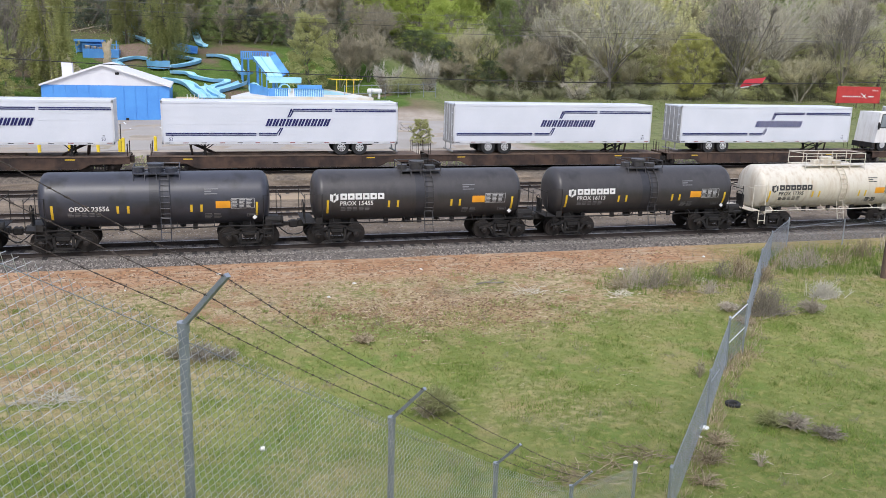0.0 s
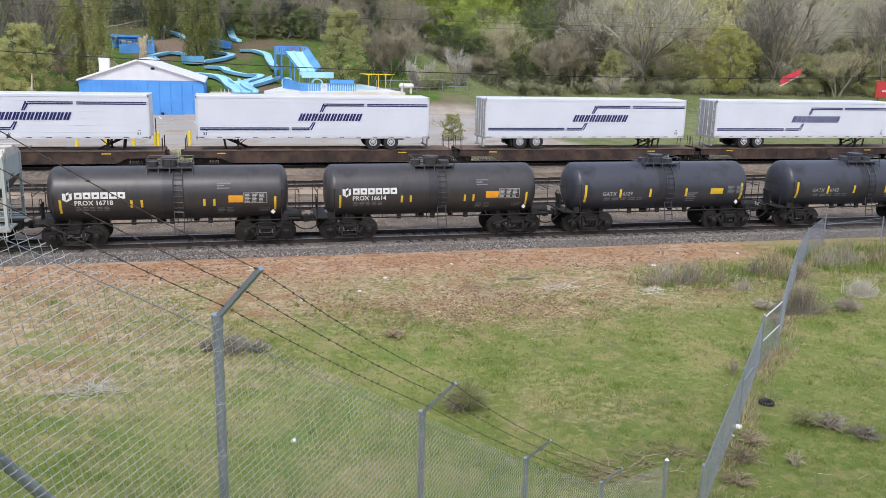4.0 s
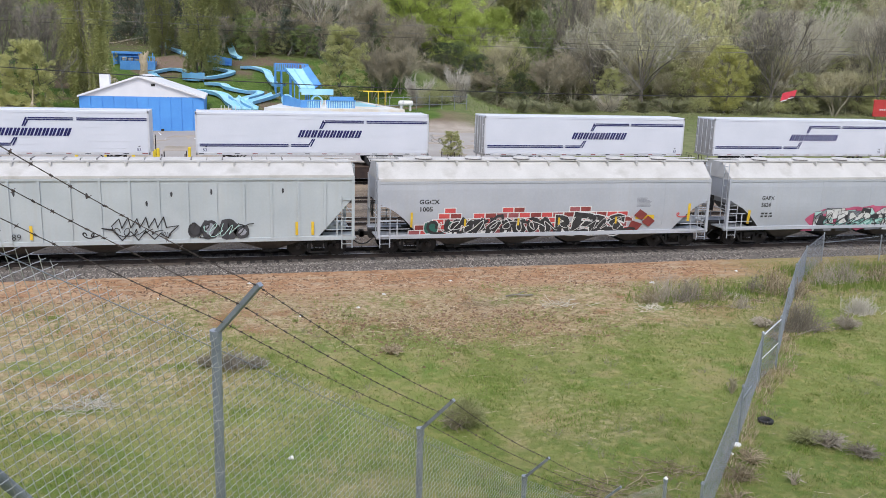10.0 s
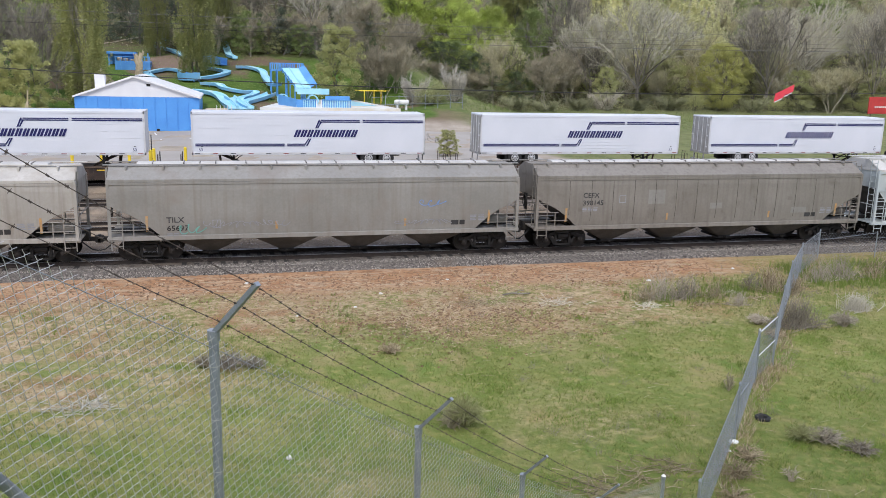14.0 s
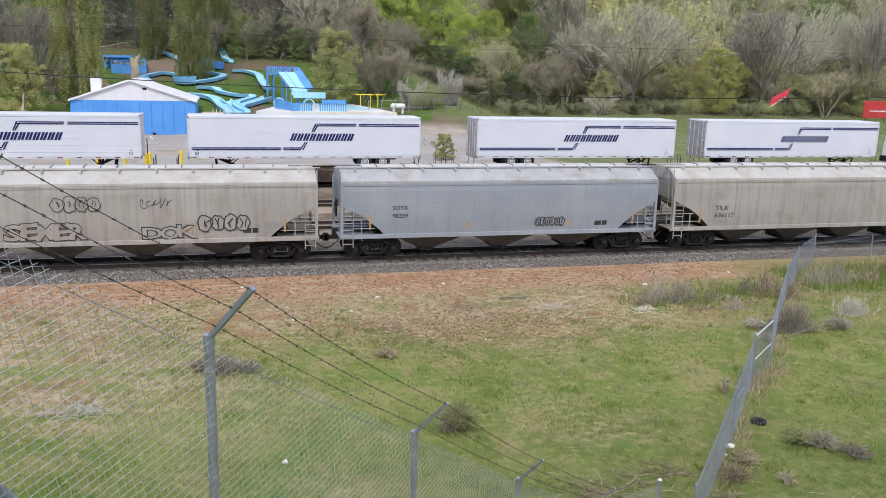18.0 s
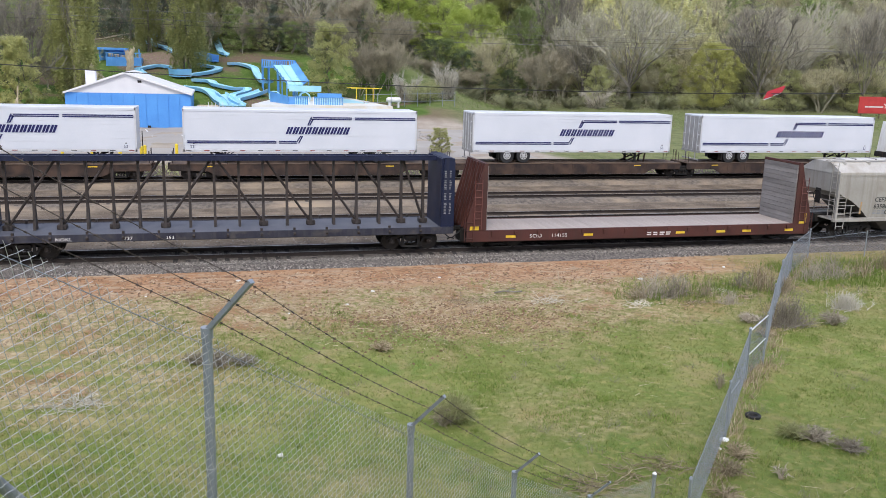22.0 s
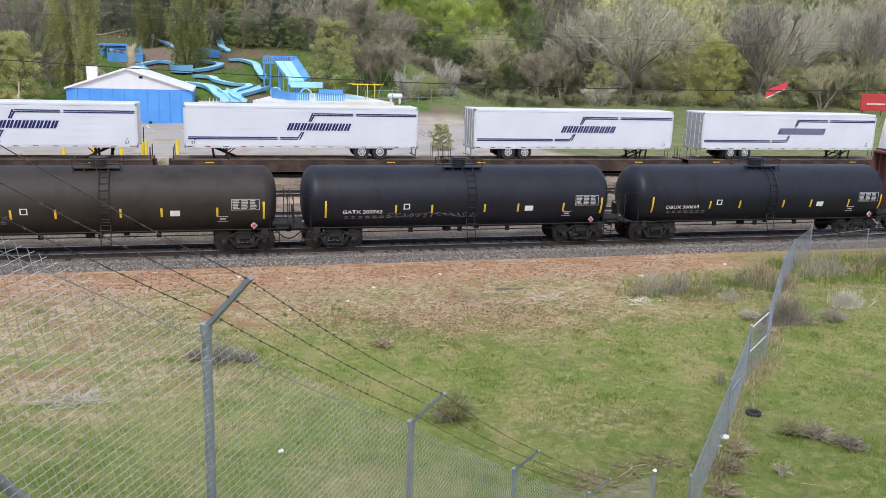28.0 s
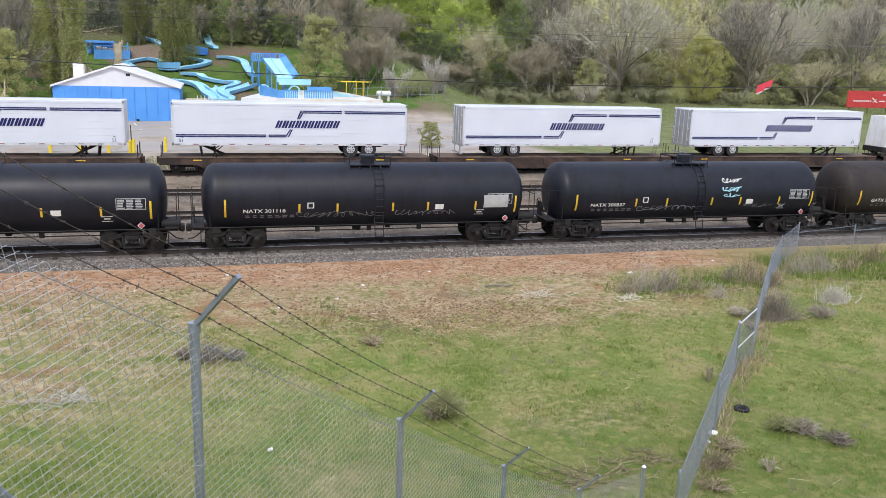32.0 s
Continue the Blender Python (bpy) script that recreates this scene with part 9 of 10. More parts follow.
def tree_kind(kind, seed, fine):
    """Trunk and crown meshes of one kind of tree at its nominal height, and the crown's width."""
    key = (kind, seed, fine)
    if key in TREES:
        return TREES[key]
    rnd, rng = random.Random(seed), np.random.default_rng(seed)
    h, bark = NOMINAL[kind], BARK
    if kind in TWIGGY:
        _, bark, leaf, spread, up, wig, per = TWIGGY[kind]
        if kind in ("bare", "dark_bare"):
            segs = dome(rnd, h, h * 1.02, (9, 8, 5, 3) if fine else (7, 5, 4, 3))
        else:
            # several stems from one foot
            segs = []
            for k in range(3):
                lean = Matrix.Rotation(2.09 * k + seed, 4, "Z") @ Matrix.Rotation(0.2 + 0.16 * (k % 2), 4, "Y")
                segs += [(lean @ a, lean @ b, r0, r1, v) for a, b, r0, r1, v in grow(rnd, h * (1.0 - 0.12 * k), spread, 5 if fine else 4, 2, 0.2 * h / 16, 0.14, up, wig)]
        top = max(g[4] for g in segs)
        me = twig_mesh([(a, b, max(r0, 0.042 if v < 4 else 0.022), max(r1, 0.034 if v < 4 else 0.016)) for a, b, r0, r1, v in segs], 3)
        ends = [g for g in segs if g[4] >= top - (1 if kind in ("bare", "dark_bare") else 2)]
        crown = twig_spray(rng, ends, per, h * 0.065, 0.035 if fine else 0.08, 0.42)
        if kind in ("tan", "grey", "brown"):
            # a mist of buds over the twigs
            k = rng.integers(0, len(ends), 6000 if fine else 2500)
            pts = np.array([tuple(g[1]) for g in ends])[k]
            buds = leaf_mesh(rng, pts, 0.05 if fine else 0.07, h * 0.03, 0.0, 1.5)
            n0 = len(crown.vertices)
            v = [tuple(x.co) for x in crown.vertices] + [tuple(x.co) for x in buds.vertices]
            f = [tuple(x.vertices) for x in crown.polygons] + [tuple(i + n0 for i in x.vertices) for x in buds.polygons]
            crown = bpy.data.meshes.new("crown")
            crown.from_pydata(v, [], f)
    elif kind in ("poplar", "willow"):
        segs = []
        wide = 1.9 if kind == "poplar" else 4.2
        for k in range(3):
            off = Vector((rnd.uniform(-0.3, 0.3), rnd.uniform(-0.3, 0.3), 0)) * wide
            segs += [(a + off, b + off, r0, r1) for a, b, r0, r1, v in grow(rnd, h - 2 * k, 0.28, 4, 2, 0.13, 0.3, 0.9, 0.12)]
        me = twig_mesh(segs)
        bark, leaf = (TWIGBARK if seed == 1 else BARK, LEAF_POPLAR) if kind == "poplar" else (BARK, LEAF_WILLOW)
        pts = strands(rng, 760 if fine else 240, 72 if kind == "poplar" else 60, h, wide, 2.6, 0.05, 0.3 if seed == 1 else 0.0)
        crown = leaf_mesh(rng, pts, 0.05 if kind == "poplar" else 0.11, 0.0, 0.3, 2.0)
    elif kind in LEAFY:
        _, leaf, nc, per, low, ratio = LEAFY[kind]
        segs = grow(rnd, h * 0.9, 0.8 if kind != "conifer" else 0.5, 4, 2, 0.24, 0.24, 0.45, 0.25)
        me = twig_mesh([(a, b, max(r0, 0.03), max(r1, 0.02)) for a, b, r0, r1, v in segs])
        pts = []
        for _ in range(nc):
            a, t, u = rnd.uniform(0, 2 * math.pi), rnd.random() ** 0.45, rnd.random()
            z = low + (0.97 - low) * u
            if kind == "conifer":
                prof = (1.02 - u) ** 0.8 * (0.8 + 0.2 * math.sin(u * 40))
            elif kind == "leafy":
                prof = math.sin(math.pi * min(0.97, 0.2 + 0.62 * (1 - (1 - u) ** 1.25))) ** 0.8 * (1.05 - 0.35 * u)
            elif kind == "yellow":
                prof = math.sqrt(max(0.0, 1 - (1.9 * u - 0.93) ** 2))
            else:
                prof = math.sin(math.pi * min(0.96, u * 0.72 + 0.24)) ** 0.65
            wide = h * ratio / 2 * prof * (1 + 0.16 * math.sin(3 * a + 5 * z))
            c = np.array([wide * t * math.cos(a), wide * t * math.sin(a), h * z])
            size = h * (rnd.uniform(0.028, 0.06) if kind != "yellow" else rnd.uniform(0.022, 0.05))
            m = per if fine else per // 3
            g = rng.normal(0, 1, (m, 3))
            g /= np.linalg.norm(g, axis=1, keepdims=True) * rng.uniform(0.8, 1.9, (m, 1))
            pts.append(c + g * np.array([1.1, 1.1, 0.95]) * size)
        leaf_size = (0.088 if fine else 0.14) * (0.8 if kind in ("conifer", "yellow") else 1.0)
        crown = leaf_mesh(rng, np.concatenate(pts), leaf_size, 0.03, 0.1, 1.3)
    else:
        segs = []
        for _ in range(30):
            a, l = rnd.uniform(0, 2 * math.pi), rnd.uniform(0.5, 1.0)
            p, q = Vector((rnd.uniform(-0.3, 0.3), rnd.uniform(-0.3, 0.3), -0.1)), Vector((math.cos(a) * l * 1.2, math.sin(a) * l * 1.2, h * l * rnd.uniform(0.7, 1)))
            m = p.lerp(q, 0.5) + Vector((rnd.uniform(-0.2, 0.2), rnd.uniform(-0.2, 0.2), 0.1))
            segs += [(p, m, 0.035, 0.022, 0), (m, q, 0.022, 0.01, 1)]
        me = twig_mesh(segs)
        leaf = {"shrub": LEAF_OLIVE, "blossom": LEAF_BLOSSOM, "brush": LEAF_BRUSH}[kind]
        if kind == "shrub":
            pts = rng.normal(0, 1, (5200, 3)) * [0.72, 0.72, 0.6] + [0, 0, 1.5]
            crown = leaf_mesh(rng, pts[pts[:, 2] > 0.05], 0.055, 0.05, 0, 1.3)
        else:
            crown = twig_spray(rng, segs, 60, 0.55, 0.022, 0.45)
    me.materials.append(bark)
    if kind == "bare":
        # old wood is darker than the twigs
        me.materials.append(BARK)
        n = len(segs)
        for p in me.polygons:
            p.material_index = 1 if segs[p.index % n][2] > 0.085 else 0
    crown.materials.append(leaf)
    co = np.empty(len(crown.vertices) * 3)
    crown.vertices.foreach_get("co", co)
    co = co.reshape(-1, 3)
    TREES[key] = (me, crown, 2 * float(np.percentile(np.hypot(co[:, 0], co[:, 1]), 93)), float(np.percentile(co[:, 2], 99.7)))
    return TREES[key]


def tree(kind, x, y, height, width, seed=1, category="tree", turn=None, fine=True, lean=0.0):
    trunk, crown, w, top = tree_kind(kind, seed, fine)
    root = thing("shrub" if category == "shrub" else "tree", LABELS[kind], category, "", (x, y, ground_at(x, y)))
    root.rotation_euler = (0, lean, random.Random(int(x * 31 + y * 17)).uniform(0, 6.28) if turn is None else turn)
    for part_name, me in (("trunk", trunk), ("crown", crown)):
        o = link(part_name, me, None, root)
        o.scale = (width / w, width / w, height / top)
    return root


LABELS = {"leafy": "dense oval tree in fresh olive leaf", "bare": "tall bare pale-barked tree with fine grey twigs", "dark_bare": "bare dark-barked tree with brown twigs", "poplar": "slender upright poplar with thin olive foliage",
          "willow": "tall tree hung with pale yellow-green catkins", "conifer": "dark blue-grey conifer on the hillside",
          "lime": "broad tree in bright lime spring leaf", "green": "leafy green tree with a broad crown", "dark": "dense dark evergreen tree on the hillside", "olive": "olive-green tree coming into leaf",
          "yellow": "round bushy tree in yellow-green leaf", "grey": "greyish leafless tree in early bud", "tan": "small tan tree in early bud", "brown": "brown leafless tree of the thicket",
          "shrub": "small olive green leafy shrub", "blossom": "pale blossoming twiggy shrub", "brush": "clump of dry tan brush"}


def plant_trees():
    P = tree
    # poplars and conifers round the water park
    P("poplar", -16.9, 112, 22.0, 5.6, 1, turn=-1.75)
    P("poplar", -10.6, 141, 17.0, 4.1, 2)
    P("poplar", -4.3, 127.5, 17.5, 5.3, 2)
    P("poplar", -1.3, 146, 15.0, 3.9, 3)
    P("conifer", -18.4, 150, 12.0, 4.6)
    P("conifer", -16.4, 153, 11.0, 5.0, 2)
    P("conifer", -13.6, 149, 8.3, 3.8)
    P("conifer", -9.0, 154, 11.0, 5.0, 2)
    P("conifer", -5.6, 153, 12.0, 5.0)
    # the fringe beyond the shed
    P("dark_bare", -22.1, 113, 12.0, 7.2)
    P("dark_bare", -27.5, 116, 13.0, 8.2, 2)
    P("leafy", -22.3, 105.5, 8.7, 5.9)
    P("leafy", -26.8, 107, 7.8, 6.3, 2)
    P("green", -26.8, 124, 13.8, 8.5)
    P("lime", -24.3, 130, 13.0, 6.5)
    P("green", -32.0, 126, 13.0, 8.8, 2)
    P("brown", -20.7, 117, 5.2, 5.0)
    P("olive", -18.6, 122, 6.0, 5.0)
    # behind the slides
    P("dark_bare", -0.4, 152, 14.0, 9.0)
    P("green", 3.3, 142.5, 6.8, 5.4)
    P("olive", 0.8, 150, 8.0, 6.0, 2)
    P("dark_bare", 9.0, 151, 13.5, 12.5, 2)
    P("dark_bare", 5.0, 156, 13.0, 11.0)
    P("bare", 14.2, 146, 16.0, 15.0, 1)
    P("bare", 19.5, 150, 13.0, 12.0, 2)
    P("olive", 6.6, 144, 5.0, 5.0)
    P("green", 11.5, 143, 5.0, 5.0, 2)
    P("brown", 9.5, 147, 6.5, 7.0)
    P("leafy", 15.4, 124, 11.0, 7.4, 2)
    P("brown", 20.4, 129, 8.5, 6.5)
    P("brown", 22.6, 128, 8.3, 6.8, 2)
    P("brown", 25.0, 130, 7.6, 7.4)
    P("brown", 18.0, 135, 8.0, 6.5, 2)
    P("brown", 21.8, 145, 9.8, 8.7)
    P("brown", 27.5, 138, 8.0, 8.0, 2)
    P("brown", 28.5, 146, 8.0, 9.0)
    for k, (kind, x, y, h, w) in enumerate((("blossom", 25.6, 119, 4.2, 3.6), ("blossom", 31.2, 119.5, 5.0, 3.4), ("shrub", 27.0, 116, 2.8, 4.4), ("shrub", 28.8, 117.5, 3.0, 3.2), ("blossom", 32.3, 121, 4.0, 2.6))):
        P(kind, x, y, h, w, 1 + k % 2, "shrub")
    P("leafy", 19.65, 76.5, 2.4, 2.2, 1, "shrub")
    # lime and green trees in the middle
    P("lime", 30.4, 158, 12.5, 10.5)
    P("lime", 36.3, 164, 18.0, 13.0, 2)
    P("lime", 41.7, 161, 21.0, 12.8)
    P("lime", 43.4, 156, 15.1, 8.6, 2)
    P("lime", 33.0, 166, 15.0, 11.0)
    P("dark", 36.8, 149, 6.8, 8.6)
    P("green", 40.0, 151, 8.6, 8.0, 2)
    P("dark", 43.2, 149, 8.2, 7.6, 2)
    P("brown", 40.9, 146, 4.8, 8.7)
    P("brown", 35.1, 146, 3.4, 7.1, 2)
    P("lime", 49.3, 160, 17.0, 9.8)
    P("poplar", 58.2, 174, 21.5, 10.0, 2)
    P("green", 56.8, 157, 16.9, 9.4, 2)
    P("tan", 47.2, 151, 12.5, 8.4)
    P("olive", 51.0, 153, 11.2, 7.4)
    P("brown", 55.6, 147, 10.5, 10.2)
    P("brown", 61.3, 150, 11.7, 8.8, 2)
    P("dark", 51.5, 149, 6.0, 7.0)
    P("dark_bare", 64.0, 158, 22.4, 11.5)
    # big trees at the meadow's edge
    P("bare", 74.6, 148, 20.0, 22.0, 1)
    P("bare", 66.5, 151, 17.0, 15.0, 3)
    P("willow", 76.0, 168, 23.6, 15.9, fine=False)
    P("willow", 87.9, 171, 23.3, 16.7, 2, fine=False)
    P("willow", 94.0, 164, 18.7, 14.8, fine=False)
    P("dark_bare", 66.2, 151, 11.8, 11.5, 2)
    P("olive", 67.7, 147, 7.5, 6.1)
    P("olive", 83.0, 155, 11.0, 9.0, 2)
    P("yellow", 90.3, 145.5, 12.4, 9.7)
    P("tan", 88.6, 156, 14.0, 11.6)
    P("dark_bare", 101.6, 147, 19.5, 18.5, 1)
    P("bare", 113.0, 153, 18.0, 15.0, 3)
    P("tan", 97.0, 156, 13.0, 12.0, 2)
    P("olive", 104.0, 158, 13.0, 11.0)
    P("bare", 104.2, 149.5, 25.0, 14.0, 2, turn=0.0, lean=0.62)
    P("tan", 112.6, 143, 10.4, 14.0, 2)
    P("olive", 106.7, 145, 7.9, 8.0)
    P("olive", 122.3, 147, 11.5, 9.6, 2)
    P("dark_bare", 122.5, 143, 19.9, 13.0, 2)
    P("olive", 136.3, 150, 14.4, 12.5)
    P("grey", 134.0, 156, 19.7, 17.3)
    P("tan", 129.0, 147, 9.0, 11.0)
    rnd = random.Random(77)
    for i in range(18):
        P(("tan", "olive", "tan", "grey")[i % 4], 63 + i * 4.6 + rnd.uniform(-1.5, 1.5), 156 + rnd.uniform(-2, 4), rnd.uniform(10, 15), rnd.uniform(9, 12), 1 + i % 2, fine=False)
    for i in range(20):
        P(("brown", "conifer", "green", "brown", "dark")[i % 5], -10 + i * 1.7, 144 + rnd.uniform(-3, 7), rnd.uniform(5.0, 8.0), rnd.uniform(3.6, 5.2), 1 + i % 2, fine=False)
    for i in range(15):
        P(("tan", "olive", "grey")[i % 3], 64 + i * 5.0 + rnd.uniform(-1.5, 1.5), 151 + rnd.uniform(-1.5, 1.5), rnd.uniform(5.5, 8.5), rnd.uniform(6, 8.5), 1 + i % 2, fine=False)
    for i in range(17):
        x = 36 + i * 6.1 + rnd.uniform(-1.2, 1.2)
        P("blossom" if 62 < x < 69 else ("brush", "brush", "shrub")[rnd.randrange(3)], x, 144 + rnd.uniform(-2, 3), rnd.uniform(1.3, 2.8) * (1.5 if x > 60 else 1.0), rnd.uniform(3.5, 6.0), 1 + i % 2, "shrub")
    # the wooded hillside behind, row behind row, by bands of kind
    for r, (y, step, h) in enumerate(((166, 9.0, 12), (181, 10.5, 13.5), (197, 11.0, 15))):
        x = (-0.46 if r < 2 else 0.36) * y + rnd.uniform(0, 5)
        while x < 1.0 * y:
            yy = y + rnd.uniform(-4, 4)
            bearing = x / yy
            if bearing < -0.06:
                pool = ("conifer", "olive", "dark_bare", "conifer", "green")
            elif bearing < 0.17:
                pool = ("dark_bare", "brown", "conifer", "dark_bare", "dark")
            elif bearing < 0.33:
                pool = ("lime", "lime", "green", "lime")
            elif bearing < 0.43:
                pool = ("green", "dark", "conifer", "green")
            elif bearing < 0.62:
                pool = ("willow", "olive", "willow", "grey")
            elif bearing < 0.84:
                pool = ("olive", "tan", "olive", "green", "grey")
            else:
                pool = ("dark_bare", "grey", "olive", "tan", "green")
            height = h * rnd.uniform(0.85, 1.2)
            P(rnd.choice(pool), x, yy, height, height * rnd.uniform(0.75, 0.95), 1 + rnd.randrange(2), fine=False)
            x += step * rnd.uniform(0.75, 1.25)


plant_trees()


def scatter_under(name, n, x0, x1, y0, y1, size, material, label, seed, keep=None, up=0.0):
    """Low growth that nobody could count: leaf tufts close to the ground."""
    rng = np.random.default_rng(seed)
    x, y = rng.uniform(x0, x1, n), rng.uniform(y0, y1, n)
    if keep is not None:
        k = keep(x, y, rng)
        x, y = x[k], y[k]
    z = gz(x, y) + rng.uniform(0, 1, len(x)) ** 2 * up
    me = leaf_mesh(rng, np.stack([x, y, z], 1), size, 0.0, -0.6, 1.5)
    me.materials.append(material)
    return tagged(link(name, me, None), label, "undergrowth", kind="stuff")


scatter_under("undergrowth", 36000, -60, 180, 146, 200, 0.11, LEAF_BROWN, "brown leaf litter and brush under the trees", 11, None, 2.6)
scatter_under("undergrowth", 34000, -60, 180, 143, 195, 0.09, LEAF_BRUSH, "olive undergrowth under the trees", 12, None, 2.2)
scatter_under("undergrowth", 34000, 30, 150, 138, 160, 0.06, LEAF_BRUSH, "rough grass and brush along the meadow's edge", 13, None, 1.8)
scatter_under("meadow_grass", 30000, 31, 150, 100, 142, 0.08, LEAF_GREEN, "rough green meadow grass", 14, None, 0.6)
scatter_under("meadow_grass", 14000, -24, 24, 104, 150, 0.07, LEAF_GREEN, "hillside lawn between the slides", 15, None, 0.15)
scatter_under("verge_grass", 5200, -30, 70, 64.3, 69.5, 0.10, LEAF_OLIVE, "low weeds along the yard's edge", 16, None, 0.2)

# ---- field grass ----
GRASS = leaf_mat("field_grass", (0.135, 0.18, 0.045), (0.345, 0.35, 0.12), 0.35)
GREYTWIG = leaf_mat("grey_brown_twigs", (0.19, 0.165, 0.125), (0.37, 0.33, 0.265), 0.1)
LUSH = leaf_mat("lush_grass", (0.115, 0.19, 0.036), (0.28, 0.345, 0.09), 0.4)
STRAW = leaf_mat("dry_straw", (0.20, 0.14, 0.075), (0.64, 0.54, 0.385), 0.15)
DEADSTEM = leaf_mat("grey_dead_stems", (0.36, 0.31, 0.24), (0.56, 0.50, 0.41), 0.1)
DRYWEED = leaf_mat("brown_dry_weeds", (0.20, 0.16, 0.10), (0.44, 0.37, 0.25), 0.15)
PALESTEM = leaf_mat("silver_dry_seed_heads", (0.58, 0.54, 0.45), (0.76, 0.72, 0.62), 0.2)


def patch(x, y):
    """How dry the field is at a place, 0 green to 1 straw."""
    v = np.array([noise.noise((a * 0.16, b * 0.2, 3.1)) + 0.55 * noise.noise((a * 0.6, b * 0.6, 7.7)) for a, b in zip(x, y)])
    near = ease(24.0, 31.0, y + v * 3)
    right = ease(8, 14, x - 0.22 * y)
    return np.clip(np.maximum(near * (1 - 0.6 * right), 0.75 * ease(4, -4, x) * ease(19, 25, y)) + (v - 0.28) * 0.8, 0, 1)


def blades(name, x, y, high, wide, material, label, seed, lean=0.5, per=4):
    rng = np.random.default_rng(seed)
    n = len(x)
    x, y = np.repeat(x, per) + rng.normal(0, 0.035, n * per), np.repeat(y, per) + rng.normal(0, 0.035, n * per)
    z = gz(x, y) - 0.01
    h = high * rng.uniform(0.5, 1.3, len(x))
    a = rng.uniform(0, 2 * np.pi, len(x))
    l = lean * rng.uniform(0.1, 1.0, len(x)) * h
    b = rng.uniform(0, 2 * np.pi, len(x))
    p = np.stack([x, y, z], 1)
    side = np.stack([np.cos(b), np.sin(b), 0 * b], 1) * wide / 2
    tip = p + np.stack([np.cos(a) * l, np.sin(a) * l, h], 1)
    v = np.stack([p - side, p + side, tip], 1).reshape(-1, 3)
    me = bpy.data.meshes.new(name)
    me.from_pydata(v.tolist(), [], np.arange(len(v)).reshape(-1, 3).tolist())
    me.materials.append(material)
    return tagged(link(name, me, None), label, "grass", kind="stuff")


def litter(name, n, short, long, wide, material, label, seed, dryness):
    """Loose stalks lying on the ground, thickest in drifts and where the field is dry."""
    rng = np.random.default_rng(seed)
    m = n * 4
    y = 13 + 22.6 * rng.random(m) ** 0.75
    x = rng.uniform(-12, 34, m)
    drift = np.array([noise.noise((a * 0.5, b * 0.9, seed)) for a, b in zip(x, y)])
    dry = patch(x, y)
    k = in_view(x, y) & (rng.random(m) < np.clip((1 - dryness) + dryness * dry, 0.04, 1) * np.clip(0.35 + 1.6 * drift, 0.05, 1))
    x, y = x[k][:n], y[k][:n]
    z = gz(x, y) + rng.uniform(0.01, 0.06, len(x))
    l = rng.uniform(short, long, len(x))
    a = rng.normal(0.25, 0.9, len(x))
    d = np.stack([np.cos(a), np.sin(a), rng.normal(0, 0.12, len(x))], 1) * (l / 2)[:, None]
    s = np.stack([-np.sin(a), np.cos(a), rng.normal(0.6, 0.5, len(x))], 1) * wide / 2
    p = np.stack([x, y, z], 1)
    v = np.stack([p - d - s, p + d - s * 0.5, p + d + s * 0.5, p - d + s], 1).reshape(-1, 3)
    me = bpy.data.meshes.new(name)
    me.from_pydata(v.tolist(), [], np.arange(len(v)).reshape(-1, 4).tolist())
    me.materials.append(material)
    return tagged(link(name, me, None), label, "straw", kind="stuff")


# wedge of ground that the camera sees; the scatter is kept to it
def in_view(x, y):
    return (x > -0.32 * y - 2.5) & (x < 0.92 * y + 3)


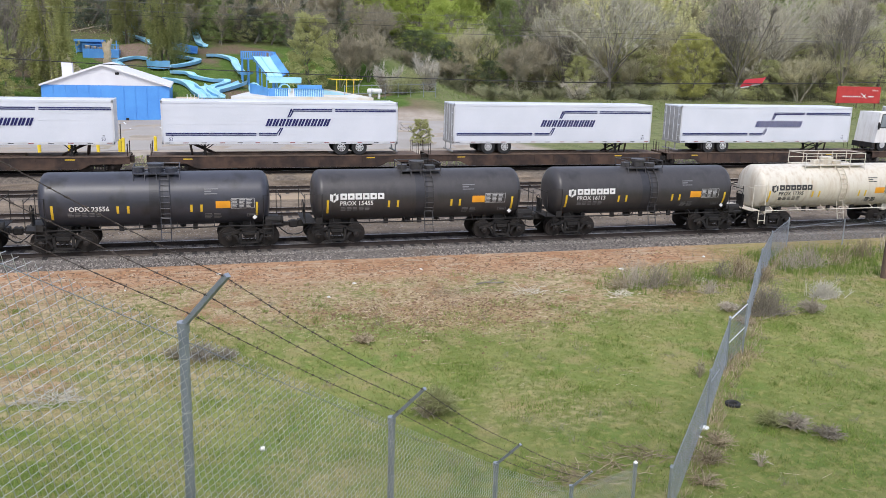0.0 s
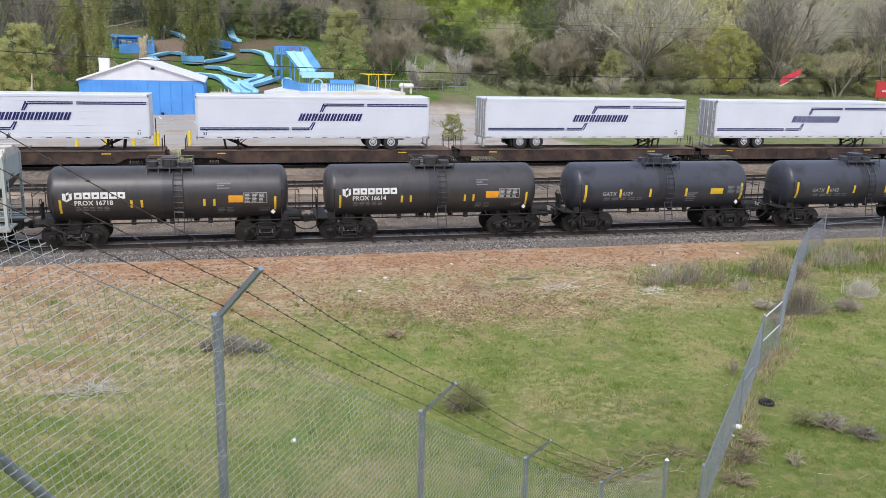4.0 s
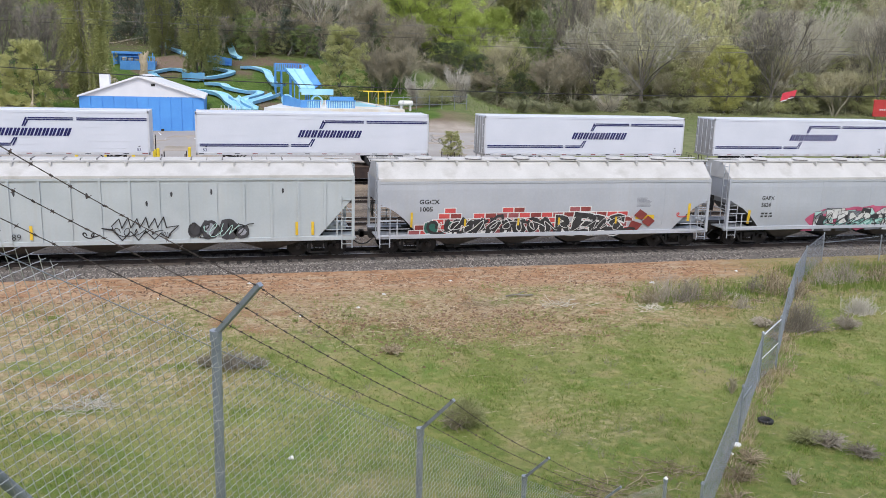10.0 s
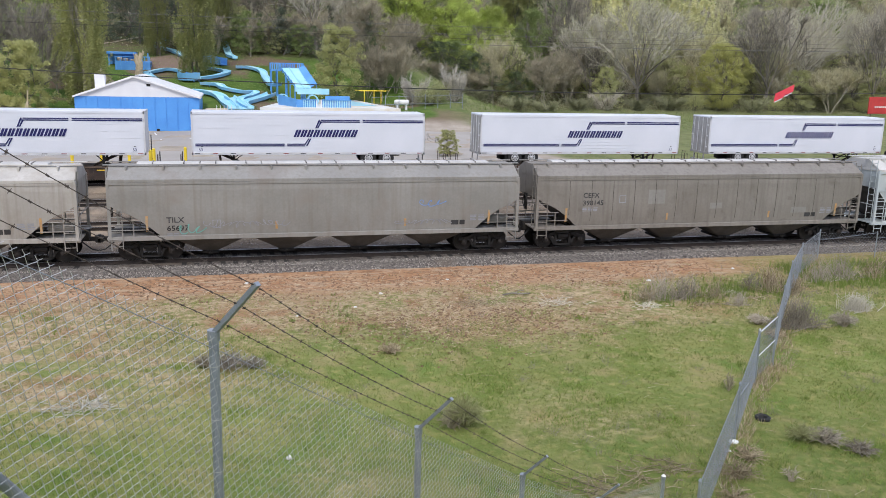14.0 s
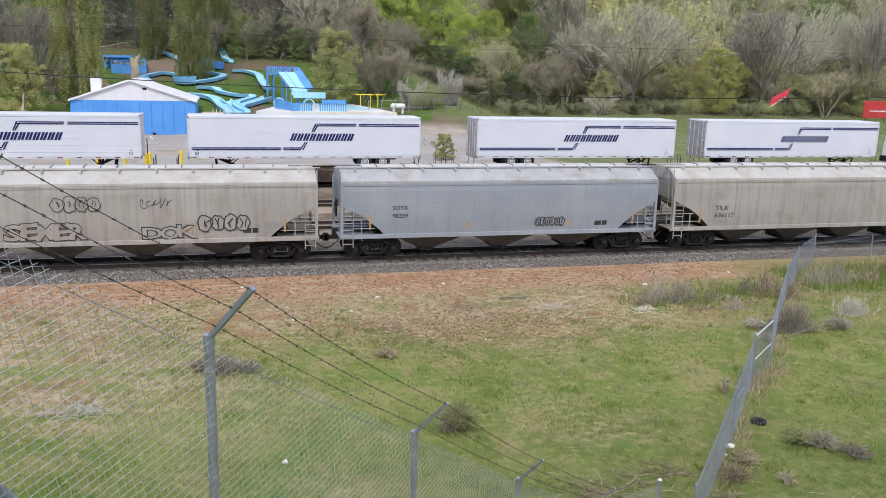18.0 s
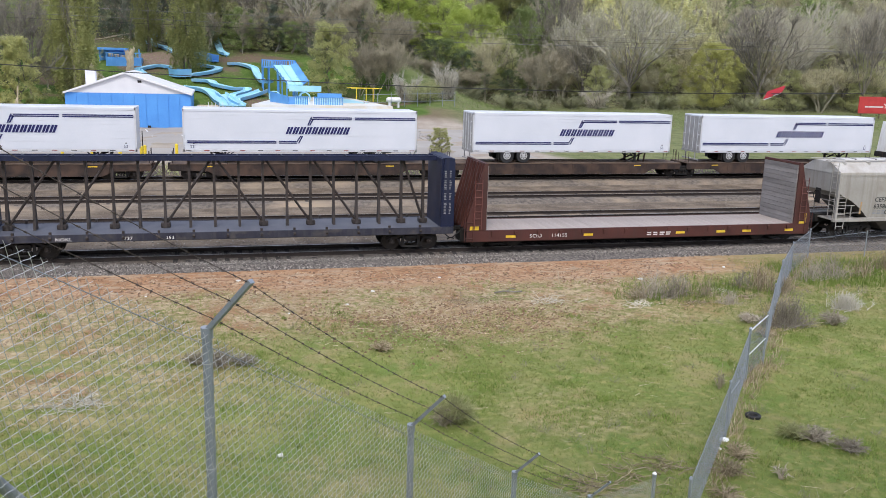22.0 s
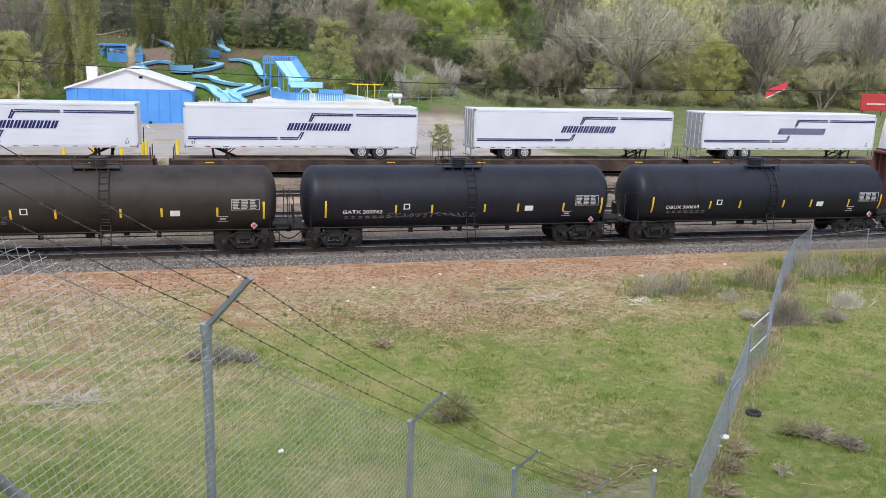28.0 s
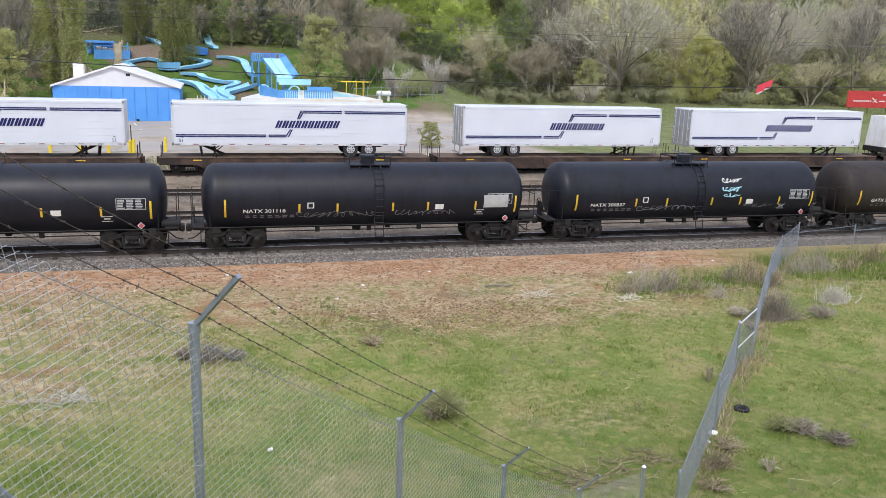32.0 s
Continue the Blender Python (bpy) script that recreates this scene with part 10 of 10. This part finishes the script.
def field_grass():
    rng = np.random.default_rng(5)
    n = 80000
    y = 12 + 24 * rng.random(n) ** 0.8
    x = rng.uniform(-14, 36, n)
    k = in_view(x, y)
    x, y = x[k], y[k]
    dry = patch(x, y)
    bare = (y > 33.4) & (rng.random(len(x)) > 0.06) & (x < 24)
    g = (rng.random(len(x)) > dry * 0.93) & ~bare
    s = ~g & ~bare & (rng.random(len(x)) < 0.55)
    blades("grass", x[g], y[g], 0.075, 0.016, GRASS, "short patchy spring grass over the field", 1, 1.2)
    blades("dry_grass", x[s], y[s], 0.06, 0.011, STRAW, "flattened straw-coloured dead grass", 2, 2.6)
    # lush clumps in the lawn
    m = 190
    cx, cy = rng.uniform(-9, 30, m), 14 + 20 * rng.random(m) ** 1.3
    k = in_view(cx, cy) & (rng.random(m) > 0.75 * patch(cx, cy))
    cx, cy = cx[k], cy[k]
    w = rng.uniform(0.15, 0.65, len(cx))
    cx, cy, w = np.repeat(cx, 60), np.repeat(cy, 60), np.repeat(w, 60)
    blades("grass_clumps", cx + rng.normal(0, 1, len(cx)) * w, cy + rng.normal(0, 1, len(cx)) * w, 0.13, 0.016, LUSH, "lush green clumps among the shorter grass", 31, 0.9, 3)
    # small upright tufts
    m = 300
    cx, cy = rng.uniform(-9, 30, m), 14 + 20 * rng.random(m) ** 1.2
    k = in_view(cx, cy) & (rng.random(m) > 0.8 * patch(cx, cy))
    cx, cy = cx[k], cy[k]
    w = rng.uniform(0.05, 0.28, len(cx))
    cx, cy, w = np.repeat(cx, 22), np.repeat(cy, 22), np.repeat(w, 22)
    blades("grass_tufts", cx + rng.normal(0, 1, len(cx)) * w, cy + rng.normal(0, 1, len(cx)) * w, 0.15, 0.014, LUSH, "small dark green tufts standing above the grass", 34, 0.8, 2)
    m = 90
    cx, cy = rng.uniform(-7, 28, m), 14.5 + 18 * rng.random(m)
    k = in_view(cx, cy)
    cx, cy = np.repeat(cx[k], 14), np.repeat(cy[k], 14)
    blades("dry_tufts", cx + rng.normal(0, 0.12, len(cx)), cy + rng.normal(0, 0.12, len(cx)), 0.24, 0.009, GREYTWIG, "small tufts of dead grey-brown stalks", 35, 1.6, 2)
    # straw stalks lying about
    litter("straw_litter", 9000, 0.05, 0.32, 0.007, STRAW, "broken straw stalks lying over the dry ground", 32, 1.0)
    litter("straw_litter", 1500, 0.12, 0.5, 0.006, STRAW, "long bleached dead stalks lying in the grass", 33, 0.35)
    # scraped patch: clods and broken straw
    for k, (nm, m, count, label) in enumerate((("clods", mat("earth_clod", (0.13, 0.075, 0.045), (0.30, 0.185, 0.11), 3, 0.95), 4200, "crumbled brown clods on the scraped dirt"),
                                               ("straw_litter", STRAW, 5200, "broken straw over the scraped dirt"))):
        x = np.concatenate([rng.normal(8.3, 2.8, count // 2), rng.uniform(-10, 22, count - count // 2)])
        y = np.concatenate([rng.normal(28.8, 1.5, count // 2), rng.uniform(32.6, 36.2, count - count // 2)])
        z = gz(x, y) + 0.012
        if k == 0:
            s = rng.uniform(0.02, 0.07, (count, 1, 1)) * np.array([[[1, 0, -0.2], [0, 1, -0.2], [-1, 0, -0.2], [0, -1, -0.2], [0, 0, 0.6]]]) * rng.uniform(0.6, 1.3, (count, 5, 1))
            v = (s + np.stack([x, y, z], 1)[:, None]).reshape(-1, 3)
            b = np.arange(count)[:, None] * 5
            f = np.concatenate([b + np.array([[i, (i + 1) % 4, 4]]) for i in range(4)], 0)
        else:
            a, l = rng.uniform(0, np.pi, count), rng.uniform(0.04, 0.2, count)
            d = np.stack([np.cos(a) * l, np.sin(a) * l, rng.normal(0, 0.02, count)], 1)
            e = np.stack([-np.sin(a), np.cos(a), rng.normal(0.5, 0.4, count)], 1) * 0.004
            p = np.stack([x, y, z + 0.02], 1)
            v = np.stack([p - d - e, p + d - e, p + d + e, p - d + e], 1).reshape(-1, 3)
            f = np.arange(4 * count).reshape(-1, 4)
        me = bpy.data.meshes.new(nm)
        me.from_pydata(v.tolist(), [], f.tolist())
        me.materials.append(m)
        tagged(link(nm, me, None), label, "ground litter", kind="stuff")
    # taller dry weeds by the right-hand fence and the track
    m = 520
    wy = rng.uniform(29.4, 35.4, m)
    wx = rng.uniform(15.6, 44, m)
    c = (np.sin(wx * 1.7) + np.sin(wy * 2.3 + wx) > 0.7) & (wy > 33.4 - 0.55 * (wx - 15))
    blades("dry_weeds", wx[c], wy[c], 0.30, 0.014, GREYTWIG, "tall grey dead weeds along the track", 3, 1.1, 5)
    gx, gy = np.concatenate([rng.uniform(25, 46, 1900), rng.normal(20.8, 1.3, 190), rng.normal(18.0, 1.1, 130)]), np.concatenate([rng.uniform(30.5, 34.8, 1900), rng.normal(31.0, 0.8, 190), rng.normal(30.5, 0.7, 130)])
    blades("tall_grass", gx, gy, 0.36, 0.026, LUSH, "lush tall grass by the fence", 4, 0.5, 6)
    t = rng.random(700)
    i = np.minimum((t * 7).astype(int), 6)
    fx = np.array([p.x for p in RF])
    fy = np.array([p.y for p in RF])
    u = t * 7 - i
    wx = fx[i] + (fx[i + 1] - fx[i]) * u + rng.normal(0.15, 0.22, 700)
    wy = fy[i] + (fy[i + 1] - fy[i]) * u + rng.normal(0, 0.22, 700)
    blades("dry_weeds", wx, wy, 0.28, 0.016, STRAW, "dry grass caught along the foot of the fence", 6, 0.9, 5)


field_grass()


def dead_bush(x, y, h, wide, material, label, seed, n=140, name="dead_bush"):
    root = thing(name, label, "bush", "", (x, y, ground_at(x, y)))
    rnd = random.Random(seed)
    segs = []
    for _ in range(n):
        a, l = rnd.uniform(0, 2 * math.pi), rnd.random() ** 0.6
        p = Vector((rnd.uniform(-0.15, 0.15) * wide, rnd.uniform(-0.15, 0.15) * wide, 0))
        q = Vector((math.cos(a) * wide * l, math.sin(a) * wide * l, h * rnd.uniform(0.35, 1.0) * (1.15 - 0.6 * l)))
        if h < 0.25:
            # a flattened heap: stalks lie every way
            p = Vector((rnd.gauss(0, 0.5) * wide, rnd.gauss(0, 0.35) * wide, 0.02))
            q = p + Vector((math.cos(a), math.sin(a) * 0.7, rnd.uniform(0.0, 0.35))) * wide * (0.25 + 0.4 * l)
        m = p.lerp(q, 0.55) + Vector((rnd.uniform(-0.08, 0.08), rnd.uniform(-0.08, 0.08), h * 0.18))
        segs += [(p, m, 0.011, 0.009), (m, q, 0.009, 0.005)]
        for _ in range(2):
            e = m.lerp(q, rnd.random()) + Vector((rnd.uniform(-0.2, 0.2), rnd.uniform(-0.2, 0.2), rnd.uniform(0, 0.2))) * wide
            segs.append((m.lerp(q, rnd.random()), e, 0.006, 0.004))
    me = twig_mesh(segs, 3)
    me.materials.append(material)
    tagged(link("twig_mass", me, None, root), kind="stuff")
    return root


def dead_stand(x, y, h, wide, material, label, seed, n=90):
    """A stand of dead upright stalks with a few broken ones."""
    root = thing("dead_weeds", label, "weeds", "", (x, y, ground_at(x, y)))
    rnd = random.Random(seed)
    segs = []
    for _ in range(n):
        p = Vector((rnd.gauss(0, 0.5) * wide, rnd.gauss(0, 0.32) * wide, -0.03))
        d = Vector((rnd.gauss(0, 0.28), rnd.gauss(0, 0.22), 1.0)) if rnd.random() > 0.32 else Vector((rnd.choice((-1, 1)) * rnd.uniform(0.7, 2), rnd.gauss(0, 0.4), 0.45))
        l = h * rnd.uniform(0.35, 1.0)
        m = p + d.normalized() * l * 0.55
        q = m + (d.normalized() + Vector((rnd.gauss(0, 0.3), rnd.gauss(0, 0.2), rnd.gauss(0, 0.2)))).normalized() * l * 0.45
        segs += [(p, m, 0.011, 0.009), (m, q, 0.009, 0.004)]
        for _ in range(2):
            s = m.lerp(q, rnd.random())
            segs.append((s, s + Vector((rnd.gauss(0, 0.12), rnd.gauss(0, 0.1), rnd.uniform(0.02, 0.2))), 0.006, 0.004))
    me = twig_mesh(segs, 3)
    me.materials.append(material)
    tagged(link("stalks", me, None, root), kind="stuff")
    return root


def field_bits():
    dead_bush(-0.3, 25.2, 0.5, 0.75, GREYTWIG, "low grey dead bush in the field", 1)
    dead_bush(-0.95, 25.4, 0.45, 0.5, LEAF_BROWN, "low grey dead bush in the field", 2, 90)
    dead_bush(0.45, 25.1, 0.4, 0.5, GREYTWIG, "low grey dead bush in the field", 16, 90)
    dead_bush(-4.1, 22.9, 0.2, 0.8, PALESTEM, "flattened pale dead weeds in grass", 3, 70)
    dead_bush(4.8, 25.7, 0.4, 0.45, STRAW, "small tuft of dry straw", 4, 80)
    dead_bush(5.75, 20.0, 0.85, 0.7, LEAF_OLIVE, "dark green weedy bush at the bank", 5, 260, "bush")
    dead_bush(5.4, 19.9, 0.6, 0.5, LEAF_BROWN, "brown dead stems in the bush", 6, 90)
    dead_stand(24.0, 27.6, 0.8, 0.6, PALESTEM, "silvery dry seed-head bush by the fence", 7, 170)
    dead_bush(21.9, 25.6, 0.6, 0.6, DEADSTEM, "brown dead brush under the seed heads", 8, 120)
    dead_stand(20.0, 25.75, 1.35, 0.5, GREYTWIG, "tall brown dead weeds against the fence", 9, 240)
    dead_bush(18.9, 26.5, 0.4, 0.5, DEADSTEM, "low heap of brown dead brush", 41, 140)
    dead_bush(18.6, 25.0, 0.35, 0.45, STRAW, "low tuft of dry straw by the fence", 42, 90)
    dead_bush(14.5, 17.1, 0.42, 0.6, GREYTWIG, "grey twiggy dead bush in the grass", 10, 110)
    dead_bush(14.0, 17.3, 0.45, 0.5, LEAF_OLIVE, "low green bush in the grass", 11, 120, "bush")
    dead_bush(15.0, 16.4, 0.35, 0.5, GREYTWIG, "low brown dead brush", 12, 110)
    dead_bush(11.2, 15.8, 0.4, 0.6, DRYWEED, "straw-coloured weeds by the fence", 13, 75)
    dead_bush(11.9, 16.5, 0.34, 0.55, DRYWEED, "straw-coloured weeds by the fence", 43, 70)
    dead_bush(10.6, 15.0, 0.3, 0.5, DRYWEED, "dry dead weeds by the fence", 44, 45)
    dead_bush(9.7, 16.5, 0.12, 0.8, DRYWEED, "matted brown dead weeds at the ditch", 45, 50)
    dead_bush(8.4, 16.0, 0.1, 0.9, DRYWEED, "matted straw at the foot of the bank", 46, 45)
    dead_bush(12.3, 15.4, 0.4, 0.35, DEADSTEM, "thin bare weed stalks in grass", 17, 24)
    dead_bush(14.1, 20.8, 0.75, 0.2, LEAF_BROWN, "upright brown dead weed stalk", 14, 30)
    dead_bush(7.6, 15.9, 0.1, 0.8, DRYWEED, "trampled straw at the foot of the bank", 15, 40)
    weeds = ((16.3, 30.2, 0.8, 0.35, 55), (17.0, 30.3, 1.05, 0.5, 110), (17.8, 30.0, 0.95, 0.5, 100), (18.5, 30.5, 0.6, 0.4, 40), (19.1, 29.9, 0.85, 0.3, 60), (19.5, 28.7, 0.5, 0.35, 55),
             (21.6, 31.0, 0.8, 0.4, 60), (22.3, 30.6, 1.1, 0.5, 120), (23.0, 30.0, 0.8, 0.35, 60), (25.6, 31.8, 1.0, 0.5, 90), (27.0, 32.2, 1.2, 0.6, 120), (28.8, 32.3, 0.9, 0.5, 80), (31.0, 33.4, 1.0, 0.6, 90), (33.2, 33.8, 0.9, 0.6, 80))
    for i, (x, y, h, w, n) in enumerate(weeds):
        dead_stand(x, y, 1.2 * h, w, (DRYWEED, DEADSTEM, GREYTWIG, STRAW)[i % 4], "grey-brown dead weed clump near the track", 20 + i, n)
    for i, (x, y, w) in enumerate(((16.0, 29.4, 0.7), (18.2, 29.0, 0.6), (20.2, 30.6, 0.5), (20.9, 29.6, 0.7), (12.6, 30.6, 0.8), (9.2, 30.9, 0.9))):
        dead_bush(x, y, 0.16, w, (PALESTEM, STRAW)[i % 2], "pale broken stalks lying flat", 60 + i, 34)
    stick = thing("stick", "thin pale stick standing in the dirt", "stick", "", (13.90, 33.00, ground_at(13.90, 33.00)))
    bm = bmesh.new()
    bent(bm, [(0.1, 0, -0.05), (0.02, 0, 0.25), (-0.03, 0.02, 0.55)], 0.02, 6)
    bent(bm, [(0.02, 0, 0.25), (0.3, 0.05, 0.05)], 0.012, 5)
    part("stick_wood", bm, STUMP, stick)
    limb = thing("fallen_branch", "dark fallen branch lying on the dry ground", "branch", "", (10.70, 32.00, ground_at(10.70, 32.00)))
    bm = bmesh.new()
    bent(bm, [(0, 0, 0.05), (0.4, 0.04, 0.09), (0.9, -0.02, 0.06), (1.20, 0.05, 0.05)], 0.035, 6)
    bent(bm, [(0.5, 0.02, 0.08), (0.8, 0.2, 0.16), (1.0, 0.25, 0.1)], 0.018, 5)
    part("branch_wood", bm, BARK, limb)
    # white cup, pale rocks, old tyre hole, stray boards
    cup = thing("paper_cup", "small white discarded paper cup", "cup", "", (1.13, 18.95, ground_at(1.13, 18.95)))
    bm = bmesh.new()
    rod(bm, (-0.05, 0, 0.05), (0.06, 0.03, 0.06), 0.042, 10, 0.055)
    part("cup_body", bm, WHITEPAINT, cup)
    rnd = random.Random(3)
    for i, (x, y, s) in enumerate(((12.08, 17.4, 0.12), (11.7, 17.0, 0.05), (4.5, 31.2, 0.08), (2.2, 30.1, 0.05), (5.8, 33.0, 0.09), (17.9, 33.2, 0.12), (26.6, 26.4, 0.07), (9.0, 34.6, 0.08), (-3, 33.5, 0.07), (0.5, 35.2, 0.1), (23.0, 34.6, 0.08))):
        rk = thing("rock", "pale rounded stone lying in the grass", "rock", "loose stones", (x, y, ground_at(x, y)))
        bm = bmesh.new()
        bmesh.ops.create_icosphere(bm, subdivisions=2, radius=s)
        for v in bm.verts:
            v.co *= rnd.uniform(0.8, 1.15)
            v.co.z *= 0.6
        part("stone", bm, POOLPALE, rk)
    hole = thing("old_tyre", "small old dark wheel tyre beside the fence", "tyre", "", (13.8, 18.7, ground_at(13.8, 18.7)))
    bm = bmesh.new()
    ring = []
    for r, z in ((0.2, 0.0), (0.21, 0.08), (0.17, 0.11), (0.12, 0.08), (0.1, 0.0)):
        ring.append([bm.verts.new((r * math.cos(a), r * math.sin(a), z)) for a in [2 * math.pi * i / 20 for i in range(20)]])
    for a, b in zip(ring, ring[1:]):
        for i in range(20):
            bm.faces.new((a[i], a[(i + 1) % 20], b[(i + 1) % 20], b[i]))
    part("tread", bm, RUBBER, hole)


field_bits()

# shallow ditch water beyond the end of the fence
bm = bmesh.new()
rp = random.Random(4)
rim = [(7.6 + 1.0 * math.cos(a) * rp.uniform(0.85, 1.15), 14.2 + 0.5 * math.sin(a) * rp.uniform(0.8, 1.2)) for a in [2 * math.pi * i / 22 for i in range(22)]]
level = max(float(gz(x, y)) for x, y in rim) + 0.01
lo = [bm.verts.new((x, y, level - 0.15)) for x, y in rim]
hi = [bm.verts.new((x, y, level)) for x, y in rim]
bm.faces.new(hi)
bm.faces.new(lo[::-1])
for i in range(22):
    bm.faces.new((lo[i], lo[(i + 1) % 22], hi[(i + 1) % 22], hi[i]))
tagged(part("water", bm, mat("ditch_water", (0.10, 0.11, 0.105), (0.17, 0.18, 0.17), 1.5, 0.12, 0, 0.05, 9), None), "shallow grey ditch water at the foot of the bank", "water", kind="structure")

# loose ballast stones on the near shoulder
def stones():
    rng = np.random.default_rng(9)
    n = 24000
    x = rng.uniform(-16, 52, n)
    y = 36.2 + rng.beta(2.5, 2.2, n) * 1.5
    m = 14000
    x = np.concatenate([x, rng.uniform(-14, 60, m)])
    y = np.concatenate([y, rng.uniform(37.2, 47.5, m)])
    n += m
    z = np.interp(y, [36.35, 37.1, 40.75, 41.4, 44.3, 45.1, 47.6], [-0.62, -0.22, -0.20, -0.4, -0.38, -0.24, -0.22]) + 0.01
    s = rng.uniform(0.025, 0.06, (n, 1, 1))
    shape = np.array([[1, 0, 0], [0, 1, 0], [-1, 0, 0], [0, -1, 0], [0, 0, 0.9]], float)[None] * s * rng.uniform(0.6, 1.3, (n, 5, 1))
    a = rng.uniform(0, 6.28, n)
    c, d = np.cos(a)[:, None], np.sin(a)[:, None]
    shape = np.stack([shape[..., 0] * c - shape[..., 1] * d, shape[..., 0] * d + shape[..., 1] * c, shape[..., 2]], -1)
    v = (shape + np.stack([x, y, z], 1)[:, None]).reshape(-1, 3)
    b = np.arange(n)[:, None] * 5
    f = np.concatenate([b + np.array([[0, 1, 4]]), b + np.array([[1, 2, 4]]), b + np.array([[2, 3, 4]]), b + np.array([[3, 0, 4]])], 0)
    me = bpy.data.meshes.new("ballast_stones")
    me.from_pydata(v.tolist(), [], f.tolist())
    me.materials.append(leaf_mat("broken_stone", (0.04, 0.034, 0.029), (0.36, 0.325, 0.285), 0.0))
    tagged(link("ballast_stones", me, None), "loose grey crushed stones on the ballast shoulder", "ballast", kind="stuff")


stones()

# red banner caught on the cable: two stiff pieces that flap
banner = thing("banner", "torn red banner hanging from the overhead cable", "banner", "", (50.2, 70.0, 7.05))
for k in range(2):
    bm = bmesh.new()
    box(bm, -0.95 + k * 0.95, 0.0 + k * 0.95, -0.012, 0.012, -0.62 + 0.1 * k, 0.12)
    for v in bm.verts:
        v.co.z += 0.3 * v.co.x
        v.co.x -= 0.35 * (0.12 - v.co.z)
    panel = part("cloth_panel", bm, REDCLOTH, banner)
    bm = bmesh.new()
    box(bm, -0.85 + k * 0.95, -0.1 + k * 0.95, -0.014, 0.014, -0.74 + 0.1 * k, -0.63 + 0.1 * k)
    for v in bm.verts:
        v.co.z += 0.3 * v.co.x
        v.co.x -= 0.35 * (0.12 - v.co.z)
    part("torn_hem", bm, DECAL, panel, "torn pale hem")


# ---- what moves ----
RUN_T = (0, 1, 2, 3, 6, 7, 8, 9, 10, 11, 12, 13, 14, 17, 18, 19, 20, 21, 22, 23, 24, 27, 28, 30, 31, 32)
RUN_S = (0.00, 11.38, 22.79, 34.29, 68.61, 79.99, 91.47, 102.88, 114.28, 125.82, 137.29, 148.68, 159.95, 194.26, 205.75, 217.18, 228.57, 240.01, 251.38, 262.54, 273.69, 307.53, 318.91, 340.92, 352.39, 363.86)

def motions():
    times = [0, 3, 6, 9, 12, 15, 18, 21, 24, 27, 30, 32]
    run = np.interp(times, RUN_T, RUN_S)
    for root, u in CARS:
        walk(root, [(t, pose(u + float(s), TRAIN_Y, 0)) for t, s in zip(times, run)])
        # the wheels roll while the car is near
        inside = [k for k in range(0, 961) if -26 < u + float(np.interp(k / 30, RUN_T, RUN_S)) < 66]
        keyed = sorted({0, 960, *inside})
        for w in [o for o in root.children_recursive if o.name.startswith("wheelset")]:
            x, y, z = w.location
            turn, last, rows = 0.0, None, []
            for k in keyed:
                if last is not None and k - last == 1:
                    turn += math.degrees(SPEED / 30 / 0.43)
                last = k
                rows.append((k / 30, pose(x, y, z, 0, turn % 360, 0)))
            walk(w, rows)
    rnd = random.Random(6)
    walk(banner, [(t, pose(50.2, 70, 7.05, rnd.uniform(-20, 20), rnd.uniform(-12, 12), rnd.uniform(-26, 26))) for t in [i * 0.8 for i in range(41)]])


motions()
